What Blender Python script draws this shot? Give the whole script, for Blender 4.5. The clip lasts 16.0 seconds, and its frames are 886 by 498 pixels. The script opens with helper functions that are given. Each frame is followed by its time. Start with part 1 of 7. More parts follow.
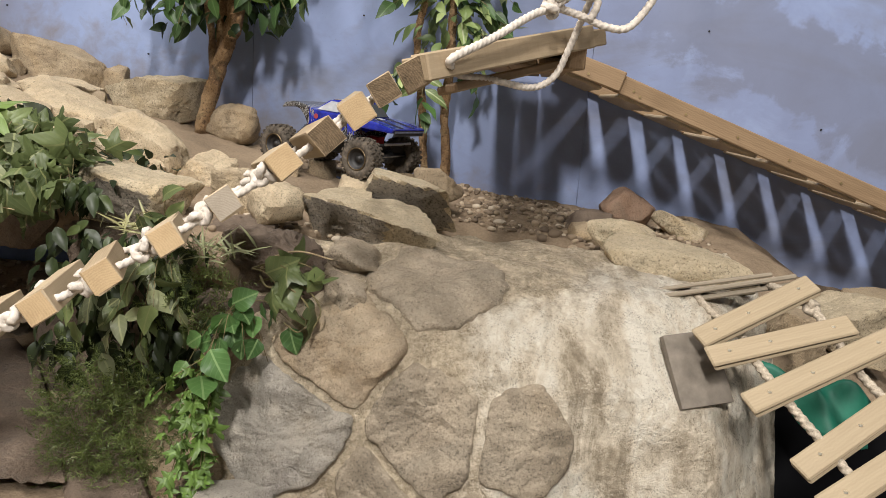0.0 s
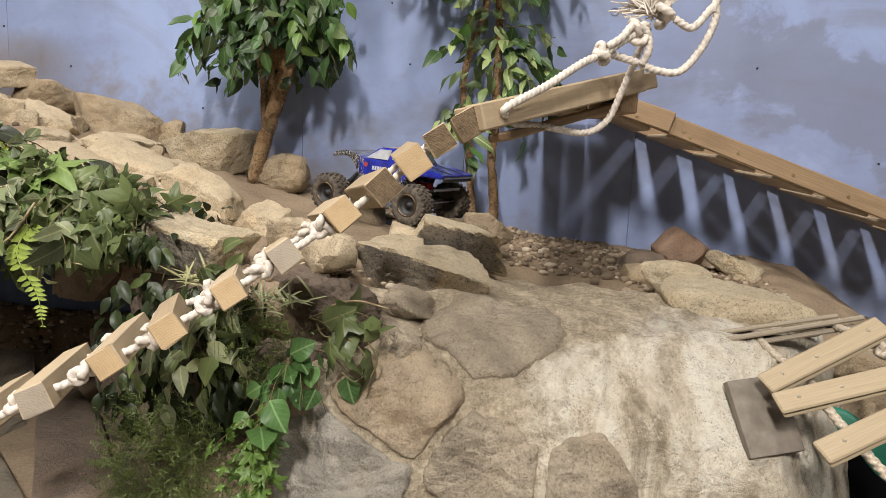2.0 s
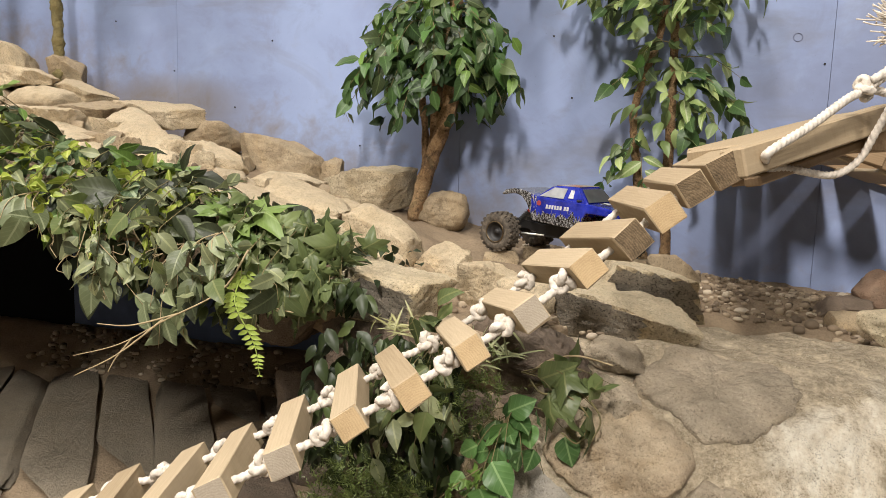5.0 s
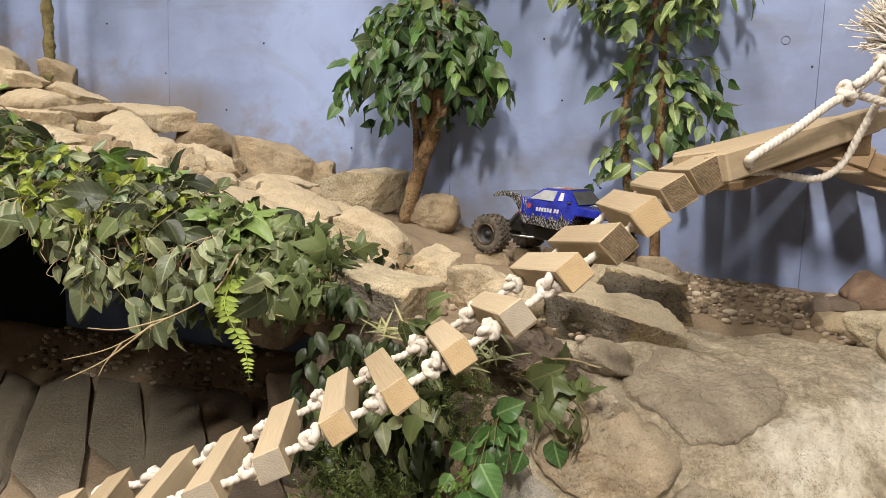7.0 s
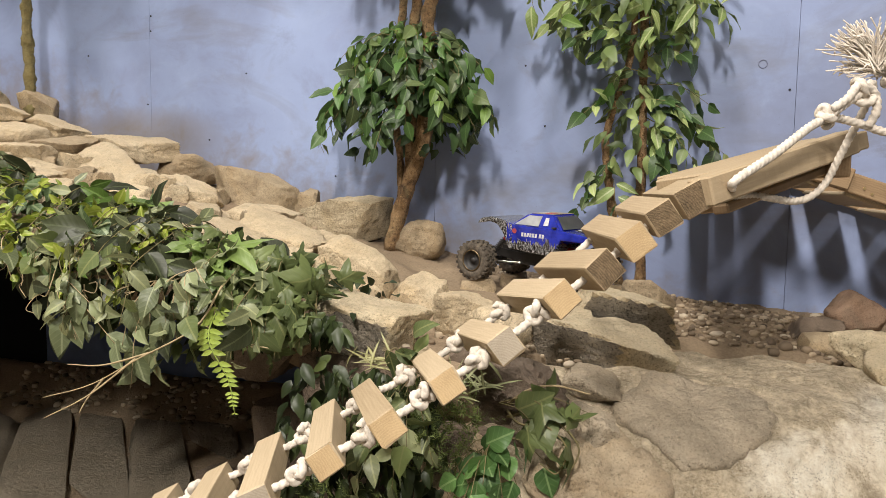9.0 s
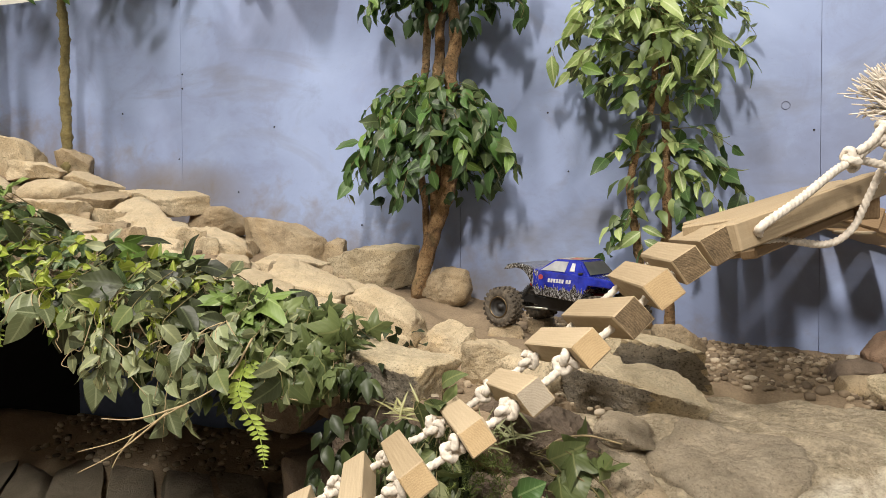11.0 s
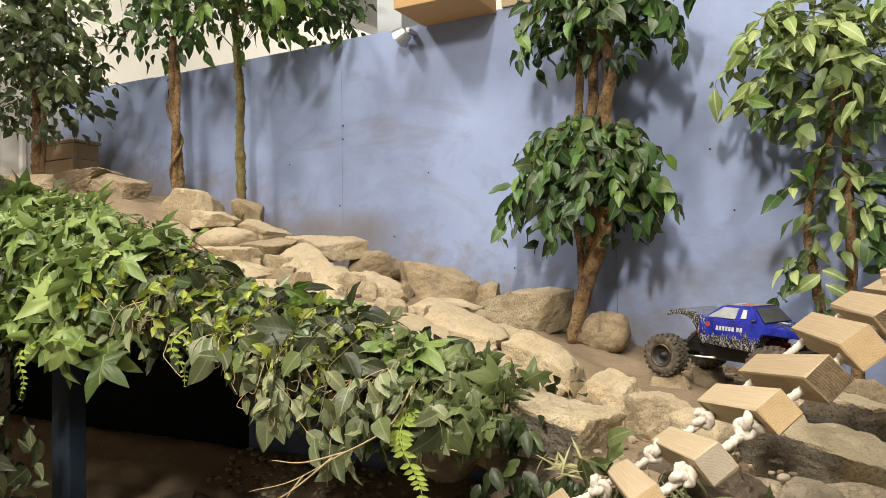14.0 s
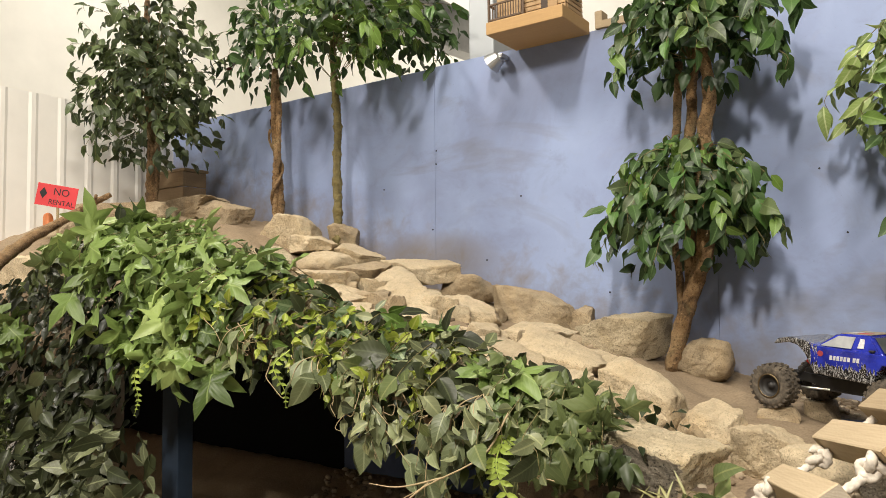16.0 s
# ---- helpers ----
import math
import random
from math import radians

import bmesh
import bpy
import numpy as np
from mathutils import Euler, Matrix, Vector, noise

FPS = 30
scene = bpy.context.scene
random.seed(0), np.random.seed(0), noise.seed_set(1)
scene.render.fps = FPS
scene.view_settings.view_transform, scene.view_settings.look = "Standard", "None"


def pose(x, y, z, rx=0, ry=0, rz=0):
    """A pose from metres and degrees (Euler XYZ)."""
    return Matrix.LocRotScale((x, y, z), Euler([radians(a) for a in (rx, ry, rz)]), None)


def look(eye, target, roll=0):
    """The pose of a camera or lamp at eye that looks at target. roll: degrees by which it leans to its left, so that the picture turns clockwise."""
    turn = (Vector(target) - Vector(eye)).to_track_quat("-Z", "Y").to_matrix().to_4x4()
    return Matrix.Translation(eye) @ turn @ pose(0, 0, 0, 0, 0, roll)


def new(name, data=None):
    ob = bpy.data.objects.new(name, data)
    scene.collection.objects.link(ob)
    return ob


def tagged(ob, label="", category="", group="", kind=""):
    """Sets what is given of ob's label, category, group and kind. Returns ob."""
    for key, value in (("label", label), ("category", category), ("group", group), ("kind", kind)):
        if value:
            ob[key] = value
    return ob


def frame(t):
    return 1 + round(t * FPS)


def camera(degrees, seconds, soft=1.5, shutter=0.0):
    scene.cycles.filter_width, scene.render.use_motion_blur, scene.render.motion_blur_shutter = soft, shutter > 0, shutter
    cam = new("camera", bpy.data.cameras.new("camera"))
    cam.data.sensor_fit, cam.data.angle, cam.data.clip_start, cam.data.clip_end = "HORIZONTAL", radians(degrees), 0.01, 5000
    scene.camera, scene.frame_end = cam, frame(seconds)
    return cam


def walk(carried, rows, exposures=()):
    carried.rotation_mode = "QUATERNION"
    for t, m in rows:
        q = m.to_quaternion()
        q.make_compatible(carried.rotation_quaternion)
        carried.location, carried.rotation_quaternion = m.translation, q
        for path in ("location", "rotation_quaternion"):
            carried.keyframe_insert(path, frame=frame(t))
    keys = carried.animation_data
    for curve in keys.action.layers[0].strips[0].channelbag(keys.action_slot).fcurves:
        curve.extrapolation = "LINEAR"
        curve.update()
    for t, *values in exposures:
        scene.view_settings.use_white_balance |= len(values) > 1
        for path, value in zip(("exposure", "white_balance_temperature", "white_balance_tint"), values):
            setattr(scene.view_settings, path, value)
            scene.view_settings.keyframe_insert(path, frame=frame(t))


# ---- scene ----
cam = camera(62.8, 16.0, 0.85)
PATH = [
    (0, (0.986, -2.653, 1.157), (0.811, -0.705, 0.739), 4.3),
    (0.5, (0.98, -2.654, 1.162), (0.796, -0.699, 0.784), 2.9),
    (1, (0.974, -2.659, 1.164), (0.749, -0.702, 0.819), 2.2),
    (1.5, (0.969, -2.657, 1.165), (0.709, -0.702, 0.836), 2.3),
    (2, (0.96, -2.653, 1.169), (0.662, -0.701, 0.852), 2.6),
    (2.5, (0.877, -2.632, 1.195), (0.495, -0.688, 0.923), 2.3),
    (3, (0.729, -2.621, 1.202), (0.296, -0.682, 0.969), 2.5),
    (3.5, (0.738, -2.616, 1.203), (0.236, -0.694, 0.973), 2.4),
    (4, (0.734, -2.615, 1.195), (0.2, -0.703, 0.954), 2.0),
    (4.5, (0.73, -2.622, 1.194), (0.183, -0.714, 0.944), 1.9),
    (5, (0.723, -2.624, 1.193), (0.161, -0.722, 0.937), 1.8),
    (7.5, (0.736, -2.63, 1.202), (0.204, -0.719, 0.949), 1.6),
    (8, (0.73, -2.624, 1.197), (0.243, -0.698, 0.962), 1.6),
    (8.5, (0.727, -2.618, 1.197), (0.238, -0.691, 0.976), 1.3),
    (9, (0.732, -2.622, 1.205), (0.22, -0.698, 1.02), 0.8),
    (11.5, (0.733, -2.631, 1.217), (0.136, -0.723, 1.159), -0.4),
    (12, (0.733, -2.631, 1.216), (0.116, -0.73, 1.154), -0.1),
    (12.5, (0.727, -2.632, 1.218), (0.078, -0.741, 1.152), 0.1),
    (13, (0.707, -2.617, 1.231), (-0.126, -0.799, 1.2), -0.3),
    (13.5, (0.706, -2.618, 1.233), (-0.202, -0.836, 1.25), -0.4),
    (14, (0.703, -2.619, 1.237), (-0.25, -0.861, 1.28), -0.8),
    (14.5, (0.697, -2.619, 1.239), (-0.312, -0.894, 1.315), -0.8),
    (15, (0.699, -2.625, 1.244), (-0.363, -0.933, 1.341), -0.8),
    (15.5, (0.696, -2.631, 1.249), (-0.429, -0.98, 1.355), -0.7),
    (16, (0.695, -2.626, 1.246), (-0.466, -1.001, 1.351), -0.6),
]
# the clip's camera warms its white balance slowly
TINTS = [(0, -0.06, 6310, 12), (2.0, -0.04, 6350, 12), (3.5, 0.02, 6450, 11), (5.0, 0.03, 6560, 11), (9.0, 0.02, 6650, 11), (12.0, 0.06, 6750, 9), (13.0, 0.12, 6750, 9), (14.0, 0.06, 6880, 9), (16.0, 0.0, 6950, 9)]
walk(cam, [(t, look(eye, target, roll)) for t, eye, target, roll in PATH], TINTS)


# ---- light ----
def lamp(name, x, y, z, size, watts, colour=(1.0, 0.95, 0.88), long=0.0):
    data = bpy.data.lights.new(name, "AREA")
    data.shape, data.size, data.energy, data.color = "RECTANGLE" if long else "DISK", size, watts, colour
    if long:
        data.size_y = long
    ob = new(name, data)
    ob.matrix_world = look((x, y, z), (x, y + 0.9, 0))
    return ob


world = bpy.data.worlds.new("world")
world.use_nodes = True
world.node_tree.nodes["Background"].inputs[0].default_value = (1.0, 0.97, 0.93, 1)
world.node_tree.nodes["Background"].inputs[1].default_value = 0.010
scene.world = world
CEILING, LAMPS = 6.4, 4.35
for lx, ly, lz, watts, wide in ((0.66, -5.2, 4.05, 315, 0.26), (0.25, -2.7, 5.4, 150, 0.45), (3.5, -4.6, LAMPS, 98, 0.40), (-2.6, -2.4, 5.1, 165, 0.50)):
    lamp("strip_lamp", lx, ly, lz, wide, watts, long=1.0)
# unseen fill lamps, added to brighten the white wall behind the partition
lamp("hall_lamp", -3.0, 2.6, 5.9, 0.5, 82, (1.0, 0.98, 0.95))
lamp("hall_lamp", -5.2, 1.4, 5.9, 0.5, 90, (1.0, 0.98, 0.95))


# ---- materials ----
def ramp_mix(nt, fac, stops):
    r = nt.nodes.new("ShaderNodeValToRGB")
    els = r.color_ramp.elements
    while len(els) < len(stops):
        els.new(0.5)
    for e, (p, c) in zip(els, stops):
        e.position, e.color = p, (*c, 1)
    nt.links.new(fac, r.inputs[0])
    return r.outputs[0]


def tex_noise(nt, vec, scale, detail=6, rough=0.6, distort=0.0):
    n = nt.nodes.new("ShaderNodeTexNoise")
    n.inputs["Scale"].default_value, n.inputs["Detail"].default_value = scale, detail
    n.inputs["Roughness"].default_value, n.inputs["Distortion"].default_value = rough, distort
    nt.links.new(vec, n.inputs["Vector"])
    return n.outputs["Fac"]


def mix(nt, fac, a, b, mode="MIX"):
    m = nt.nodes.new("ShaderNodeMix")
    m.data_type, m.blend_type = "RGBA", mode
    for sock, v in ((m.inputs[0], fac), (m.inputs[6], a), (m.inputs[7], b)):
        if isinstance(v, (int, float)):
            sock.default_value = v
        elif isinstance(v, tuple):
            sock.default_value = (*v, 1)
        else:
            nt.links.new(v, sock)
    return m.outputs[2]


def math_node(nt, op, a, b=None, c=None):
    m = nt.nodes.new("ShaderNodeMath")
    m.operation = op
    for sock, v in zip(m.inputs, (a, b, c)):
        if v is None:
            continue
        if isinstance(v, (int, float)):
            sock.default_value = v
        else:
            nt.links.new(v, sock)
    return m.outputs[0]


def start(name, rough=0.7, metal=0.0, spec=0.5):
    m = bpy.data.materials.new(name)
    m.use_nodes = True
    nt = m.node_tree
    b = nt.nodes["Principled BSDF"]
    b.inputs["Roughness"].default_value, b.inputs["Metallic"].default_value = rough, metal
    b.inputs["Specular IOR Level"].default_value = spec
    geo = nt.nodes.new("ShaderNodeNewGeometry")
    co = nt.nodes.new("ShaderNodeTexCoord")
    return m, nt, b, geo.outputs["Position"], co.outputs["Object"]


def bump(nt, b, height, strength, dist):
    n = nt.nodes.new("ShaderNodeBump")
    n.inputs["Strength"].default_value, n.inputs["Distance"].default_value = strength, dist
    nt.links.new(height, n.inputs["Height"])
    nt.links.new(n.outputs[0], b.inputs["Normal"])


def rand_of(nt, island=False):
    if island:
        g = nt.nodes.new("ShaderNodeNewGeometry")
        return g.outputs["Random Per Island"]
    o = nt.nodes.new("ShaderNodeObjectInfo")
    return o.outputs["Random"]


def plain(name, c, rough=0.5, metal=0.0, vary=0.12, scale=40, bumps=0.0, spec=0.5):
    m, nt, b, pos, obj = start(name, rough, metal, spec)
    n = tex_noise(nt, pos, scale, 5, 0.6)
    lo = tuple(v * (1 - vary) for v in c)
    hi = tuple(min(1, v * (1 + vary)) for v in c)
    nt.links.new(ramp_mix(nt, n, [(0.3, lo), (0.7, hi)]), b.inputs["Base Color"])
    if bumps:
        bump(nt, b, n, bumps, 0.004)
    return m


def stone(name, light, mid, dark, speck=0.5, big=9, rough=0.85, relief=0.85, fine=260):
    """Weathered rock: broad blotches, mineral specks and a gritty relief."""
    m, nt, b, pos, obj = start(name, rough, 0, 0.3)
    blot = tex_noise(nt, pos, big, 8, 0.62, 0.4)
    c = ramp_mix(nt, blot, [(0.28, dark), (0.48, mid), (0.72, light)])
    r = rand_of(nt)
    rust = tex_noise(nt, pos, big * 0.55, 6, 0.65, 0.8)
    c = mix(nt, ramp_mix(nt, rust, [(0.48, (0, 0, 0)), (0.70, (0.38, 0.38, 0.38))]), c, (mid[0] * 1.12, mid[1] * 0.95, mid[2] * 0.66))
    c = mix(nt, ramp_mix(nt, rust, [(0.30, (0.5, 0.5, 0.5)), (0.44, (0, 0, 0))]), c, (mid[1] * 1.0, mid[1] * 0.92, mid[2] * 1.0))
    c = mix(nt, math_node(nt, "MULTIPLY", math_node(nt, "MULTIPLY", r, r), 0.55), c, dark)
    grain = tex_noise(nt, pos, fine, 3, 0.7)
    c = mix(nt, math_node(nt, "MULTIPLY", ramp_mix(nt, grain, [(0.36, (1, 1, 1)), (0.46, (0, 0, 0))]), speck), c, tuple(v * 0.3 for v in dark))
    c = mix(nt, math_node(nt, "MULTIPLY", ramp_mix(nt, grain, [(0.6, (0, 0, 0)), (0.7, (1, 1, 1))]), speck * 0.8), c, tuple(min(1, v * 1.35) for v in light))
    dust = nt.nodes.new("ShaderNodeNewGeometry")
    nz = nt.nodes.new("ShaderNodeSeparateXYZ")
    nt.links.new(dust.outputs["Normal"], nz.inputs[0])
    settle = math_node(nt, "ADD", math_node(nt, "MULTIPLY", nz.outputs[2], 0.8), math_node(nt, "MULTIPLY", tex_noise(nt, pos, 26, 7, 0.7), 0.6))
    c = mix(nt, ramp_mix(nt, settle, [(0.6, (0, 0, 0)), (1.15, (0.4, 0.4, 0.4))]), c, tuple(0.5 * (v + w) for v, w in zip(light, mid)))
    stain = tex_noise(nt, pos, 48, 8, 0.78, 1.0)
    c = mix(nt, ramp_mix(nt, stain, [(0.36, (0.42, 0.42, 0.42)), (0.5, (0, 0, 0))]), c, dark)
    nt.links.new(c, b.inputs["Base Color"])
    pits = tex_noise(nt, pos, 34, 8, 0.75, 0.8)
    flake = nt.nodes.new("ShaderNodeTexNoise")
    flake.noise_type = "RIDGED_MULTIFRACTAL"
    flake.inputs["Scale"].default_value, flake.inputs["Detail"].default_value, flake.inputs["Distortion"].default_value = 9, 4, 0.6
    nt.links.new(pos, flake.inputs["Vector"])
    pits = math_node(nt, "ADD", pits, math_node(nt, "MULTIPLY", flake.outputs["Fac"], -0.30))
    h = math_node(nt, "ADD", math_node(nt, "MULTIPLY", grain, 0.30), math_node(nt, "ADD", math_node(nt, "MULTIPLY", tex_noise(nt, pos, 90, 5, 0.7), 0.8), math_node(nt, "MULTIPLY", pits, 1.4)))
    bump(nt, b, h, relief, 0.013)
    return m


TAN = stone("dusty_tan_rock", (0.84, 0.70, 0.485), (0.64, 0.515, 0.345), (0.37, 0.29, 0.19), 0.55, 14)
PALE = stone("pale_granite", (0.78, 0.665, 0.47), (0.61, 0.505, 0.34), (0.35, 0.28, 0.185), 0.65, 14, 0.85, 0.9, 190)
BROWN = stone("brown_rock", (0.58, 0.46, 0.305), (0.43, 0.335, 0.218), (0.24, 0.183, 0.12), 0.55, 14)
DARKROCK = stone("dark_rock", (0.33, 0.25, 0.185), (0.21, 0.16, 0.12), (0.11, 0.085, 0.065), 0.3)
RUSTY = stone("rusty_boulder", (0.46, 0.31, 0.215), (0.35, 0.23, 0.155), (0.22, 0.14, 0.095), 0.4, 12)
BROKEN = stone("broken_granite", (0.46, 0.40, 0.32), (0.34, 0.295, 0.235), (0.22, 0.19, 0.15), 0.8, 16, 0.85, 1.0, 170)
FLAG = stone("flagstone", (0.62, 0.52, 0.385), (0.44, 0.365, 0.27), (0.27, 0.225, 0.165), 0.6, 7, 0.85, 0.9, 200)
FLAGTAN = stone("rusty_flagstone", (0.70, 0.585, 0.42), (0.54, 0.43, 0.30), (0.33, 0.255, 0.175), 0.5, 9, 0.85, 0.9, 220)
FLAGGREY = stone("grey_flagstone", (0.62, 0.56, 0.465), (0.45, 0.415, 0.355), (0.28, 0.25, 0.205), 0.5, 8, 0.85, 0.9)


def dirt_material():
    m, nt, b, pos, obj = start("dirt", 0.95, 0, 0.15)
    n = tex_noise(nt, pos, 7, 8, 0.65, 0.3)
    f = tex_noise(nt, pos, 140, 5, 0.7)
    c = ramp_mix(nt, n, [(0.3, (0.20, 0.148, 0.095)), (0.55, (0.29, 0.218, 0.142)), (0.75, (0.38, 0.29, 0.19))])
    c = mix(nt, 0.3, c, ramp_mix(nt, f, [(0.35, (0.15, 0.11, 0.078)), (0.65, (0.44, 0.34, 0.245))]))
    nt.links.new(c, b.inputs["Base Color"])
    bump(nt, b, math_node(nt, "ADD", f, math_node(nt, "MULTIPLY", n, 1.5)), 0.7, 0.008)
    return m


def concrete_material():
    """Gritty tan mortar, half whitewashed, with worn and dirty patches."""
    m, nt, b, pos, obj = start("washed_mortar", 0.92, 0, 0.2)
    mp = nt.nodes.new("ShaderNodeMapping")
    mp.inputs["Scale"].default_value = (10, 4.5, 4.5)
    nt.links.new(pos, mp.inputs["Vector"])
    streak = tex_noise(nt, mp.outputs[0], 1.0, 9, 0.68, 0.6)
    patch = tex_noise(nt, pos, 26, 10, 0.74, 0.5)
    f = tex_noise(nt, pos, 90, 6, 0.72)
    g = tex_noise(nt, pos, 300, 3, 0.7)
    blend = math_node(nt, "ADD", math_node(nt, "MULTIPLY", streak, 0.72), math_node(nt, "ADD", math_node(nt, "MULTIPLY", patch, 0.14), math_node(nt, "MULTIPLY", f, 0.14)))
    white = ramp_mix(nt, blend, [(0.36, (0.26, 0.21, 0.145)), (0.43, (0.46, 0.385, 0.28)), (0.49, (0.70, 0.61, 0.47)), (0.57, (0.87, 0.81, 0.68))])
    tan = ramp_mix(nt, math_node(nt, "ADD", math_node(nt, "MULTIPLY", patch, 0.6), math_node(nt, "MULTIPLY", f, 0.4)), [(0.36, (0.32, 0.26, 0.175)), (0.5, (0.56, 0.465, 0.33)), (0.62, (0.80, 0.69, 0.51))])
    xyz = nt.nodes.new("ShaderNodeSeparateXYZ")
    nt.links.new(pos, xyz.inputs[0])
    wash = math_node(nt, "ADD", math_node(nt, "MULTIPLY", xyz.outputs[0], 5.0), math_node(nt, "MULTIPLY", patch, 1.6))
    over = math_node(nt, "MAXIMUM", math_node(nt, "ADD", xyz.outputs[2], -0.735), 0.0)
    wash = math_node(nt, "ADD", wash, math_node(nt, "MULTIPLY", over, -26.0))
    c = mix(nt, ramp_mix(nt, math_node(nt, "ADD", wash, -5.15), [(0.1, (0, 0, 0)), (0.6, (1, 1, 1))]), tan, white)
    bare = ramp_mix(nt, patch, [(0.42, (0.75, 0.75, 0.75)), (0.56, (0.08, 0.08, 0.08))])
    c = mix(nt, math_node(nt, "MULTIPLY", ramp_mix(nt, g, [(0.38, (1, 1, 1)), (0.48, (0, 0, 0))]), bare), c, (0.22, 0.17, 0.115))
    crumb = tex_noise(nt, pos, 130, 5, 0.7, 0.6)
    c = mix(nt, math_node(nt, "MULTIPLY", ramp_mix(nt, crumb, [(0.56, (0, 0, 0)), (0.64, (0.8, 0.8, 0.8))]), bare), c, (0.86, 0.78, 0.62))
    nt.links.new(c, b.inputs["Base Color"])
    bump(nt, b, math_node(nt, "ADD", math_node(nt, "MULTIPLY", patch, 1.6), math_node(nt, "ADD", f, math_node(nt, "MULTIPLY", g, 0.5))), 1.0, 0.010)
    return m


def wall_material():
    """Blue paint on plywood: smoky smudges, scuffs, splashed dirt near the ground line."""
    m, nt, b, pos, obj = start("blue_paint", 0.55, 0, 0.35)
    n = tex_noise(nt, pos, 1.3, 6, 0.55, 0.5)
    f = tex_noise(nt, pos, 11, 7, 0.65, 0.3)
    g = tex_noise(nt, pos, 90, 4, 0.7)
    c = ramp_mix(nt, n, [(0.34, (0.235, 0.28, 0.44)), (0.5, (0.275, 0.34, 0.545)), (0.66, (0.315, 0.395, 0.62))])
    c = mix(nt, math_node(nt, "MULTIPLY", ramp_mix(nt, f, [(0.58, (0, 0, 0)), (0.78, (1, 1, 1))]), 0.3), c, (0.30, 0.32, 0.42))
    cloud = tex_noise(nt, pos, 4.2, 9, 0.68, 0.6)
    c = mix(nt, ramp_mix(nt, cloud, [(0.52, (0, 0, 0)), (0.70, (0.5, 0.5, 0.5))]), c, (0.205, 0.235, 0.36))
    c = mix(nt, ramp_mix(nt, cloud, [(0.30, (0.45, 0.45, 0.45)), (0.47, (0, 0, 0))]), c, (0.35, 0.43, 0.65))
    mp = nt.nodes.new("ShaderNodeMapping")
    mp.inputs["Rotation"].default_value, mp.inputs["Scale"].default_value = (0, 0.5, 0), (1.1, 1, 2.4)
    nt.links.new(pos, mp.inputs["Vector"])
    sm = tex_noise(nt, mp.outputs[0], 1.25, 7, 0.6, 0.8)
    c = mix(nt, ramp_mix(nt, sm, [(0.53, (0, 0, 0)), (0.72, (0.75, 0.75, 0.75))]), c, (0.20, 0.205, 0.24))
    xyz = nt.nodes.new("ShaderNodeSeparateXYZ")
    nt.links.new(pos, xyz.inputs[0])
    # blotchy grey band slanting down parallel to the ramp
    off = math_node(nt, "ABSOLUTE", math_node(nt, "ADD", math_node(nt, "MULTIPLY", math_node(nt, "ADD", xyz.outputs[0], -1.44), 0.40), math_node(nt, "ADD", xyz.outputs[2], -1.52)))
    slant_band = math_node(nt, "ADD", math_node(nt, "MULTIPLY", off, -2.7), math_node(nt, "ADD", math_node(nt, "MULTIPLY", sm, 1.1), math_node(nt, "ADD", math_node(nt, "MULTIPLY", f, 0.7), math_node(nt, "MULTIPLY", cloud, 0.9))))
    slant_band = math_node(nt, "MULTIPLY", ramp_mix(nt, slant_band, [(0.88, (0, 0, 0)), (1.36, (0.6, 0.6, 0.6))]), ramp_mix(nt, math_node(nt, "ADD", xyz.outputs[0], -1.2), [(0.05, (0, 0, 0)), (0.3, (1, 1, 1))]))
    c = mix(nt, slant_band, c, (0.185, 0.20, 0.27))
    for sx, sz, rx, rz, amount, tint in ((-1.20, 1.38, 0.75, 0.28, 0.75, (0.215, 0.185, 0.16)),):
        dx = math_node(nt, "MULTIPLY", math_node(nt, "ADD", xyz.outputs[0], -sx), 1 / rx)
        dz = math_node(nt, "MULTIPLY", math_node(nt, "ADD", xyz.outputs[2], -sz), 1 / rz)
        dist = math_node(nt, "SQRT", math_node(nt, "ADD", math_node(nt, "MULTIPLY", dx, dx), math_node(nt, "MULTIPLY", dz, dz)))
        dist = math_node(nt, "ADD", dist, math_node(nt, "ADD", math_node(nt, "MULTIPLY", f, 0.5), math_node(nt, "MULTIPLY", n, 0.6)))
        c = mix(nt, ramp_mix(nt, dist, [(0.35, (amount, amount, amount)), (0.8, (amount * 0.6,) * 3), (1.7, (0, 0, 0))]), c, tint)
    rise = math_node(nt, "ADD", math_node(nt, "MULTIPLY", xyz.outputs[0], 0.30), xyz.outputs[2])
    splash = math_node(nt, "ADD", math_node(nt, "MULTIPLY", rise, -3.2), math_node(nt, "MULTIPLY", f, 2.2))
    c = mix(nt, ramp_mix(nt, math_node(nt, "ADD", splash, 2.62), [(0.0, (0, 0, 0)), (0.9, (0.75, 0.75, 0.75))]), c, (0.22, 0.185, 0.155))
    c = mix(nt, math_node(nt, "MULTIPLY", ramp_mix(nt, g, [(0.30, (1, 1, 1)), (0.36, (0, 0, 0))]), 0.25), c, (0.12, 0.12, 0.15))
    nt.links.new(c, b.inputs["Base Color"])
    bump(nt, b, math_node(nt, "ADD", f, math_node(nt, "MULTIPLY", g, 0.3)), 0.12, 0.004)
    return m


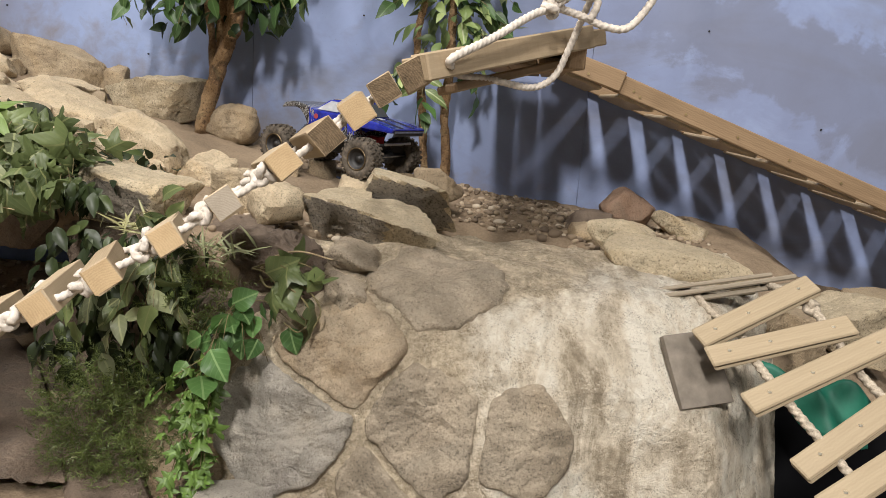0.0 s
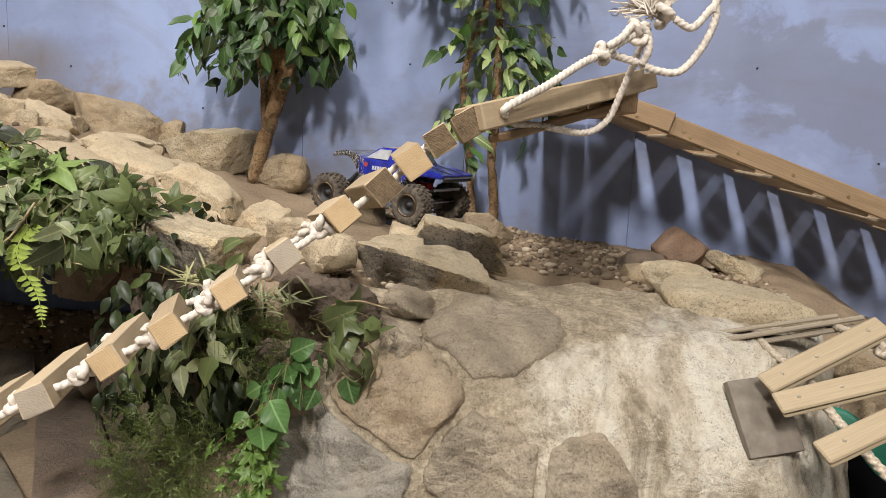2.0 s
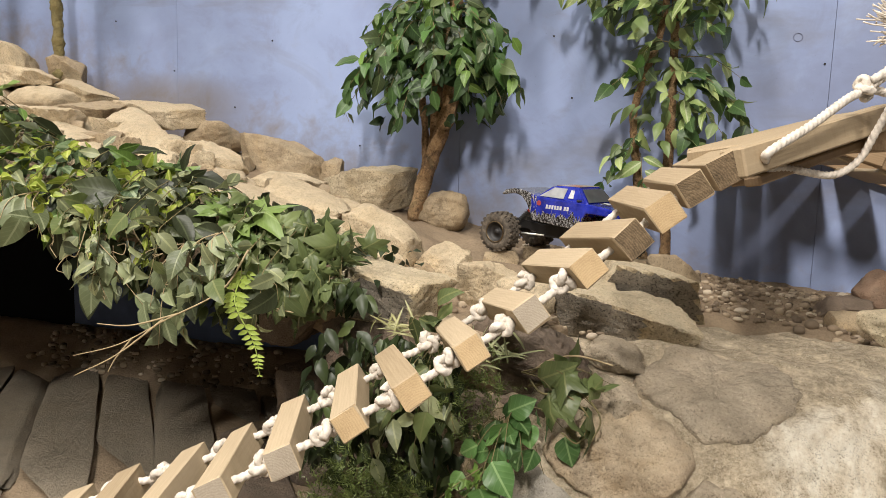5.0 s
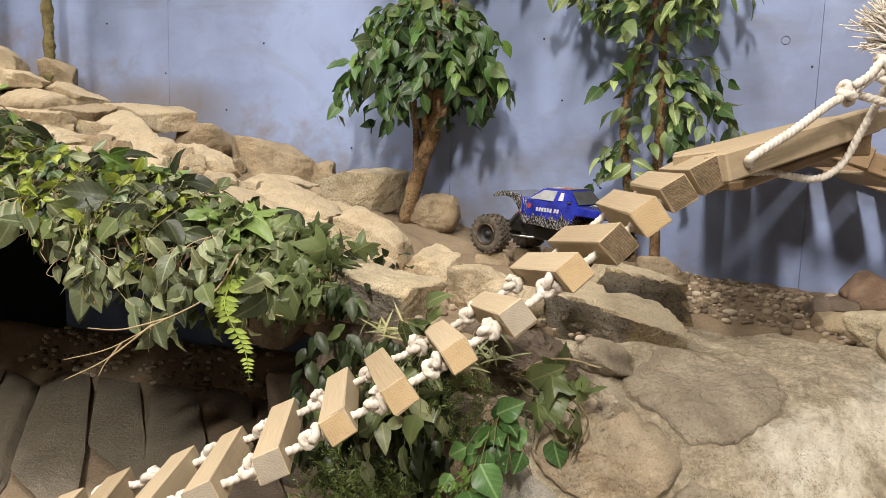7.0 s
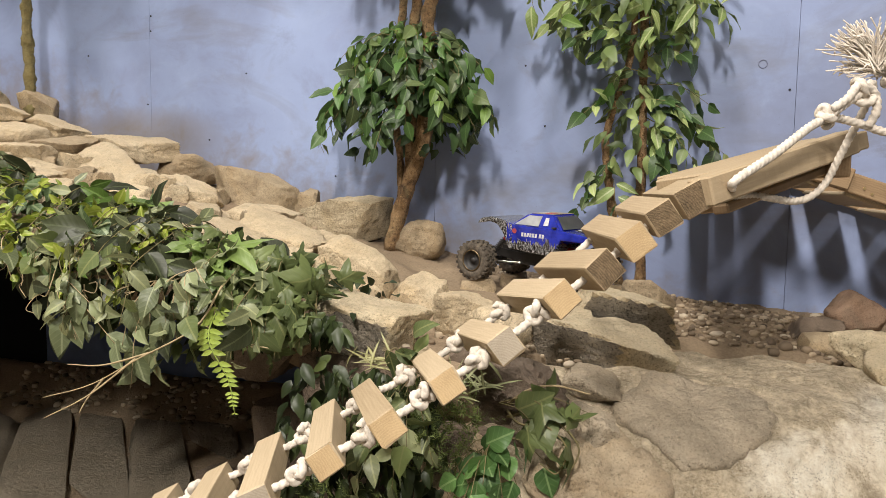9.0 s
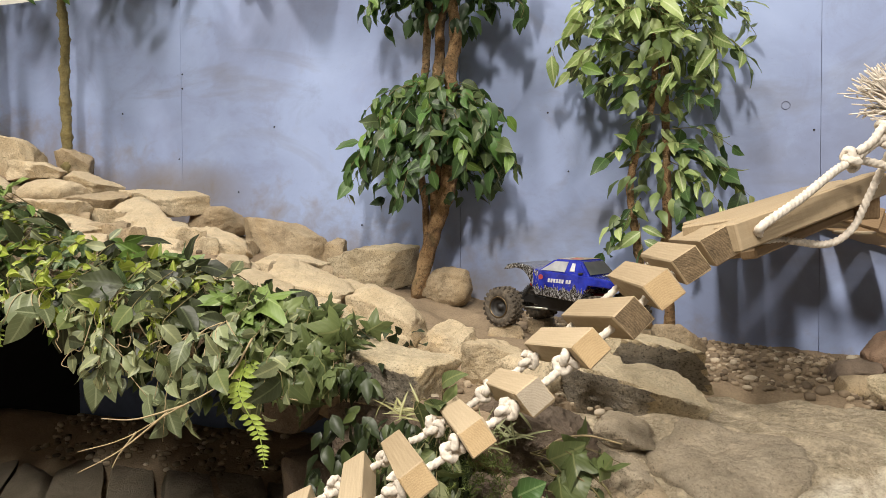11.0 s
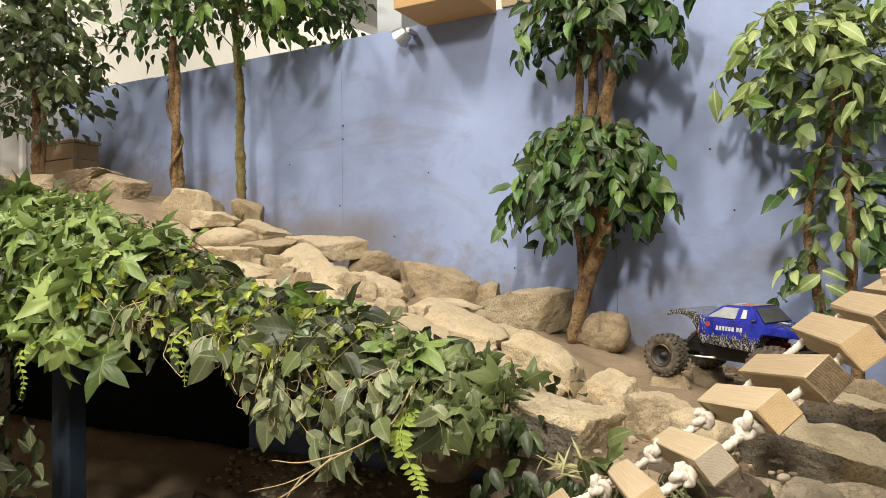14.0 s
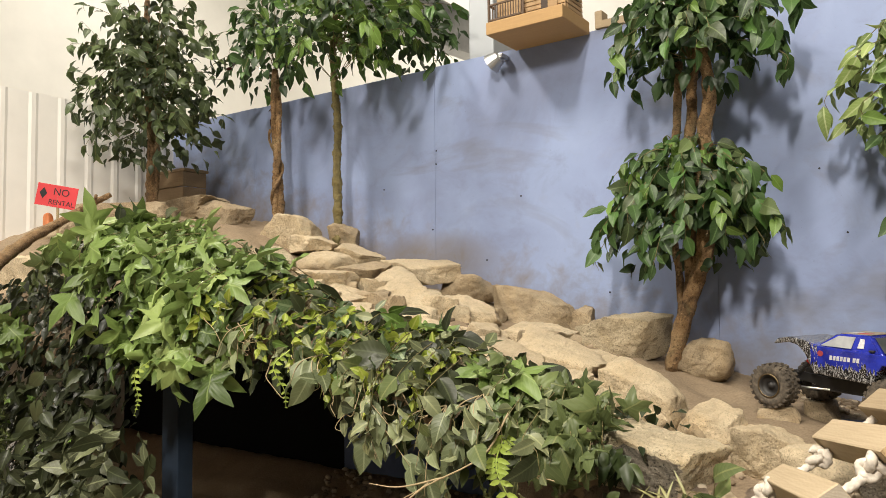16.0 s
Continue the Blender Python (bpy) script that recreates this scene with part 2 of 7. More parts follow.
def wood_material(name, light, dark, ring=55):
    """Sawn softwood: long fibres along the piece's own x axis."""
    m, nt, b, pos, obj = start(name, 0.7, 0, 0.25)
    mp = nt.nodes.new("ShaderNodeMapping")
    mp.inputs["Scale"].default_value = (3.0, 1, 1)
    nt.links.new(obj, mp.inputs["Vector"])
    r = rand_of(nt)
    sh = nt.nodes.new("ShaderNodeVectorMath")
    sh.operation = "ADD"
    nt.links.new(mp.outputs[0], sh.inputs[0])
    nt.links.new(math_node(nt, "MULTIPLY", r, 7.0), sh.inputs[1])
    w = nt.nodes.new("ShaderNodeTexWave")
    w.bands_direction, w.wave_type = "Y", "BANDS"
    w.inputs["Scale"].default_value, w.inputs["Distortion"].default_value = ring, 5.0
    w.inputs["Detail"].default_value, w.inputs["Detail Scale"].default_value = 4, 0.6
    nt.links.new(sh.outputs[0], w.inputs["Vector"])
    mp2 = nt.nodes.new("ShaderNodeMapping")
    mp2.inputs["Scale"].default_value = (8, 160, 160)
    nt.links.new(obj, mp2.inputs["Vector"])
    fib = tex_noise(nt, mp2.outputs[0], 1.0, 5, 0.65)
    c = ramp_mix(nt, math_node(nt, "ADD", math_node(nt, "MULTIPLY", w.outputs["Fac"], 0.14), math_node(nt, "MULTIPLY", fib, 0.86)),
                 [(0.2, dark), (0.75, light)])
    c = mix(nt, math_node(nt, "MULTIPLY", tex_noise(nt, pos, 14, 5, 0.6), 0.45), c, dark)
    c = mix(nt, math_node(nt, "MULTIPLY", r, 0.25), c, tuple(v * 0.75 for v in light))
    nt.links.new(c, b.inputs["Base Color"])
    bump(nt, b, fib, 0.35, 0.002)
    return m


DIRT, MORTAR, BLUE = dirt_material(), concrete_material(), wall_material()
PINE = wood_material("sawn_pine", (0.54, 0.43, 0.29), (0.38, 0.295, 0.19))
LATH = wood_material("sanded_lath", (0.43, 0.345, 0.228), (0.30, 0.235, 0.148))
OAK = wood_material("stained_rail", (0.40, 0.28, 0.165), (0.20, 0.13, 0.072))


def end_grain(name, light, dark, fine=420, rough=0.4):
    """Sawn end of a block: growth rings and fine saw marks."""
    m, nt, b, pos, obj = start(name, 0.8, 0, 0.2)
    r = rand_of(nt)
    off = nt.nodes.new("ShaderNodeCombineXYZ")
    nt.links.new(math_node(nt, "MULTIPLY", r, 0.12), off.inputs[1])
    nt.links.new(math_node(nt, "ADD", math_node(nt, "MULTIPLY", r, -0.07), 0.05), off.inputs[2])
    sh = nt.nodes.new("ShaderNodeVectorMath")
    sh.operation = "ADD"
    nt.links.new(obj, sh.inputs[0])
    nt.links.new(off.outputs[0], sh.inputs[1])
    w = nt.nodes.new("ShaderNodeTexWave")
    w.wave_type, w.rings_direction = "RINGS", "X"
    w.inputs["Scale"].default_value, w.inputs["Distortion"].default_value = 85, 5.0
    w.inputs["Detail"].default_value, w.inputs["Detail Scale"].default_value = 4, 1.2
    nt.links.new(sh.outputs[0], w.inputs["Vector"])
    g = tex_noise(nt, pos, fine, 3, 0.7)
    big = tex_noise(nt, pos, 30, 5, 0.6)
    fac = math_node(nt, "ADD", math_node(nt, "MULTIPLY", w.outputs["Fac"], 0.12), math_node(nt, "ADD", math_node(nt, "MULTIPLY", g, 0.38), math_node(nt, "MULTIPLY", big, 0.5)))
    nt.links.new(ramp_mix(nt, fac, [(0.28, dark), (0.62, light)]), b.inputs["Base Color"])
    bump(nt, b, g, rough, 0.003)
    return m


ENDGRAIN = end_grain("weathered_end_grain", (0.19, 0.135, 0.08), (0.045, 0.032, 0.019), 190, 0.9)
ENDPALE = end_grain("pale_end_grain", (0.56, 0.41, 0.235), (0.42, 0.295, 0.16))
ENDGREY = end_grain("grey_end_grain", (0.42, 0.36, 0.28), (0.28, 0.235, 0.18))
ROPE = plain("cotton_rope", (0.60, 0.54, 0.465), 0.9, 0, 0.3, 90, 0.3, 0.1)
HEMP = plain("hemp_rope", (0.41, 0.35, 0.27), 0.95, 0, 0.4, 160, 0.4, 0.1)
DULL = plain("dull_sheeting", (0.17, 0.165, 0.155), 0.8, 0, 0.1, 3)
WHITE = plain("white_wall", (0.82, 0.79, 0.72), 0.7, 0, 0.04, 3)
METAL = plain("galvanised_steel", (0.55, 0.56, 0.57), 0.35, 0.9, 0.2, 6)
GREYPOST = plain("grey_steel_post", (0.50, 0.53, 0.56), 0.5, 0.1, 0.06, 5)
FLOORMAT = plain("hall_concrete", (0.20, 0.185, 0.17), 0.8, 0, 0.2, 5)
# near-black that paints the darkness of the pit and the tunnel hole
BLACK = plain("black_void", (0.006, 0.006, 0.007), 0.9, 0, 0.1, 20, 0, 0.1)
GREEN = plain("green_tarp", (0.005, 0.13, 0.078), 0.55, 0, 0.25, 14)
DARKBLUE = plain("dark_blue_paint", (0.014, 0.028, 0.052), 0.7, 0, 0.3, 8)
BLUEBOARD = plain("blue_board", (0.07, 0.10, 0.19), 0.7, 0, 0.3, 9)
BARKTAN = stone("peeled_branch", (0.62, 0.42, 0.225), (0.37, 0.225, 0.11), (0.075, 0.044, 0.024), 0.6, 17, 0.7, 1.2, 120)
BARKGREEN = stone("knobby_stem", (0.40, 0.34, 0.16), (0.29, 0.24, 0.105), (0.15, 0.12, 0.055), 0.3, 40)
STEM = plain("vine_stem", (0.17, 0.14, 0.06), 0.8, 0, 0.3, 60)
TWIG = plain("pale_twig", (0.36, 0.28, 0.16), 0.8, 0, 0.25, 60)


# ---- mesh helpers ----
def mesh_from(name, verts, faces, mats, smooth=True, index=None):
    me = bpy.data.meshes.new(name)
    me.from_pydata([tuple(map(float, v)) for v in verts], [], [tuple(map(int, f)) for f in faces])
    for m in mats if isinstance(mats, (list, tuple)) else [mats]:
        me.materials.append(m)
    me.polygons.foreach_set("use_smooth", [smooth] * len(me.polygons))
    if index is not None:
        me.polygons.foreach_set("material_index", index)
    me.update()
    return me


def thing(name, label, category, at=(0, 0, 0), group="", m=None):
    ob = new(name)
    ob.empty_display_size = 0.05
    ob.matrix_basis = m if m is not None else Matrix.Translation(at)
    return tagged(ob, label, category, group)


def piece(name, me, parent=None, label="", m=None):
    ob = new(name, me)
    if parent is not None:
        ob.parent = parent
    if m is not None:
        ob.matrix_basis = m
    if label:
        ob["label"] = label
    return ob


def part(name, bm, material, parent, label="", m=None, smooth=False):
    me = bpy.data.meshes.new(name)
    bm.to_mesh(me)
    bm.free()
    for mm in material if isinstance(material, (list, tuple)) else [material]:
        me.materials.append(mm)
    me.polygons.foreach_set("use_smooth", [smooth] * len(me.polygons))
    return piece(name, me, parent, label, m)


def box_bm(sx, sy, sz, bevel=0.003, at=(0, 0, 0), seg=2):
    bm = bmesh.new()
    bmesh.ops.create_cube(bm, size=1.0, matrix=Matrix.Translation(at) @ Matrix.Diagonal((sx, sy, sz, 1)))
    if bevel:
        bmesh.ops.bevel(bm, geom=bm.edges[:], offset=bevel, segments=seg, affect="EDGES", profile=0.6)
    return bm


def cyl_bm(r1, r2, depth, m=Matrix(), sides=24, bevel=0.0):
    bm = bmesh.new()
    bmesh.ops.create_cone(bm, cap_ends=True, segments=sides, radius1=r1, radius2=r2, depth=depth, matrix=m)
    if bevel:
        bmesh.ops.bevel(bm, geom=[e for e in bm.edges if e.calc_face_angle(0) > 1], offset=bevel, segments=2, affect="EDGES")
    return bm


def smooth_path(points, n):
    """A Catmull-Rom line through the points, with n samples."""
    p = np.array(points, float)
    p = np.vstack([2 * p[0] - p[1], p, 2 * p[-1] - p[-2]])
    out = []
    for s in np.linspace(0, len(p) - 3 - 1e-6, n):
        i, u = int(s), s - int(s)
        a, b, c, d = p[i:i + 4]
        out.append(0.5 * (2 * b + (c - a) * u + (2 * a - 5 * b + 4 * c - d) * u * u + (3 * b - a - 3 * c + d) * u ** 3))
    return np.array(out)


def sweep(path, radius, sides=8, lobes=0, twist=0.0, depth=0.2, rough=0.0, seed=0):
    """Verts and faces of a tube along the path; lobes and twist lay it like rope."""
    path = np.array(path, float)
    n = len(path)
    tan = np.gradient(path, axis=0)
    tan /= np.linalg.norm(tan, axis=1)[:, None] + 1e-9
    up = np.array((0.0, 0, 1)) if abs(tan[0][2]) < 0.9 else np.array((1.0, 0, 0))
    nrm = up - tan[0] * (up @ tan[0])
    nrm /= np.linalg.norm(nrm)
    length = np.concatenate([[0], np.cumsum(np.linalg.norm(np.diff(path, axis=0), axis=1))])
    th = np.linspace(0, 2 * math.pi, sides, endpoint=False)
    rng = np.random.RandomState(seed)
    verts, faces = [], []
    for i in range(n):
        nrm = nrm - tan[i] * (nrm @ tan[i])
        nrm /= np.linalg.norm(nrm) + 1e-9
        bi = np.cross(tan[i], nrm)
        r = (radius(i / (n - 1)) if callable(radius) else radius) * np.ones(sides)
        if lobes:
            r = r * (1 + depth * np.abs(np.cos(lobes * 0.5 * (th + twist * length[i]))) - depth * 0.6)
        if rough:
            r = r * (1 + rough * (rng.rand(sides) - 0.5))
        verts.extend(path[i] + r[:, None] * (np.cos(th)[:, None] * nrm + np.sin(th)[:, None] * bi))
    for i in range(n - 1):
        for j in range(sides):
            k = (j + 1) % sides
            faces.append((i * sides + j, i * sides + k, (i + 1) * sides + k, (i + 1) * sides + j))
    faces.append(tuple(range(sides))[::-1])
    faces.append(tuple((n - 1) * sides + j for j in range(sides)))
    return verts, faces


def tube(name, points, radius, mat, parent=None, n=40, sides=8, label="", **kw):
    v, f = sweep(smooth_path(points, n), radius, sides, **kw)
    return piece(name, mesh_from(name, v, f, mat), parent, label)


def sphere(sub):
    bm = bmesh.new()
    bmesh.ops.create_icosphere(bm, subdivisions=sub, radius=1)
    v = np.array([p.co[:] for p in bm.verts])
    f = [tuple(q.index for q in fc.verts) for fc in bm.faces]
    bm.free()
    return v, f


SPHERES = {k: sphere(k) for k in (2, 3, 4, 5)}


def fbm(p, scale, seed, octaves=4):
    o = Vector((seed * 3.1, seed * 1.7, -seed * 2.3))
    return np.array([noise.fractal(Vector(q) * scale + o, 0.9, 2.1, octaves) for q in p])


def rock_mesh(name, w, d, h, seed, mats, sub=4, sharp=80, chips=9, rough=1.0, broken=0):
    """A quarried stone: six uneven hewn faces, chipped corners and a gritty skin. broken: its front underside shows fresh stone."""
    rng = np.random.RandomState(seed)
    v, f = SPHERES[sub]
    unit = v / np.linalg.norm(v, axis=1)[:, None]
    ns, ds = [], []
    for ax in range(3):
        for s in (-1, 1):
            n = rng.normal(size=3) * ((0.2 if sharp > 30 else 0.45) if ax < 2 else (0.1 if sharp > 30 else 0.28))
            n[ax] = s
            n /= np.linalg.norm(n)
            ns.append(n)
            ds.append(rng.uniform(0.9, 1.05))
    for k in range(chips):
        n = rng.normal(size=3)
        n /= np.linalg.norm(n)
        ns.append(n)
        ds.append(np.abs(n).sum() * rng.uniform(0.52, 0.80))
    if broken:
        n = np.array((rng.normal() * 0.2, -0.93, -0.22))
        n /= np.linalg.norm(n)
        ns.append(n)
        ds.append(np.abs(n).sum() * (0.80 - 0.07 * broken))
    ns, ds = np.array(ns), np.array(ds)
    near = np.clip(unit @ ns.T / ds, 1e-4, None)
    r = (near ** sharp).sum(axis=1) ** (-1 / sharp)
    p = unit * r[:, None] * (1 + 0.045 * fbm(unit, 1.3, seed, 3))[:, None]
    p = (p - (p.max(axis=0) + p.min(axis=0)) / 2) / ((p.max(axis=0) - p.min(axis=0)) / 2)
    q = p * np.array((w, d, h)) / 2
    fresh = (near[:, -1] * (1 + 0.02 * fbm(unit, 5, seed + 2, 3)) >= near.max(axis=1) * 0.975) if broken else np.zeros(len(p), bool)
    ledge = np.abs(fbm(q * np.array((0.5, 0.5, 1.5)), 15, seed + 3, 3))
    fine = fbm(q, 11, seed + 9, 5) * 0.0048 + fbm(q, 55, seed + 5, 4) * 0.0040 - ledge * 0.004
    fine = fine + fresh * (fbm(q, 30, seed + 7, 4) * 0.0035 - 0.003)
    q = q + unit * (fine * rough)[:, None]
    idx = [1 if len(mats) > 1 and fresh[list(t)].all() else 0 for t in f]
    me = mesh_from(name, q, f, list(mats), True, idx)
    me.set_sharp_from_angle(angle=radians(38))
    return me


# ---- the hall ----
def slab(name, x0, x1, y0, y1, z0, z1, mat, label="", bevel=0.0):
    ob = part(name, box_bm(x1 - x0, y1 - y0, z1 - z0, bevel), mat, None, m=Matrix.Translation(((x0 + x1) / 2, (y0 + y1) / 2, (z0 + z1) / 2)))
    return tagged(ob, label, "", "", "structure")


FLOOR = -0.2
slab("floor", -7, 7, -8, 4.2, FLOOR - 0.1, FLOOR, FLOORMAT, "grey concrete hall floor")
slab("ceiling", -7, 7, -8, 4.2, CEILING, CEILING + 0.1, DULL, "grey hall ceiling")
slab("wall_east", 7, 7.1, -8, 4.2, FLOOR, CEILING, DULL, "plain grey hall wall")
slab("wall_west", -7.1, -7, -8, 4.2, FLOOR, CEILING, WHITE, "plain white hall wall")
slab("wall_south", -7, 7, -8.1, -8, FLOOR, CEILING, DULL, "plain grey hall wall")
slab("wall_back", -7, 7, 4.2, 4.3, FLOOR, CEILING, WHITE, "bright white hall wall behind the blue partition")

# blue partition of plywood sheets with open seams
partition = thing("wall_north", "blue painted plywood partition with smudges and open seams", "wall")
tagged(partition, kind="structure")
WALL_TOP = 2.24
for k in range(-3, 4):
    x0 = k * 1.22 + 0.0007
    x1 = x0 + 1.22 - 0.0014
    if k == -3:
        x0 = -3.2
    zt = WALL_TOP + (0.004 if k % 2 else 0.0)
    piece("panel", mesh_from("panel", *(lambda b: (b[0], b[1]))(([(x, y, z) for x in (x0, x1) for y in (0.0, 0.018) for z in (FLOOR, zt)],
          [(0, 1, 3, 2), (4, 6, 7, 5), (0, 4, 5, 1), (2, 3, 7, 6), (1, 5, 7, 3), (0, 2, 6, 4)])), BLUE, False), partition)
for k in range(-3, 5):
    part("stud", box_bm(0.04, 0.09, WALL_TOP - FLOOR - 0.03, 0.002), PINE, partition, m=Matrix.Translation((max(k * 1.22, -3.15), 0.066, (WALL_TOP + FLOOR) / 2 - 0.015)))

# dark screw heads and a plug mark on the sheets
SCREW = plain("dark_screw", (0.03, 0.03, 0.035), 0.5, 0.6)
for sx, sz in ((-1.235, 1.505), (-1.212, 1.86), (-1.214, 1.80), (-0.78, 1.62), (0.33, 1.62), (0.404, 1.407), (-0.95, 1.36), (-1.52, 1.71), (0.78, 1.30), (1.20, 1.52), (-0.4, 1.22), (1.6, 1.43), (2.02, 1.13)):
    part("screw", cyl_bm(0.0035, 0.0035, 0.003, Matrix.Rotation(radians(90), 4, "X"), 10), SCREW, partition, m=Matrix.Translation((sx, -0.0012, sz)))
ringv, ringf = sweep([(0.013 * math.cos(a), 0, 0.013 * math.sin(a)) for a in np.linspace(0, 6.2, 30)], 0.0016, 5)
piece("plug_ring", mesh_from("plug_ring", ringv, ringf, plain("ring_mark", (0.21, 0.235, 0.35), 0.6)), partition, "old round plug mark", Matrix.Translation((1.115, -0.001, 1.605)))


# ---- ground ----
GX = [-3.3, -2.8, -2.05, -1.55, -0.86, -0.49, -0.1, 0.2, 0.5, 1.07, 1.3, 1.65, 1.77, 1.87, 1.99, 2.6]
GZ = [1.70, 1.66, 1.56, 1.30, 1.17, 1.055, 0.965, 0.905, 0.855, 0.80, 0.79, 0.785, 0.755, 0.70, 0.617, 0.48]


def ground(x, y):
    """Height of the trail's bed: it falls from the far corner to the slat ramp."""
    z = np.interp(x, GX, GZ)
    z -= 0.035 * max(0, -y - 0.1) * (1 if x > 0 else 0.4)
    if 0.72 < x < 1.4 and y < -0.64:
        z -= 0.035 * min(1, (-0.64 - y) / 0.08) * min(1, (x - 0.72) / 0.1) * min(1, (1.4 - x) / 0.1)
    if x > 1.4:
        z -= max(0, -y - 0.5) * min(1, (x - 1.4) / 0.2) * 0.27
    if x < -1.3:
        z -= max(0, -y - 0.55) * min(1, (-1.3 - x) / 0.6) * 0.42
    q = Vector((x, y, 0))
    return z + 0.018 * noise.fractal(q * 5, 0.9, 2, 3) + 0.006 * noise.fractal(q * 22, 0.9, 2, 3)


def ground_edge(x):
    return float(np.interp(x, [-3.3, -1.9, -1.2, 0.1, 0.42, 0.55, 1.5, 1.75, 3], [-1.55, -1.45, -1.22, -1.22, -1.25, -0.98, -0.98, -1.0, -1.0]))


def ground_sheet():
    nx, ny = 240, 64
    xs = np.linspace(-3.2, 2.6, nx)
    verts, faces = [], []
    for x in xs:
        e = ground_edge(x)
        for j in range(ny):
            y = e * (j / (ny - 1))
            verts.append((x, y, ground(x, y)))
        verts.append((x, e + 0.02, ground(x, e) - 0.10))
        verts.append((x, e + 0.18, ground(x, e) - 0.16))
        verts.append((x, 0, ground(x, e) - 0.17))
    m = ny + 3
    for i in range(nx - 1):
        for j in range(m - 1):
            a = i * m + j
            faces.append((a, a + 1, a + m + 1, a + m))
    ob = piece("ground", mesh_from("ground", verts, faces, DIRT))
    return tagged(ob, "dusty brown packed dirt of the indoor rock trail", "ground", "", "structure")


ground_sheet()


# ---- mortared rock face under the trail ----
PS, PY, PZ = [], [-0.70, -0.95, -1.07, -1.19, -1.27, -1.345, -1.385, -1.43, -1.50], [0.775, 0.80, 0.80, 0.772, 0.727, 0.645, 0.56, 0.42, 0.10]
for i in range(len(PY)):
    PS.append(0 if i == 0 else PS[-1] + math.hypot(PY[i] - PY[i - 1], PZ[i] - PZ[i - 1]))


def face_point(x, s):
    y, z = float(np.interp(s, PS, PY)), float(np.interp(s, PS, PZ))
    y += 0.9 * max(0, 0.56 - x) ** 1.3 + 1.9 * max(0, x - 1.40 - 0.12 * max(0, 0.7 - z)) ** 1.2
    y += 0.05 * min(1, max(0, (x - 1.0) / 0.2)) * min(1, s / 0.3)
    z -= 0.10 * max(0, x - 1.15) * min(1, s / 0.2) + 0.5 * max(0, 0.5 - x) ** 1.5
    q = Vector((x, s, 3.0))
    grit = 0.0035 * noise.fractal(q * 38, 0.9, 2, 3)
    return Vector((x, y - 0.02 * noise.fractal(q * 5, 0.9, 2, 3) - grit, z + 0.022 * noise.fractal(q * 6, 0.9, 2, 3) + grit))


def face_frame(x, s):
    p = face_point(x, s)
    tx = face_point(x + 0.01, s) - face_point(x - 0.01, s)
    ts = face_point(x, s + 0.02) - face_point(x, s - 0.02)
    return p, tx.cross(-ts).normalized()


def arc_of(z):
    return float(np.interp(-z, [-v for v in PZ[2:]], PS[2:]))


def rock_face():
    nx, ns = 260, 240
    xs, ss = np.linspace(0.40, 1.62, nx), np.linspace(0, PS[-1], ns)
    verts = [face_point(x, s) for x in xs for s in ss]
    faces = [(i * ns + j, i * ns + j + 1, (i + 1) * ns + j + 1, (i + 1) * ns + j) for i in range(nx - 1) for j in range(ns - 1)]
    ob = piece("rock_face", mesh_from("rock_face", verts, faces, MORTAR))
    return tagged(ob, "sloping mortared rock face with a whitewashed, dusty surface", "rock face", "", "structure")


ROCKFACE = rock_face()

# centres of the set stones (x, height), and of bare mortar patches between them
STONES = [(0.680, 0.655, FLAGTAN, 0.130), (0.872, 0.540, FLAG, 0.132), (1.040, 0.528, FLAG, 0.116), (0.588, 0.515, FLAGGREY, 0.150), (0.846, 0.768, FLAG, 0.135),
          (0.79, 0.41, FLAG, 0.10), (0.64, 0.36, FLAG, 0.08), (0.98, 0.40, FLAG, 0.08), (0.46, 0.62, BROWN, 0.06)]
BARE = [(1.02, 0.70), (1.18, 0.62), (1.22, 0.50), (0.935, 0.655), (1.16, 0.77), (1.18, 0.40), (0.68, 0.80), (1.05, 0.815), (0.585, 0.735)]


def clip_cell(poly, a, b, gap, ra=0.0, rb=0.0):
    """The part of the polygon nearer to a than to b, set back by half the joint."""
    n = (b - a) / np.linalg.norm(b - a)
    c = ((a + b) / 2) @ n + (ra * ra - rb * rb) / (2 * np.linalg.norm(b - a)) - gap
    out = []
    for p, q in zip(poly, np.roll(poly, -1, axis=0)):
        dp, dq = p @ n - c, q @ n - c
        if dp <= 0:
            out.append(p)
        if dp * dq < 0:
            out.append(p + (q - p) * dp / (dp - dq))
    return np.array(out)


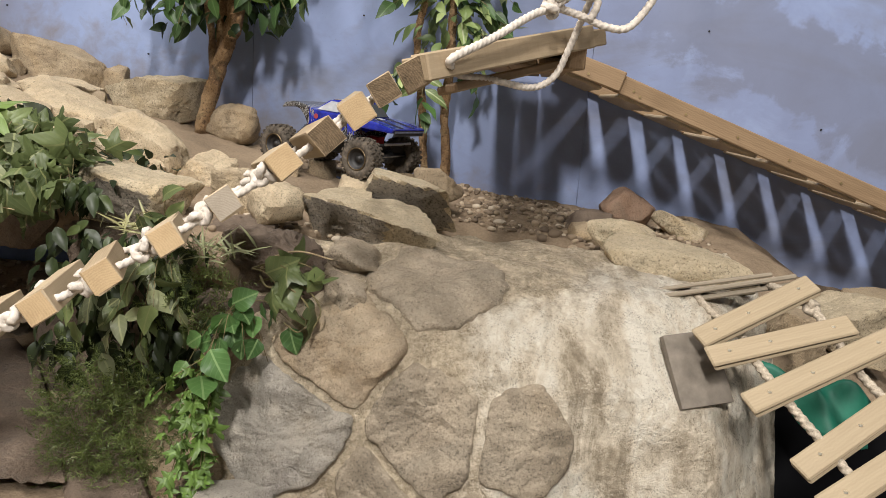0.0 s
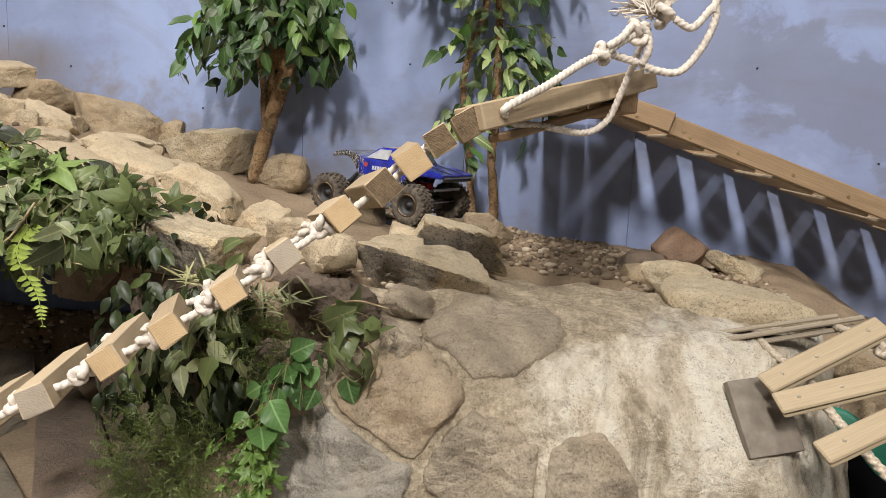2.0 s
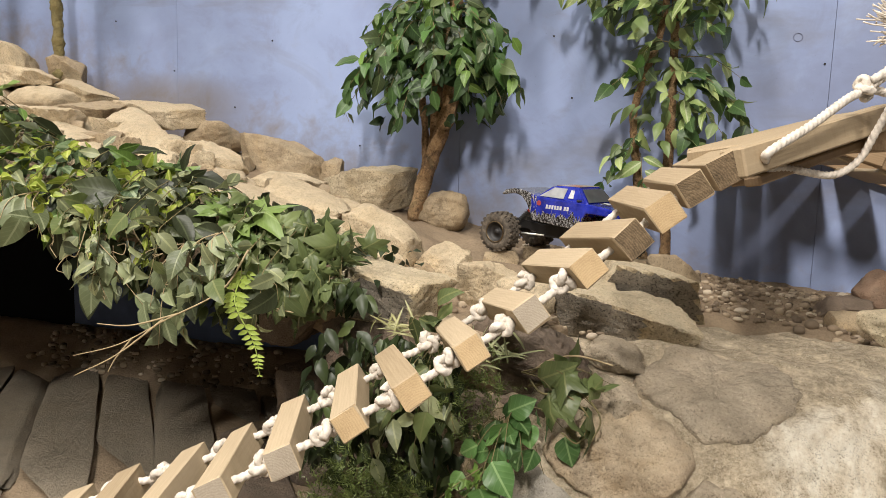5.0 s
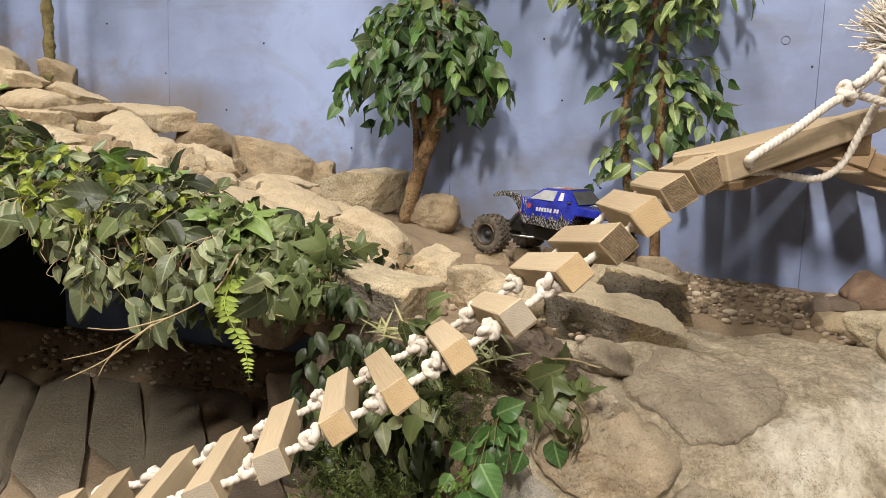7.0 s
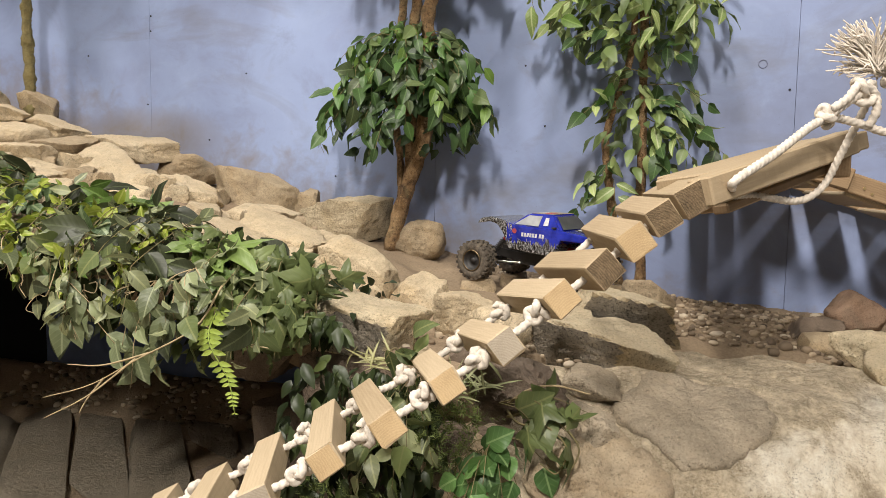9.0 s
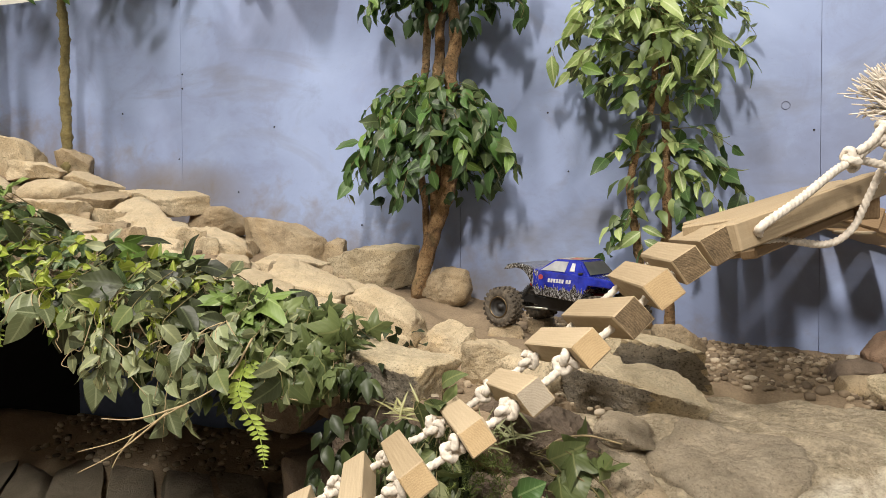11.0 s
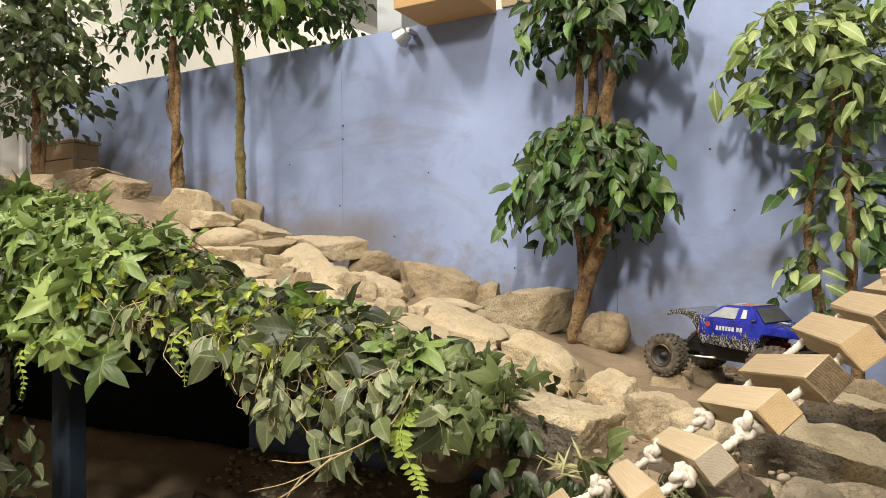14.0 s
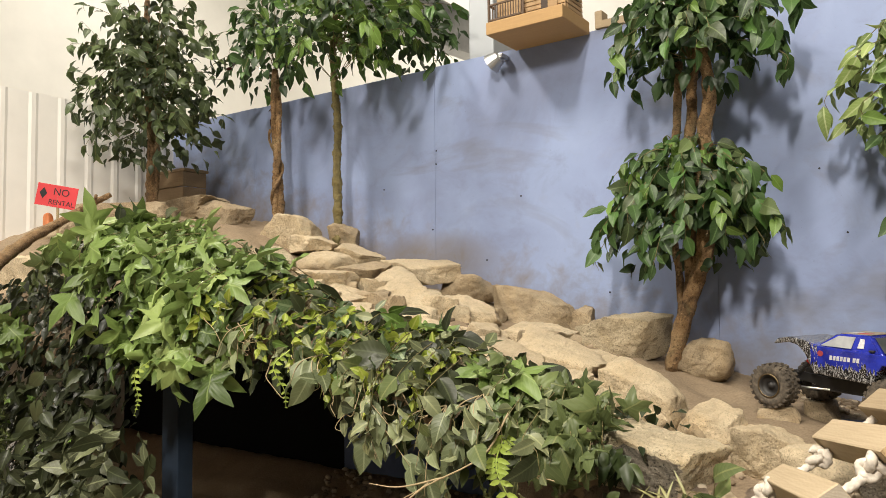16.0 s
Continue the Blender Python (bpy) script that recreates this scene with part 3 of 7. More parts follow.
def set_stones():
    cen = [np.array((x, arc_of(z))) for x, z, *_ in STONES]
    bare = [np.array((x, arc_of(z))) for x, z in BARE]
    for k, (c, st) in enumerate(zip(cen, STONES)):
        poly = c + np.array([(math.cos(a), math.sin(a)) for a in np.linspace(0, 6.283, 12, endpoint=False)]) * np.array((0.160, 0.148))
        for j, o in enumerate(cen):
            if j != k:
                poly = clip_cell(poly, c, o, 0.0065, st[3], STONES[j][3])
        for o in bare:
            poly = clip_cell(poly, c, o, 0.003, st[3], 0.085)
        # walk the outline evenly, round its corners, and roughen it
        seg = np.vstack([poly, poly[:1]])
        ln = np.concatenate([[0], np.cumsum(np.linalg.norm(np.diff(seg, axis=0), axis=1))])
        u = np.linspace(0, ln[-1], 130, endpoint=False)
        rim = np.stack([np.interp(u, ln, seg[:, 0]), np.interp(u, ln, seg[:, 1])], 1)
        for _ in range(14):
            rim = 0.5 * rim + 0.25 * (np.roll(rim, 1, 0) + np.roll(rim, -1, 0))
        mid = rim.mean(0)
        rng = np.random.RandomState(k + 40)
        verts, faces = [], []
        levels = [(1.0, -0.014), (0.994, -0.002), (0.98, 0.006), (0.955, 0.009), (0.92, 0.0105)] + [(q, 0.0115) for q in np.linspace(0.86, 0.05, 14)]
        calm = 0.55 if st[2] is FLAG else 0.85
        for f, lift in levels:
            for i, r in enumerate(rim):
                wob = 0.985 + 0.05 * noise.fractal(Vector((r[0] * 12, r[1] * 12, k)), 0.9, 2, 2) + 0.04 * noise.fractal(Vector((r[0] * 45, r[1] * 45, k)), 0.9, 2, 3)
                q = mid + (r - mid) * f * wob
                p, n = face_frame(*q)
                flow = noise.fractal(Vector((q[0] * 9 + q[1] * 5, q[1] * 13, k * 3.0)), 0.9, 2, 4)
                chip = calm * (0.007 * flow + 0.006 * math.floor(flow * 3.5) / 2) - calm * 0.006 * abs(noise.fractal(Vector((q[0] * 16 - q[1] * 9, q[1] * 22, k * 2.0)), 0.9, 2, 3)) + 0.0030 * noise.fractal(Vector((q[0] * 24, q[1] * 24, k)), 0.9, 2, 2)
                verts.append(p + n * (lift + ((0.004 if st[2] is FLAG else 0.009) + chip if lift > 0 else 0)))
        m = len(rim)
        for a in range(len(levels) - 1):
            for i in range(m):
                j = (i + 1) % m
                faces.append((a * m + i, a * m + j, (a + 1) * m + j, (a + 1) * m + i))
        faces.append(tuple((len(levels) - 1) * m + i for i in range(m)))
        piece("stone", mesh_from("stone", verts, faces, st[2]), ROCKFACE)


set_stones()


# ---- loose rocks ----
def rock(x, y, z, w, d, h, seed, mats=(TAN,), rz=0, rx=0, ry=0, label="tan dusty quarried rock lying on the dirt", sub=5, sink=0.25, **kw):
    """w and h are its spread and rise as it lies; sink: the share of it bedded in the dirt."""
    hh = max(h - 0.4 * w * abs(math.sin(radians(ry))), 0.55 * h)
    me = rock_mesh("rock", w, d, hh * (1 + sink), seed, mats, sub, **kw)
    ob = piece("rock", me, None, "", pose(x, y, z - hh * sink / 2, rx, ry, rz))
    return tagged(ob, label, "rock", "rocks on the trail")


T, P, B, D = (TAN, BROKEN), (PALE, BROKEN), (BROWN,), (DARKROCK,)
L_T = "tan dusty quarried rock bedded in the dirt"
L_P = "pale speckled granite slab with a broken grey side"
L_B = "brown dusty boulder standing against the blue partition"
L_D = "dark weathered rock overhanging the planted hollow"
L_G = "speckled granite block beside the tree trunk"
# beside the first tree
rock(-0.651, -0.16, 1.171, 0.355, 0.20, 0.154, 1, B, 6, ry=8, label=L_B)
rock(-0.292, -0.15, 1.079, 0.338, 0.16, 0.150, 2, (PALE,), 3, ry=2, label=L_G)
rock(-0.009, -0.17, 1.005, 0.184, 0.15, 0.134, 3, B, 20, label="rounded brown boulder at the foot of the tree", sharp=8)
rock(-0.45, -0.12, 1.13, 0.08, 0.1, 0.09, 4, B, 0, label="small brown stone wedged between boulders", sub=3)
# the middle of the bank
rock(0.032, -0.82, 0.980, 0.270, 0.19, 0.140, 105, T, -4, rx=22, ry=24, label="tilted tan rock slab with a flat dusty top", sharp=44, chips=3, sink=0.0, rough=0.7)
rock(0.195, -0.84, 0.912, 0.175, 0.15, 0.082, 6, T, -8, rx=18, ry=14, label=L_T, chips=4, sharp=40)
rock(0.180, -1.19, 0.898, 0.265, 0.16, 0.125, 211, P, -3, rx=4, ry=5, label=L_P, broken=3, sink=0.0, chips=4, sharp=40)
rock(-0.315, -0.62, 1.029, 0.304, 0.24, 0.134, 9, T, 5, rx=6, ry=14, label=L_T)
rock(-0.412, -0.80, 1.034, 0.299, 0.22, 0.098, 10, T, -10, rx=6, ry=10, label=L_T)
rock(-0.494, -0.40, 1.080, 0.265, 0.2, 0.077, 11, T, 0, rx=6, ry=6, label=L_T)
rock(-0.625, -0.56, 1.084, 0.193, 0.2, 0.071, 12, T, 15, rx=6, ry=8, label=L_T)
rock(-0.959, -0.13, 1.242, 0.232, 0.18, 0.112, 13, B, 0, label=L_B, sharp=8)
rock(-1.149, -0.25, 1.315, 0.375, 0.2, 0.097, 15, T, 0, rx=5, ry=4, label="long flat tan rock on the bank", sink=0.1)
rock(-1.005, -0.48, 1.240, 0.308, 0.26, 0.123, 14, T, 8, rx=10, ry=10, label=L_T, sharp=9)
rock(-0.780, -0.42, 1.159, 0.263, 0.22, 0.132, 16, T, -8, rx=8, ry=14, label=L_T)
rock(-0.853, -0.66, 1.151, 0.240, 0.2, 0.084, 17, T, 5, rx=8, ry=6, label=L_T, sharp=9)
rock(-1.300, -0.40, 1.307, 0.220, 0.2, 0.093, 22, B, 10, rx=8, ry=6, label=L_T)
rock(-1.502, -0.20, 1.397, 0.273, 0.18, 0.097, 20, T, -6, ry=10, label="tan rock behind the knobby pole tree", broken=1)
rock(-1.564, -0.34, 1.359, 0.282, 0.22, 0.113, 21, T, 4, rx=8, ry=6, label=L_T, sharp=9)
rock(-1.684, -0.30, 1.453, 0.229, 0.2, 0.072, 24, T, 15, rx=6, ry=6, label=L_T)
rock(-1.667, -0.12, 1.500, 0.142, 0.14, 0.101, 19, B, 30, label="grey-brown rock behind the knobby pole tree", sub=4)
rock(-1.84, -0.28, 1.50, 0.27, 0.2, 0.19, 18, T, 8, label="upright tan rock at the foot of the twisted tree")
rock(-1.30, -0.62, 1.27, 0.26, 0.22, 0.12, 23, T, 20, rx=8, ry=6, label=L_T)
rock(-1.45, -0.76, 1.345, 0.24, 0.17, 0.13, 25, P, -15, label="pale rock with a dark grey cracked side", broken=3)
rock(-1.08, -0.78, 1.20, 0.24, 0.2, 0.09, 26, T, 0, rx=6, ry=6, label=L_T)
rock(-0.66, -0.84, 1.10, 0.23, 0.2, 0.09, 27, T, 10, rx=6, ry=10, label=L_T)
rock(-0.92, -0.90, 1.16, 0.22, 0.18, 0.08, 29, T, 22, label=L_T)
rock(-0.16, -0.98, 0.985, 0.2, 0.17, 0.1, 30, T, -12, ry=10, label=L_T)
rock(-0.42, -1.02, 1.05, 0.18, 0.15, 0.09, 31, P, 0, label=L_P, broken=1)
# smaller stones that fill the bank between the large ones
fill = random.Random(17)
for k in range(64):
    fx, fy = fill.uniform(-1.62, 0.22), -0.28 - 0.78 * fill.random()
    size = fill.uniform(0.07, 0.17)
    if fx > -0.16 and fy > -0.75:
        continue
    rock(fx, fy, ground(fx, fy) + size * 0.10, size, size * fill.uniform(0.65, 0.95), size * fill.uniform(0.45, 0.7), 400 + k, (T, T, P, B)[k % 4], fill.uniform(-60, 60), fill.uniform(-14, 14), fill.uniform(-6, 16),
         ("small tan stone packed between the larger rocks", "small dusty stone bedded in the bank")[k % 2], 4, 0.5, chips=8)
# far corner
rock(-2.62, -0.62, 1.60, 0.58, 0.3, 0.15, 32, B, 10, label="broad flat tan rock at the far corner")
rock(-2.42, -0.88, 1.43, 0.34, 0.22, 0.12, 33, T, 6, label=L_T)
rock(-2.36, -1.20, 1.26, 0.38, 0.3, 0.27, 34, T, -10, label="large beige rock beside the ivy")
rock(-2.86, -0.84, 1.50, 0.4, 0.26, 0.15, 35, B, 0, label=L_T)
rock(-2.50, -0.36, 1.66, 0.6, 0.26, 0.1, 36, B, -4, label="long brown slab under the far tree")
rock(-2.15, -0.42, 1.62, 0.3, 0.2, 0.12, 37, B, -12, ry=18, label="tilted brown slab by the partition")
rock(-2.12, -0.80, 1.44, 0.3, 0.22, 0.14, 38, T, 0, label=L_T)
# right of the truck and down to the ramp
rock(0.714, -0.755, 0.884, 0.285, 0.22, 0.13, 239, P, 4, rx=3, ry=8, label=L_P, broken=3, sink=0.1, chips=5)
rock(0.764, -0.56, 0.902, 0.167, 0.15, 0.10, 40, B, 20, ry=16, label="brown upright rock at the trail's edge", sharp=10)
rock(0.655, -0.95, 0.836, 0.345, 0.22, 0.145, 243, P, 3, rx=3, ry=9, label=L_P, broken=4, sink=0.1, chips=5)
rock(0.569, -0.90, 0.878, 0.175, 0.15, 0.055, 46, P, 6, rx=6, ry=4, label=L_P, chips=7)
rock(0.664, -1.14, 0.800, 0.142, 0.13, 0.068, 42, (FLAG,), -4, ry=12, label="small rounded tan rock under the slabs", sharp=12)
rock(0.662, -1.245, 0.742, 0.115, 0.11, 0.090, 43, (FLAG,), 0, ry=22, label="small tan rock on the rock face", sharp=14)
rock(0.500, -1.18, 0.815, 0.215, 0.17, 0.090, 44, D, 8, ry=4, label=L_D, sharp=9, rough=1.8)
rock(0.571, -1.22, 0.766, 0.085, 0.1, 0.075, 45, D, 30, label=L_D, sub=4, rough=1.6)
rock(0.36, -0.98, 0.90, 0.15, 0.14, 0.1, 47, T, 0, label=L_T)
rock(0.46, -1.08, 0.90, 0.13, 0.12, 0.08, 48, T, 20, label=L_T, sub=3)
rock(1.337, -0.34, 0.853, 0.20, 0.16, 0.150, 171, (RUSTY,), 35, ry=18, label="reddish-brown angular boulder beside the partition", sharp=16, chips=16, rough=0.6)
rock(1.225, -0.42, 0.815, 0.165, 0.13, 0.058, 51, D, 10, label="low dark rock half sunk in gravel", sub=4)
rock(1.215, -0.57, 0.795, 0.122, 0.11, 0.07, 52, B, 0, label="low brown rock half sunk in gravel", sub=3)
rock(1.285, -0.72, 0.825, 0.185, 0.15, 0.085, 53, P, 5, label="rounded granite rock beside the pebbles", sharp=14, chips=12)
rock(1.404, -0.86, 0.783, 0.377, 0.2, 0.124, 154, P, -3, rx=5, ry=5, label="large flat granite slab above the slat bridge", sink=0.1, chips=14, sharp=18, rough=0.8)
rock(1.52, -0.34, 0.80, 0.21, 0.17, 0.085, 55, P, 20, ry=14, label="flat speckled rock beside the partition", sharp=20, chips=12)
rock(1.436, -1.0, 0.697, 0.16, 0.13, 0.065, 56, P, 10, label="small granite rock under the slat bridge", sub=4)
rock(1.68, -0.94, 0.66, 0.14, 0.13, 0.13, 57, B, 0, label="brown rock under the slat bridge")
rock(1.83, -0.85, 0.688, 0.25, 0.22, 0.135, 58, P, 20, label="large granite rock behind the slat bridge")
rock(2.05, -0.6, 0.62, 0.3, 0.26, 0.16, 59, B, -20, label="brown rock on the low side of the trail")


# ---- pebbles ----
def pebbles(name, n, area, size, mat, seed, label, base=ground):
    rng = np.random.RandomState(seed)
    v0, f0 = SPHERES[2]
    verts, faces = [], []
    for k in range(n):
        x, y = area(rng)
        r = size * rng.uniform(0.5, 1.3)
        a = rng.uniform(0, 6.28)
        q = v0 * np.array((r * rng.uniform(0.9, 1.5), r, r * rng.uniform(0.55, 0.8)))
        q = np.clip(q, -r * rng.uniform(0.6, 0.9), r * rng.uniform(0.6, 0.9)) if k % 2 else q * (1 + 0.12 * np.sin(v0[:, [1]] * 3 + k))
        c, s = math.cos(a), math.sin(a)
        q = np.stack([q[:, 0] * c - q[:, 1] * s + x, q[:, 0] * s + q[:, 1] * c + y, q[:, 2] + base(x, y) + r * 0.3], 1)
        o = len(verts)
        verts.extend(q)
        faces.extend((a1 + o, b1 + o, c1 + o) for a1, b1, c1 in f0)
    ob = piece(name, mesh_from(name, verts, faces, mat))
    return tagged(ob, label, "gravel", "", "stuff")


def pebble_material():
    m, nt, b, pos, obj = start("river_pebbles", 0.75, 0, 0.3)
    r = rand_of(nt, True)
    c = ramp_mix(nt, r, [(0.0, (0.10, 0.075, 0.052)), (0.45, (0.25, 0.19, 0.125)), (0.8, (0.44, 0.35, 0.24)), (1.0, (0.62, 0.54, 0.42))])
    c = mix(nt, math_node(nt, "MULTIPLY", tex_noise(nt, pos, 120, 4, 0.7), 0.5), c, (0.22, 0.16, 0.11))
    nt.links.new(c, b.inputs["Base Color"])
    return m


PEBBLE = pebble_material()
pebbles("gravel", 680, lambda r: (r.uniform(0.82, 1.6), -0.03 - 0.62 * r.rand() ** 1.2), 0.0086, PEBBLE, 5, "rounded brown river pebbles heaped along the partition")
pebbles("gravel", 320, lambda r: (r.uniform(0.15, 0.85), -0.02 - 0.2 * r.rand() ** 1.5), 0.0105, PEBBLE, 6, "rounded brown river pebbles along the partition's foot")
pebbles("gravel", 120, lambda r: (r.uniform(1.16, 1.32), r.uniform(-1.0, -0.62)), 0.010, PEBBLE, 7, "small pebbles between the granite slabs")
pebbles("gravel", 110, lambda r: (r.uniform(0.25, 0.62), r.uniform(-1.2, -0.72)), 0.010, PEBBLE, 8, "tan rubble between the slabs")
pebbles("gravel", 160, lambda r: (r.uniform(-1.5, -0.2), r.uniform(-1.0, -0.2)), 0.011, PEBBLE, 9, "tan rubble between the rocks of the bank")
pebbles("gravel", 60, lambda r: (r.uniform(0.85, 1.35), -0.06 - 0.6 * r.rand()), 0.0135, PEBBLE, 12, "larger pale pebbles scattered over the gravel")


# ---- suspension bridge of square blocks on knotted rope ----
BLOCK_LEN, BLOCK_SIDE = 0.29, 0.0425


def block_pose(corner, tangent, yaw, pitch, side):
    """Pose whose x runs along the block away from its near end, y up the bridge, z out of its top; the corner is the near upper right one."""
    a, b = radians(yaw), radians(pitch)
    v = Vector((-math.sin(a) * math.cos(b), math.cos(a) * math.cos(b), math.sin(b)))
    u = Vector(tangent)
    u = (u - v * u.dot(v)).normalized()
    w = u.cross(v)
    m = Matrix((v, u, w)).transposed().to_4x4()
    m.translation = Vector(corner) - (u + w) * side / 2
    return m


bridge = thing("rope_bridge", "hanging bridge of square pine blocks on knotted white rope", "bridge", (0.41, -1.66, 0.85))
BRIDGE_AT = Matrix.Translation((0.41, -1.66, 0.85)).inverted()
CORNERS = [((-0.20, -2.00, 0.607), 24, -5), ((-0.122, -1.968, 0.63), 24, -5), ((-0.045, -1.935, 0.657), 24, -5), ((0.03, -1.897, 0.687), 24, -5),
           ((0.106, -1.857, 0.72), 24, -6), ((0.183, -1.815, 0.757), 24, -6), ((0.26, -1.771, 0.798), 24, -6), ((0.337, -1.721, 0.844), 24, -6),
           ((0.414, -1.684, 0.892), 25, -6), ((0.486, -1.640, 0.945), 24, -7), ((0.559, -1.603, 1.001), 23, -7), ((0.634, -1.552, 1.067), 24, -9),
           ((0.692, -1.528, 1.112), 23, -6), ((0.734, -1.510, 1.152), 16, -2), ((0.776, -1.497, 1.186), 11, 0), ((0.823, -1.486, 1.216), 10, 0)]
SIDES = [BLOCK_SIDE] * 11 + [0.045, 0.047, 0.046, 0.043, 0.046]


def block_mesh(seed, ends, side, wood=PINE):
    bm = box_bm(BLOCK_LEN, side, side, 0.0018, (BLOCK_LEN / 2, 0, 0), 1)
    rng = np.random.RandomState(seed)
    for v in bm.verts:
        v.co += Vector(rng.normal(size=3) * 0.0007)
    me = bpy.data.meshes.new("block")
    bm.to_mesh(me)
    bm.free()
    for m in (wood, ends):
        me.materials.append(m)
    for p in me.polygons:
        p.material_index = 1 if abs(p.normal.x) > 0.9 else 0
    return me


WEATHERED = wood_material("weathered_pine", (0.46, 0.36, 0.235), (0.29, 0.215, 0.13))


def trefoil(r, n=70):
    s = np.linspace(0.35, 2 * math.pi - 0.05, n)
    return np.stack([np.sin(s) + 2 * np.sin(2 * s), np.cos(s) - 2 * np.cos(2 * s), -1.25 * np.sin(3 * s)], 1) * r / 3


ENDS = [ENDPALE, ENDGREY, ENDPALE, ENDGREY, ENDGREY, ENDGREY, ENDGREY, ENDPALE, ENDPALE, ENDPALE, ENDGREY, ENDPALE, ENDGRAIN, ENDPALE, ENDGRAIN, ENDGRAIN]
poses = []
for k, (corner, yaw, pitch) in enumerate(CORNERS):
    a = Vector(CORNERS[max(k - 1, 0)][0])
    b = Vector(CORNERS[min(k + 1, len(CORNERS) - 1)][0])
    m = block_pose(corner, b - a, yaw, pitch, SIDES[k])
    poses.append(m)
    piece("block", block_mesh(k, ENDS[k], SIDES[k], WEATHERED if k >= 12 or k % 5 == 3 else PINE), bridge, "", BRIDGE_AT @ m @ pose(random.uniform(-0.008, 0.008), 0, 0, random.uniform(-5, 5), random.uniform(-1.5, 1.5), random.uniform(-2.5, 2.5)))


def lay(path, radius, pitch=0.032):
    """Three-strand rope along the path."""
    path = np.array(path, float)
    ln = np.concatenate([[0], np.cumsum(np.linalg.norm(np.diff(path, axis=0), axis=1))])
    u = np.linspace(0, ln[-1], max(8, int(ln[-1] / 0.0026)))
    path = np.stack([np.interp(u, ln, path[:, i]) for i in range(3)], 1)
    return sweep(path, radius, 18, lobes=3, twist=2 * math.pi / pitch, depth=0.42)


def rope_mesh(points, radius=0.0075, n=60, seed=0, smooth=True):
    path = smooth_path(points, n) if smooth else points
    v, f = lay(path, radius)
    return mesh_from("rope", v, f, ROPE)


KNOT = [rope_mesh(trefoil(0.0135 + 0.0012 * i, 90) * np.array((1.0, 1.12 - 0.1 * i, 1.25)), 0.0064, smooth=False, seed=i) for i in range(3)]
for near in (0.038, 0.252):
    for k in range(len(poses) - 2):
        a = BRIDGE_AT @ poses[k] @ Vector((near, 0.012, 0.0))
        b = BRIDGE_AT @ poses[k + 1] @ Vector((near, -0.012, 0.0))
        piece("rope", rope_mesh([a, a.lerp(b, 0.3) - Vector((0, 0, 0.004)), a.lerp(b, 0.7) - Vector((0, 0, 0.003)), b], 0.0058, 14, k), bridge)
        if k < 11:
            q = (b - a).to_track_quat("Y", "Z").to_matrix().to_4x4()
            c = a.lerp(b, 0.68 + 0.06 * math.sin(k * 2.7 + near * 9))
            piece("knot", KNOT[(k * 2 + (1 if near > 0.1 else 0)) % 3], bridge, "", Matrix.Translation(c) @ q @ pose(0, 0, 0, 12 * math.sin(k * 1.9), 80 * k + 500 * near, 14 * math.cos(k * 2.3)))

# ---- landing of thick planks at the top of the bridge ----
landing = thing("wooden_landing", "sloping landing of thick pine planks at the bridge head", "platform", (0.95, -1.2, 1.22))
LAND_AT = Matrix.Translation((0.95, -1.2, 1.22)).inverted()


def plank_between(name, a, b, width, thick, mat, parent, at, side=None, label="", bevel=0.003):
    """A board from a to b; side points along its width."""
    a, b = Vector(a), Vector(b)
    x = (b - a).normalized()
    y = Vector(side) if side is not None else Vector((0, 0, 1)).cross(x)
    y = (y - x * y.dot(x)).normalized()
    z = x.cross(y)
    m = Matrix((x, y, z)).transposed().to_4x4()
    m.translation = (a + b) / 2
    bm = box_bm((b - a).length, width, thick, bevel, seg=1)
    return part(name, bm, mat, parent, label, at @ m)


L0, L1 = Vector((0.822, -1.478, 1.193)), Vector((1.105, -1.118, 1.288))
LV = Vector((-0.2, 0.975, 0.02))
# brown wood; on battens and deck its darker tone paints underside shade
DARKWOOD = wood_material("brown_shaded_board", (0.40, 0.29, 0.18), (0.25, 0.17, 0.10))
plank_between("plank", L0, L1, 0.04, 0.045, WEATHERED, landing, LAND_AT, LV, "thick front plank")
plank_between("plank", L0 + LV * 0.105 + Vector((0.022, 0.025, 0.010)), L1 + LV * 0.085 + Vector((0, 0, -0.004)), 0.16, 0.034, WEATHERED, landing, LAND_AT, LV)
plank_between("plank", L0 + LV * 0.24 + Vector((0.02, 0.025, 0.008)), L1 + LV * 0.2 + Vector((0, 0, -0.006)), 0.075, 0.034, WEATHERED, landing, LAND_AT, LV)
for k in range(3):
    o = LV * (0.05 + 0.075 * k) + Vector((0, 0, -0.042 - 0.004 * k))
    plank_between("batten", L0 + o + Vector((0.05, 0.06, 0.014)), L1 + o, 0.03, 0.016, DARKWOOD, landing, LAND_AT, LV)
plank_between("crosspiece", L1 + Vector((-0.015, -0.03, -0.035)), L1 + LV * 0.3 + Vector((-0.015, -0.03, -0.045)), 0.035, 0.06, OAK, landing, LAND_AT)

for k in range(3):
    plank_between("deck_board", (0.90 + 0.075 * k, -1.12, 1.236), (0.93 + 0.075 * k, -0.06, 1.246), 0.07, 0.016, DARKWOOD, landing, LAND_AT)

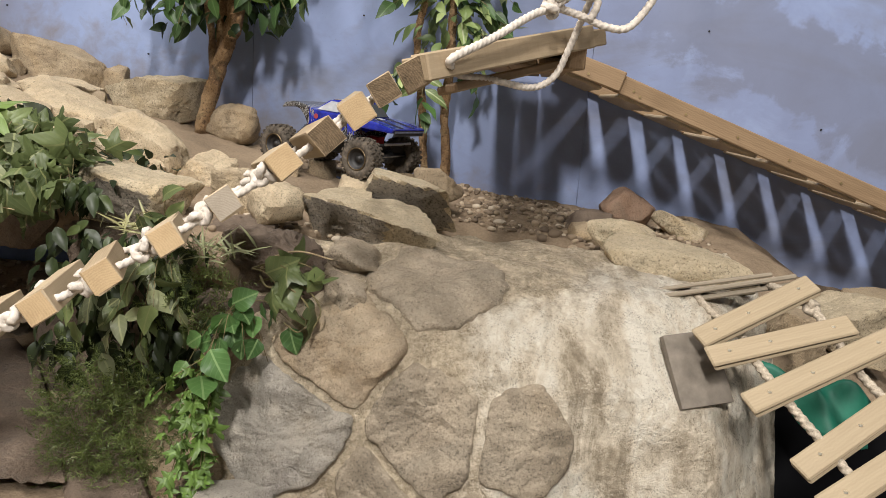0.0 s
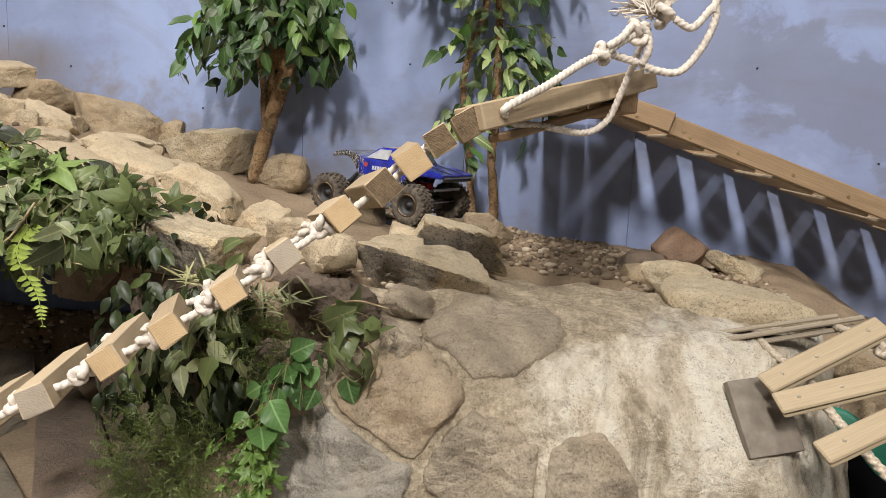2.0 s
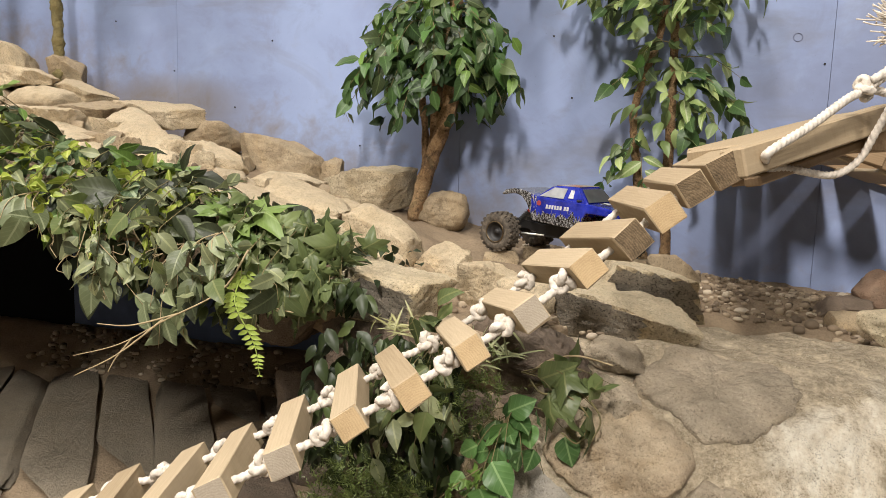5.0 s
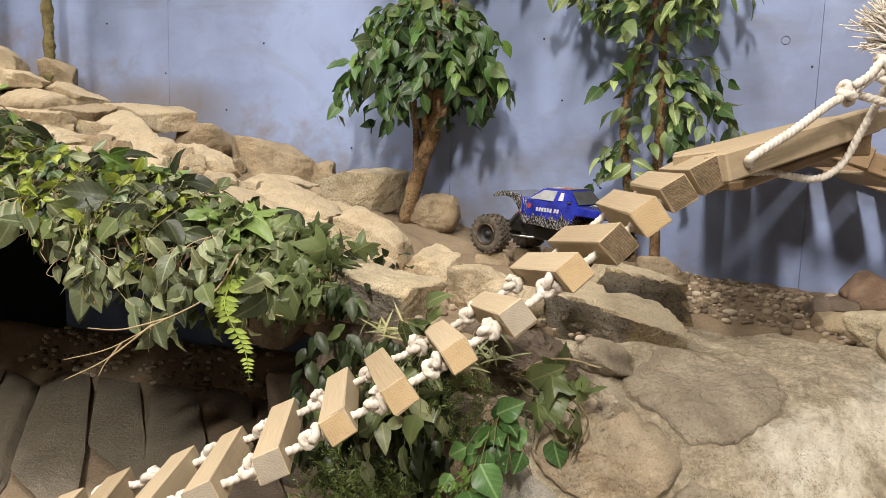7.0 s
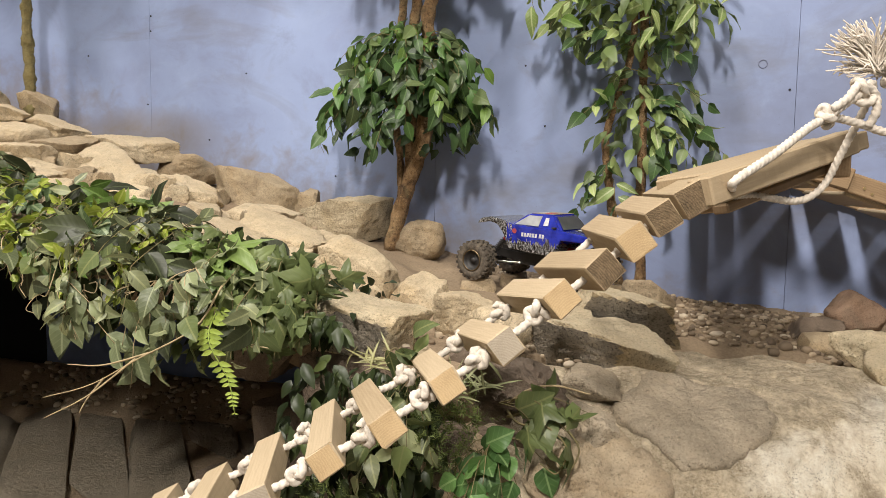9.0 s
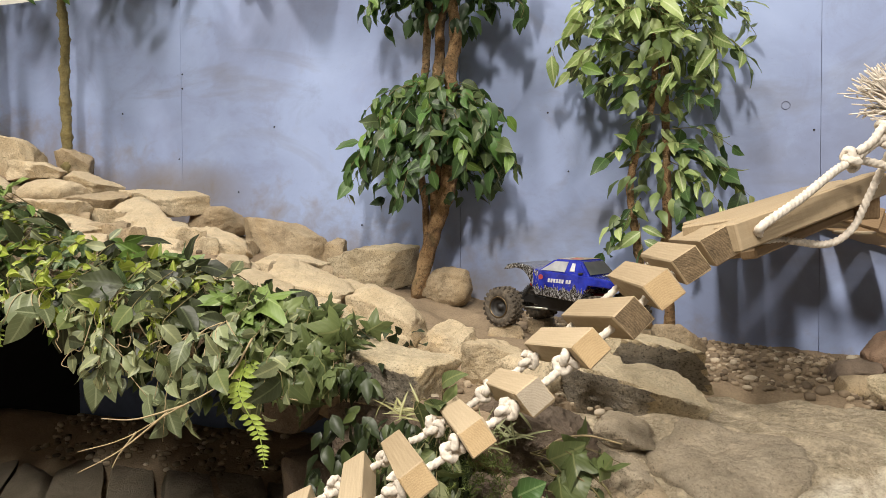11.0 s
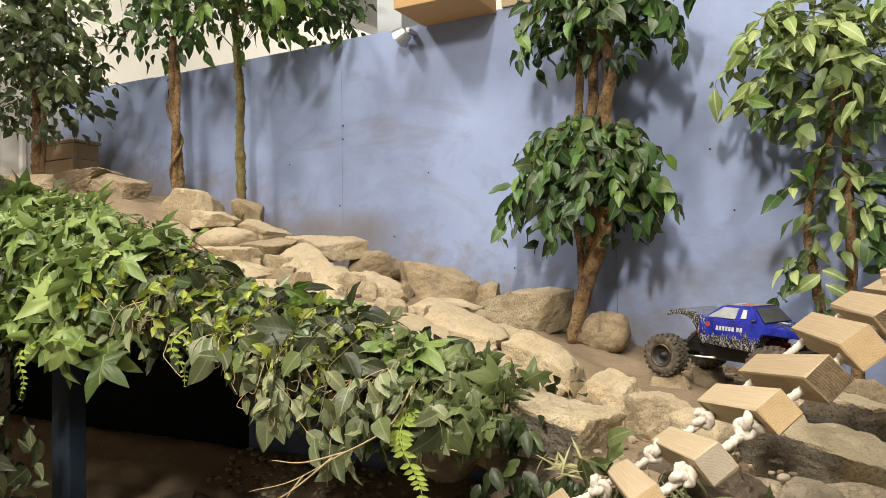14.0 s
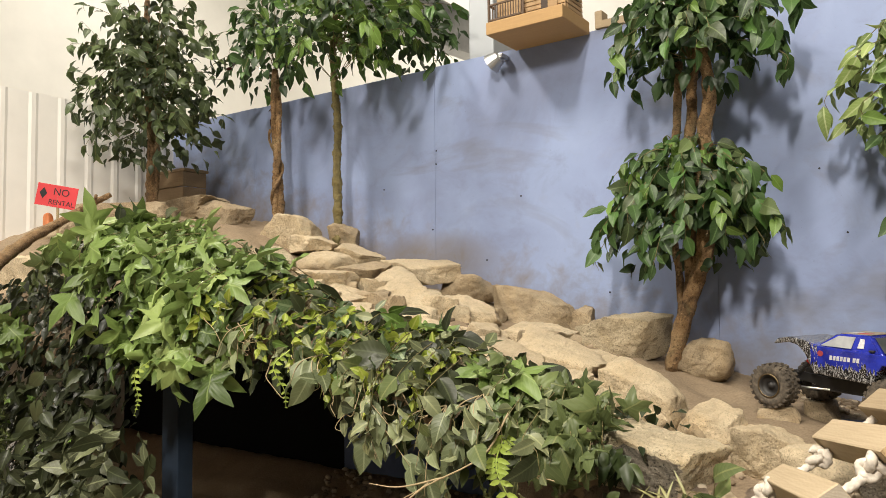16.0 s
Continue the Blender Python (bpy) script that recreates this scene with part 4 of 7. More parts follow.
# ---- ramp of slats on two rails beside the partition ----
ramp = thing("slat_ramp", "brown wooden ramp of slats on two screwed rails", "ramp", (1.6, -0.3, 1.1))
RAMP_AT = Matrix.Translation((1.6, -0.3, 1.1)).inverted()
R0, R1 = Vector((1.085, -0.52, 1.272)), Vector((2.55, -0.46, 0.765))
RD = (R1 - R0).normalized()
plank_between("rail", R0 + Vector((0, 0, 0.008)), R1 + Vector((0, 0, 0.008)), 0.052, 0.018, OAK, ramp, RAMP_AT, (0, 0, 1), "brown front rail")
plank_between("rail", R0 + Vector((0.0, 0.485, 0)), R1 + Vector((0, 0.425, 0)), 0.05, 0.018, OAK, ramp, RAMP_AT, (0, 0, 1))
plank_between("splice", R0 + Vector((-0.02, -0.018, 0.012)), R0 + RD * 0.19 + Vector((0, -0.018, 0.014)), 0.056, 0.016, OAK, ramp, RAMP_AT, (0, 0, 1))
BRASS = plain("brass_screw", (0.55, 0.42, 0.22), 0.35, 0.9)
for k in range(10):
    c = R0 + RD * (0.075 + 0.161 * k) + Vector((0, 0.2, -0.024))
    sk = 0.005 * math.sin(k * 2.3)
    plank_between("slat", c + Vector((sk, -0.186, 0)), c + Vector((-sk, 0.298 - 0.002 * k, 0)), 0.115 + 0.006 * math.sin(k * 5.1), 0.011, PINE, ramp, RAMP_AT, RD)
    for j in (0, 1):
        s = R0 + RD * (0.075 + 0.161 * k + 0.02 * (j - 0.5)) + Vector((0, -0.0285 if k < 1 else -0.0102, 0.004 * (1 - 2 * j)))
        if j == 0 or k < 2:
            part("screw", cyl_bm(0.0038, 0.0038, 0.002, Matrix.Rotation(radians(90), 4, "X"), 12), BRASS, ramp, m=RAMP_AT @ Matrix.Translation(s))
for k, (s0, sx) in enumerate(((0.42, 0.05), (1.02, 0.04), (0.66, 0.03))):
    c = R0 + RD * s0 + Vector((0, 0.06, 0.024))
    part("wedge", box_bm(sx, 0.05, 0.014, 0.003), LATH, ramp, "pale splintered wedge", RAMP_AT @ Matrix.Translation(c) @ pose(0, 0, 0, 0, 20, 15 * k))

# ---- handrail rope with knots and a frayed end ----
handrail = thing("handrail_rope", "thick white cotton rope with big knots and a frayed end", "rope", (1.03, -1.3, 1.3))
HR_AT = np.array((1.03, -1.3, 1.3))


def rope_part(name, pts, radius=0.0064, n=60, label=""):
    v, f = lay(smooth_path(np.array(pts) - HR_AT, n), radius)
    return piece(name, mesh_from(name, v, f, ROPE), handrail, label)


rope_part("rope", [(0.868, -1.452, 1.200), (0.873, -1.466, 1.214), (0.93, -1.41, 1.252), (0.99, -1.35, 1.298), (1.025, -1.31, 1.318), (1.06, -1.29, 1.345), (1.085, -1.275, 1.362)], 0.0064, 80)
rope_part("rope", [(1.018, -1.315, 1.322), (1.05, -1.28, 1.318), (1.086, -1.27, 1.309), (1.125, -1.265, 1.296), (1.165, -1.262, 1.297), (1.198, -1.26, 1.338), (1.216, -1.26, 1.385), (1.212, -1.262, 1.41), (1.178, -1.27, 1.372), (1.145, -1.275, 1.385)], 0.0064, 110)
rope_part("rope", [(0.862, -1.33, 1.200), (0.878, -1.36, 1.190), (0.93, -1.30, 1.188), (1.003, -1.235, 1.180), (1.045, -1.215, 1.205), (1.066, -1.225, 1.255), (1.085, -1.25, 1.315), (1.095, -1.26, 1.345)], 0.006, 90)
rope_part("rope", [(1.03, -1.31, 1.33), (1.055, -1.30, 1.348), (1.075, -1.285, 1.372), (1.10, -1.275, 1.36), (1.105, -1.275, 1.33), (1.095, -1.272, 1.305)], 0.0064, 60)
rope_part("rope", [(1.21, -1.262, 1.40), (1.235, -1.27, 1.50), (1.30, -1.31, 1.9), (1.36, -1.36, 2.6), (1.40, -1.4, 6.4)], 0.0064, 120)


def rope_knot(at, r, turn, rr=0.0064):
    pts = trefoil(r, 100) @ np.array(Euler([radians(a) for a in turn]).to_matrix()).T + np.array(at) - HR_AT
    v, f = lay(pts, rr)
    piece("knot", mesh_from("knot", v, f, ROPE), handrail)


rope_knot((1.022, -1.312, 1.318), 0.0165, (20, 60, 10))
rope_knot((1.086, -1.272, 1.362), 0.022, (70, 20, 40))
rope_knot((1.125, -1.262, 1.398), 0.024, (10, 80, 20), 0.007)
rng = np.random.RandomState(4)
TUFT = np.array((1.105, -1.265, 1.400))
for lock, (lx, lz, ln0, count) in enumerate(((-0.72, 0.85, 0.100, 40), (-0.25, 1.0, 0.110, 42), (0.18, 1.0, 0.100, 34), (0.55, 0.95, 0.098, 34), (-1.0, 0.25, 0.066, 20), (-0.9, -0.02, 0.055, 8))):
    axis = np.array((lx, 0.25 * math.sin(lock * 2.1), lz))
    axis /= np.linalg.norm(axis)
    bend = np.array((-0.10, 0.0, -0.10)) if lx < 0 else np.array((0.08, 0.0, -0.05))
    for k in range(count):
        d = axis + rng.normal(size=3) * 0.14
        d /= np.linalg.norm(d)
        ln = ln0 * rng.uniform(0.66, 0.92)
        p0 = TUFT + rng.normal(size=3) * 0.006
        wave = rng.normal(size=3) * 0.0055
        pts = [p0 + d * ln * q + bend * ln * q * q + wave * math.sin(7 * q + k) * q for q in np.linspace(0, 1, 7)]
        v, f = sweep(smooth_path(np.array(pts) - HR_AT, 18), lambda q: 0.0015 * (1.15 - 0.4 * q), 5)
        piece("strand", mesh_from("strand", v, f, ROPE), handrail)

# ---- slat bridge going down from the trail ----
slats = thing("slat_bridge", "pale slat bridge of doubled laths on hemp ropes", "bridge", (1.5, -1.3, 0.7))
SL_AT = Matrix.Translation((1.5, -1.3, 0.7)).inverted()


def double_lath(a, b, side, width=0.044, drop=0.009, mat=LATH, thick=0.007):
    a, b = Vector(a), Vector(b)
    plank_between("lath", a, b, width, thick, mat, slats, SL_AT, side)
    plank_between("lath", a + Vector((0.006, 0.006, -drop)), b + Vector((0.004, 0.004, -drop)), width, thick, mat, slats, SL_AT, side)
    for q in (0.14, 0.42, 0.86):
        p = a.lerp(b, q) + Vector((0, 0, 0.0045))
        part("screw", cyl_bm(0.0042, 0.0034, 0.003, Matrix(), 12), STEELSCREW, slats, m=SL_AT @ Matrix.Translation(p))


STEELSCREW = plain("bright_screw", (0.75, 0.70, 0.58), 0.3, 0.8)
SIDE = Vector((0.35, -0.75, -0.55))
double_lath((1.362, -1.292, 0.738), (1.60, -1.175, 0.842), SIDE)
double_lath((1.374, -1.335, 0.718), (1.645, -1.27, 0.790), SIDE)
double_lath((1.432, -1.405, 0.662), (1.715, -1.295, 0.785), SIDE)
double_lath((1.508, -1.475, 0.582), (1.78, -1.327, 0.732), SIDE)
double_lath((1.535, -1.525, 0.545), (1.81, -1.39, 0.685), SIDE)
double_lath((1.60, -1.60, 0.48), (1.88, -1.50, 0.55), SIDE)
GREYLATH = wood_material("weathered_lath", (0.40, 0.34, 0.255), (0.21, 0.175, 0.125))
double_lath((1.325, -1.075, 0.757), (1.61, -1.04, 0.822), (0.1, -0.9, 0.3), 0.05, 0.018, GREYLATH, 0.011)
double_lath((1.285, -1.045, 0.755), (1.57, -1.01, 0.815), (0.1, -0.9, 0.3), 0.05, 0.017, GREYLATH, 0.010)


def hemp(pts, n=60):
    v, f = lay(smooth_path(np.array(pts) - np.array((1.5, -1.3, 0.7)), n), 0.0078, 0.045)
    piece("rope", mesh_from("rope", v, f, HEMP), slats, "frayed hemp rope")


hemp([(1.40, -1.06, 0.772), (1.425, -1.13, 0.748), (1.46, -1.21, 0.735), (1.455, -1.29, 0.728), (1.475, -1.34, 0.70), (1.525, -1.40, 0.648), (1.59, -1.46, 0.585), (1.62, -1.51, 0.548), (1.68, -1.60, 0.47)])
hemp([(1.55, -1.03, 0.80), (1.575, -1.13, 0.805), (1.60, -1.20, 0.79), (1.615, -1.27, 0.762), (1.65, -1.33, 0.71), (1.71, -1.40, 0.655), (1.76, -1.46, 0.60), (1.82, -1.55, 0.52)])
kv, kf = sweep(trefoil(0.016, 80), 0.0075, 12, lobes=3, twist=2 * math.pi / 0.05, depth=0.3)
piece("knot", mesh_from("knot", kv, kf, HEMP), slats, "frayed hemp knot", SL_AT @ pose(1.598, -1.19, 0.795, 30, 40, 10))

slate = part("slate_tile", box_bm(0.11, 0.145, 0.018, 0.002), plain("slate", (0.19, 0.162, 0.128), 0.75, 0, 0.25, 30, 0.2), None, m=pose(1.374, -1.268, 0.668, 56, 10, 8) @ pose(0, 0, 0, 0, 0, 20))
tagged(slate, "grey slate tile leaning on the rock face", "tile")

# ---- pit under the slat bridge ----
# black sheets put in where the pit is only deep shade
liner = slab("liner", 1.46, 3.2, -2.4, -0.95, 0.02, 0.05, BLACK, "black sheet painting the pit's unlit depth")
slab("liner_wall", 1.60, 3.2, -1.0, -0.96, 0.0, 0.52, BLACK, "black sheet painting the pit's unlit depth")


def tarp():
    n, m = 26, 18
    verts, faces = [], []
    for i in range(n):
        for j in range(m):
            u, v = i / (n - 1), j / (m - 1)
            verts.append((1.47 + 0.30 * u - 0.02 * v, -1.10 - 0.06 * v + 0.05 * math.sin(5 * u), 0.648 - 0.05 * u - 0.075 * v + 0.02 * math.sin(9 * u + 4 * v) + 0.012 * math.sin(17 * u - 6 * v)))
    for i in range(n - 1):
        for j in range(m - 1):
            a = i * m + j
            faces.append((a, a + 1, a + m + 1, a + m))
    ob = piece("tarp", mesh_from("tarp", verts, faces, GREEN))
    so = ob.modifiers.new("thick", "SOLIDIFY")
    so.thickness = 0.003
    return tagged(ob, "crumpled green tarp under the slat bridge", "tarp")


tarp()


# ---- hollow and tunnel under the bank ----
# darker brown flagstone for the hollow's paving
FLAGDARK = stone("dark_flagstone", (0.34, 0.29, 0.22), (0.25, 0.21, 0.155), (0.15, 0.124, 0.09), 0.3, 8)


def pit_floor(x, y):
    q = Vector((x, y, 7))
    return 0.36 + 0.015 * noise.fractal(q * 3, 0.9, 2, 3) + 0.006 * noise.fractal(q * 20, 0.9, 2, 2) + 0.11 * min(1, max(0, (y + 0.62) / 0.25))


def pit_sheet():
    nx, ny = 120, 90
    xs, ys = np.linspace(-3.2, 0.62, nx), np.linspace(-2.9, -0.02, ny)
    verts = [(x, y, pit_floor(x, y)) for x in xs for y in ys]
    faces = [(i * ny + j, (i + 1) * ny + j, (i + 1) * ny + j + 1, i * ny + j + 1) for i in range(nx - 1) for j in range(ny - 1)]
    ob = piece("ground_low", mesh_from("ground_low", verts, faces, DIRT))
    return tagged(ob, "dark dirt floor of the hollow under the bank", "ground", "", "structure")


pit_sheet()
# black board added at the back to paint the hole's darkness
slab("tunnel_back", -3.2, -1.5, -0.30, -0.27, 0.2, 0.86, BLACK, "black board painting the dark tunnel hole")
slab("tunnel_board", -1.5, 0.75, -0.30, -0.27, 0.2, 0.86, BLUEBOARD, "blue board at the back of the hollow")
slab("tunnel_post", -1.56, -1.47, -1.14, -1.08, 0.2, 1.02, DARKBLUE, "dark blue post beside the tunnel mouth", 0.004)
slab("tunnel_side", 0.30, 0.33, -1.1, -0.3, 0.2, 0.80, DARKBLUE, "dark blue board in the hollow")
pebbles("gravel", 300, lambda r: (r.uniform(-1.5, 0.0), r.uniform(-0.56, -0.32)), 0.012, PEBBLE, 21, "dusty gravel in the tunnel", pit_floor)


def paving():
    """Long flat stones laid side by side, running slantwise out of the tunnel."""
    rng = np.random.RandomState(3)
    bed = thing("paving", "dark worn flat stones paving the hollow", "paving", (0, 0, 0.36))
    tagged(bed, kind="structure")
    n = -1.70
    while n < 0.1:
        w = rng.uniform(0.125, 0.175)
        s = -0.46 + rng.uniform(-0.06, 0.06)
        while s < 1.5:
            ln = rng.uniform(0.85, 1.4)
            x, y = 0.619 * (s + ln / 2) + 0.786 * (n + w / 2), -0.786 * (s + ln / 2) + 0.619 * (n + w / 2)
            if -1.6 < x < 0.55 and y > -2.5:
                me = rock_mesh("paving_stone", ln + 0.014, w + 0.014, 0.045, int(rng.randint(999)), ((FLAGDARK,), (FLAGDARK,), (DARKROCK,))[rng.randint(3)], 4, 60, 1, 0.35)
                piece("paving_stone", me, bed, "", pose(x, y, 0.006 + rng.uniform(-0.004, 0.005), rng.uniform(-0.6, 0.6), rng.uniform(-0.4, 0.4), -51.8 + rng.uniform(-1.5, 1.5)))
            s += ln
        n += w


paving()
rock(0.16, -1.16, 0.80, 0.3, 0.2, 0.16, 71, D, 8, label=L_D)
rock(0.40, -1.12, 0.76, 0.26, 0.2, 0.2, 72, D, -8, label=L_D)
rock(0.44, -1.20, 0.58, 0.25, 0.24, 0.3, 73, D, 12, label=L_D)
rock(0.40, -1.30, 0.42, 0.3, 0.26, 0.22, 74, B, 30, label="brown rock at the foot of the rock face")
rock(0.52, -1.46, 0.34, 0.16, 0.14, 0.16, 75, (FLAGGREY,), 10, label="grey rock at the foot of the rock face")
rock(-0.1, -1.14, 0.86, 0.26, 0.18, 0.14, 76, D, 0, label=L_D)
rock(0.02, -0.95, 0.5, 0.4, 0.3, 0.34, 77, D, 0, label="dark rock inside the hollow")


# ---- leaves ----
def leaf_material(name, dark, mid, light, vein, vein_width=0.0016, rough=0.42, island=False, cream=0.0):
    """Fabric or plastic leaf: shade varies from leaf to leaf, with a paler midrib and side veins."""
    m, nt, b, pos, obj = start(name, rough, 0, 0.4)
    r = rand_of(nt, island)
    c = ramp_mix(nt, r, [(0.0, tuple(v * 0.75 for v in dark)), (0.35, tuple(0.5 * (v + w) for v, w in zip(dark, mid))), (0.74, mid), (0.9, tuple(0.5 * (v + w) for v, w in zip(light, mid))), (1.0, light)])
    c = mix(nt, math_node(nt, "MULTIPLY", tex_noise(nt, pos, 55, 4, 0.6), 0.5), c, dark)
    if not island:
        xyz = nt.nodes.new("ShaderNodeSeparateXYZ")
        nt.links.new(obj, xyz.inputs[0])
        ax = math_node(nt, "ABSOLUTE", xyz.outputs[0])
        rib = math_node(nt, "LESS_THAN", ax, vein_width)
        lines = math_node(nt, "SINE", math_node(nt, "MULTIPLY", math_node(nt, "SUBTRACT", xyz.outputs[1], math_node(nt, "MULTIPLY", ax, 0.8)), 620.0))
        side = math_node(nt, "MULTIPLY", math_node(nt, "GREATER_THAN", lines, 0.82), 0.2 + cream)
        c = mix(nt, math_node(nt, "MULTIPLY", math_node(nt, "MAXIMUM", rib, side), 0.6), c, vein)
        bump(nt, b, lines, 0.08, 0.001)
    nt.links.new(c, b.inputs["Base Color"])
    out = nt.nodes["Material Output"]
    tr = nt.nodes.new("ShaderNodeBsdfTranslucent")
    nt.links.new(mix(nt, 0.5, c, light), tr.inputs[0])
    ms = nt.nodes.new("ShaderNodeMixShader")
    ms.inputs[0].default_value = 0.16
    nt.links.new(b.outputs[0], ms.inputs[1])
    nt.links.new(tr.outputs[0], ms.inputs[2])
    nt.links.new(ms.outputs[0], out.inputs[0])
    return m


def oval_leaf(mat, length, width, fold=0.25, droop=0.3, twist=0.0, wide_at=0.42):
    """A pointed leaf from the origin along +y."""
    rows, cols = 7, (-1, -0.55, 0, 0.55, 1)
    verts, faces = [], []
    for i in range(rows + 1):
        t = i / rows
        w = width / 2 * (math.sin(math.pi * t ** (math.log(0.5) / math.log(wide_at)))) ** 0.85 if 0 < t < 1 else width * 0.02
        w *= 1 - 0.25 * t
        for c in cols:
            x, z = w * c, fold * abs(w * c) - droop * length * t * t * 0.6 + 0.16 * w * c * c * math.sin(11 * t + 2.6 * c + 40 * twist)
            a = twist * t
            verts.append((x * math.cos(a) - z * math.sin(a), length * t * (1 - 0.12 * droop * t), z * math.cos(a) + x * math.sin(a)))
    n = len(cols)
    for i in range(rows):
        for j in range(n - 1):
            faces.append((i * n + j, i * n + j + 1, (i + 1) * n + j + 1, (i + 1) * n + j))
    return mesh_from("leaf", verts, faces, mat)


def lobed_leaf(mat, size, lobes=5, deep=0.45, cup=0.2, seed=0):
    """An ivy leaf: pointed lobes round a stalk, from the origin along +y."""
    rng = np.random.RandomState(seed)
    c = np.array((0, size * 0.34, 0))
    verts, faces = [c + (0, 0, 0.0)], []
    n = lobes * 6
    rim = []
    for k in range(n):
        a = -math.pi / 2 + 2 * math.pi * (k + 0.0) / n + 0.26
        ph = (k / 6.0) % 1.0
        spike = abs(1 - 2 * ph)
        r = size * (0.36 - 0.30 * max(0.0, deep - 0.4) + (0.30 * deep / 0.45) * spike ** 1.5)
        front = 0.5 + 0.5 * math.sin(a)
        r *= 0.72 + 0.42 * front
        if a < -math.pi / 2 + 0.5 or k >= n - 1:
            r *= 0.65
        rim.append((c[0] + r * math.cos(a), c[1] + r * math.sin(a), rng.normal() * size * 0.045 - cup * r * r / size))
    for s in (0.55, 1.0):
        for p in rim:
            q = c + (np.array(p) - c) * s
            q[2] = p[2] * s * s + 0.05 * size * math.sin(4 * s + p[0] * 60)
            verts.append(q)
    for k in range(n):
        j = (k + 1) % n
        faces.append((0, 1 + k, 1 + j))
        faces.append((1 + k, 1 + n + k, 1 + n + j, 1 + j))
    return mesh_from("leaf", verts, faces, mat)


F_DARK = leaf_material("ficus_green", (0.032, 0.062, 0.022), (0.064, 0.120, 0.037), (0.120, 0.260, 0.056), (0.140, 0.230, 0.086))
F_BRIGHT = leaf_material("bright_leaf_green", (0.070, 0.125, 0.026), (0.140, 0.235, 0.047), (0.220, 0.370, 0.069), (0.250, 0.380, 0.112))
F_VARI = leaf_material("variegated_green", (0.145, 0.210, 0.066), (0.32, 0.42, 0.135), (0.53, 0.62, 0.25), (0.56, 0.61, 0.34), 0.0020, cream=0.04)
F_GREY = leaf_material("dusty_ficus_green", (0.045, 0.062, 0.028), (0.092, 0.128, 0.052), (0.20, 0.27, 0.10), (0.20, 0.26, 0.115))
# dusky leaf colour, taken darker to put in the tunnel side's shade
F_DUSK = leaf_material("shaded_dusky_leaf", (0.024, 0.029, 0.015), (0.046, 0.056, 0.026), (0.092, 0.108, 0.046), (0.100, 0.120, 0.060))
F_SAGE = leaf_material("dusky_sage_leaf", (0.068, 0.075, 0.042), (0.135, 0.15, 0.08), (0.23, 0.255, 0.13), (0.31, 0.34, 0.19))
F_IVY = leaf_material("dark_ivy", (0.066, 0.090, 0.034), (0.130, 0.165, 0.060), (0.225, 0.285, 0.10), (0.250, 0.262, 0.110))
F_IVYL = leaf_material("light_ivy", (0.080, 0.130, 0.034), (0.205, 0.295, 0.078), (0.39, 0.48, 0.17), (0.323, 0.408, 0.146))
F_OLIVE = leaf_material("olive_leaf", (0.130, 0.152, 0.080), (0.250, 0.272, 0.145), (0.42, 0.45, 0.235), (0.400, 0.420, 0.215))
F_ZEBRA = leaf_material("striped_leaf", (0.055, 0.090, 0.042), (0.115, 0.175, 0.075), (0.22, 0.31, 0.13), (0.300, 0.370, 0.206), 0.003, cream=0.15)
F_YELLOW = leaf_material("yellow_green_sprig", (0.170, 0.230, 0.025), (0.272, 0.340, 0.044), (0.391, 0.442, 0.073), (0.468, 0.493, 0.146))
F_RED = leaf_material("dark_red_leaf", (0.030, 0.012, 0.010), (0.070, 0.020, 0.017), (0.120, 0.030, 0.026), (0.100, 0.040, 0.034))
F_FERN = leaf_material("fern_green", (0.235, 0.310, 0.055), (0.320, 0.410, 0.080), (0.40, 0.49, 0.12), (0.500, 0.600, 0.172))
# backing leaves whose dark tones hold the shade behind the stems
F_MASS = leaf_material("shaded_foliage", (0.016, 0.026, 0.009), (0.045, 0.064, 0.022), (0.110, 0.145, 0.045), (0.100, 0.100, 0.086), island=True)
F_SHADEM = leaf_material("shaded_hanging_foliage", (0.012, 0.016, 0.008), (0.028, 0.035, 0.016), (0.060, 0.070, 0.032), (0.1, 0.1, 0.086), island=True)
F_FIR = leaf_material("fir_green", (0.080, 0.110, 0.030), (0.170, 0.215, 0.062), (0.300, 0.350, 0.115), (0.100, 0.100, 0.086), island=True)


def ovals(mat, length, width):
    return [oval_leaf(mat, length * s, width * s, f, d, t) for s, f, d, t in ((1, 0.25, 0.25, 0.1), (0.85, 0.4, 0.5, -0.25), (1.12, 0.15, 0.7, 0.2), (0.7, 0.3, 0.1, -0.1))]


L_FICUS, L_BRIGHT, L_VARI, L_GREY = ovals(F_DARK, 0.084, 0.047), ovals(F_BRIGHT, 0.074, 0.042), ovals(F_VARI, 0.086, 0.035), ovals(F_GREY, 0.072, 0.048)
L_OLIVE, L_ZEBRA = ovals(F_OLIVE, 0.053, 0.030), ovals(F_ZEBRA, 0.058, 0.038)
L_DUSK = ovals(F_DUSK, 0.078, 0.046)
L_SAGE = ovals(F_SAGE, 0.070, 0.044)
L_RED = ovals(F_RED, 0.06, 0.03)
L_YELLOW = [oval_leaf(F_YELLOW, 0.032 * s, 0.020 * s, 0.3, 0.3) for s in (1, 1.3, 0.8)]
L_IVY = [lobed_leaf(F_IVY, s, 5, d, c, i) for i, (s, d, c) in enumerate(((0.054, 0.48, 0.6), (0.066, 0.52, 0.8), (0.046, 0.50, 0.5), (0.074, 0.46, 0.9)))]
L_IVYL = [lobed_leaf(F_IVYL, s, 5, d, c, i + 9) for i, (s, d, c) in enumerate(((0.090, 0.62, 0.3), (0.112, 0.68, 0.5), (0.074, 0.60, 0.2), (0.122, 0.66, 0.5)))]
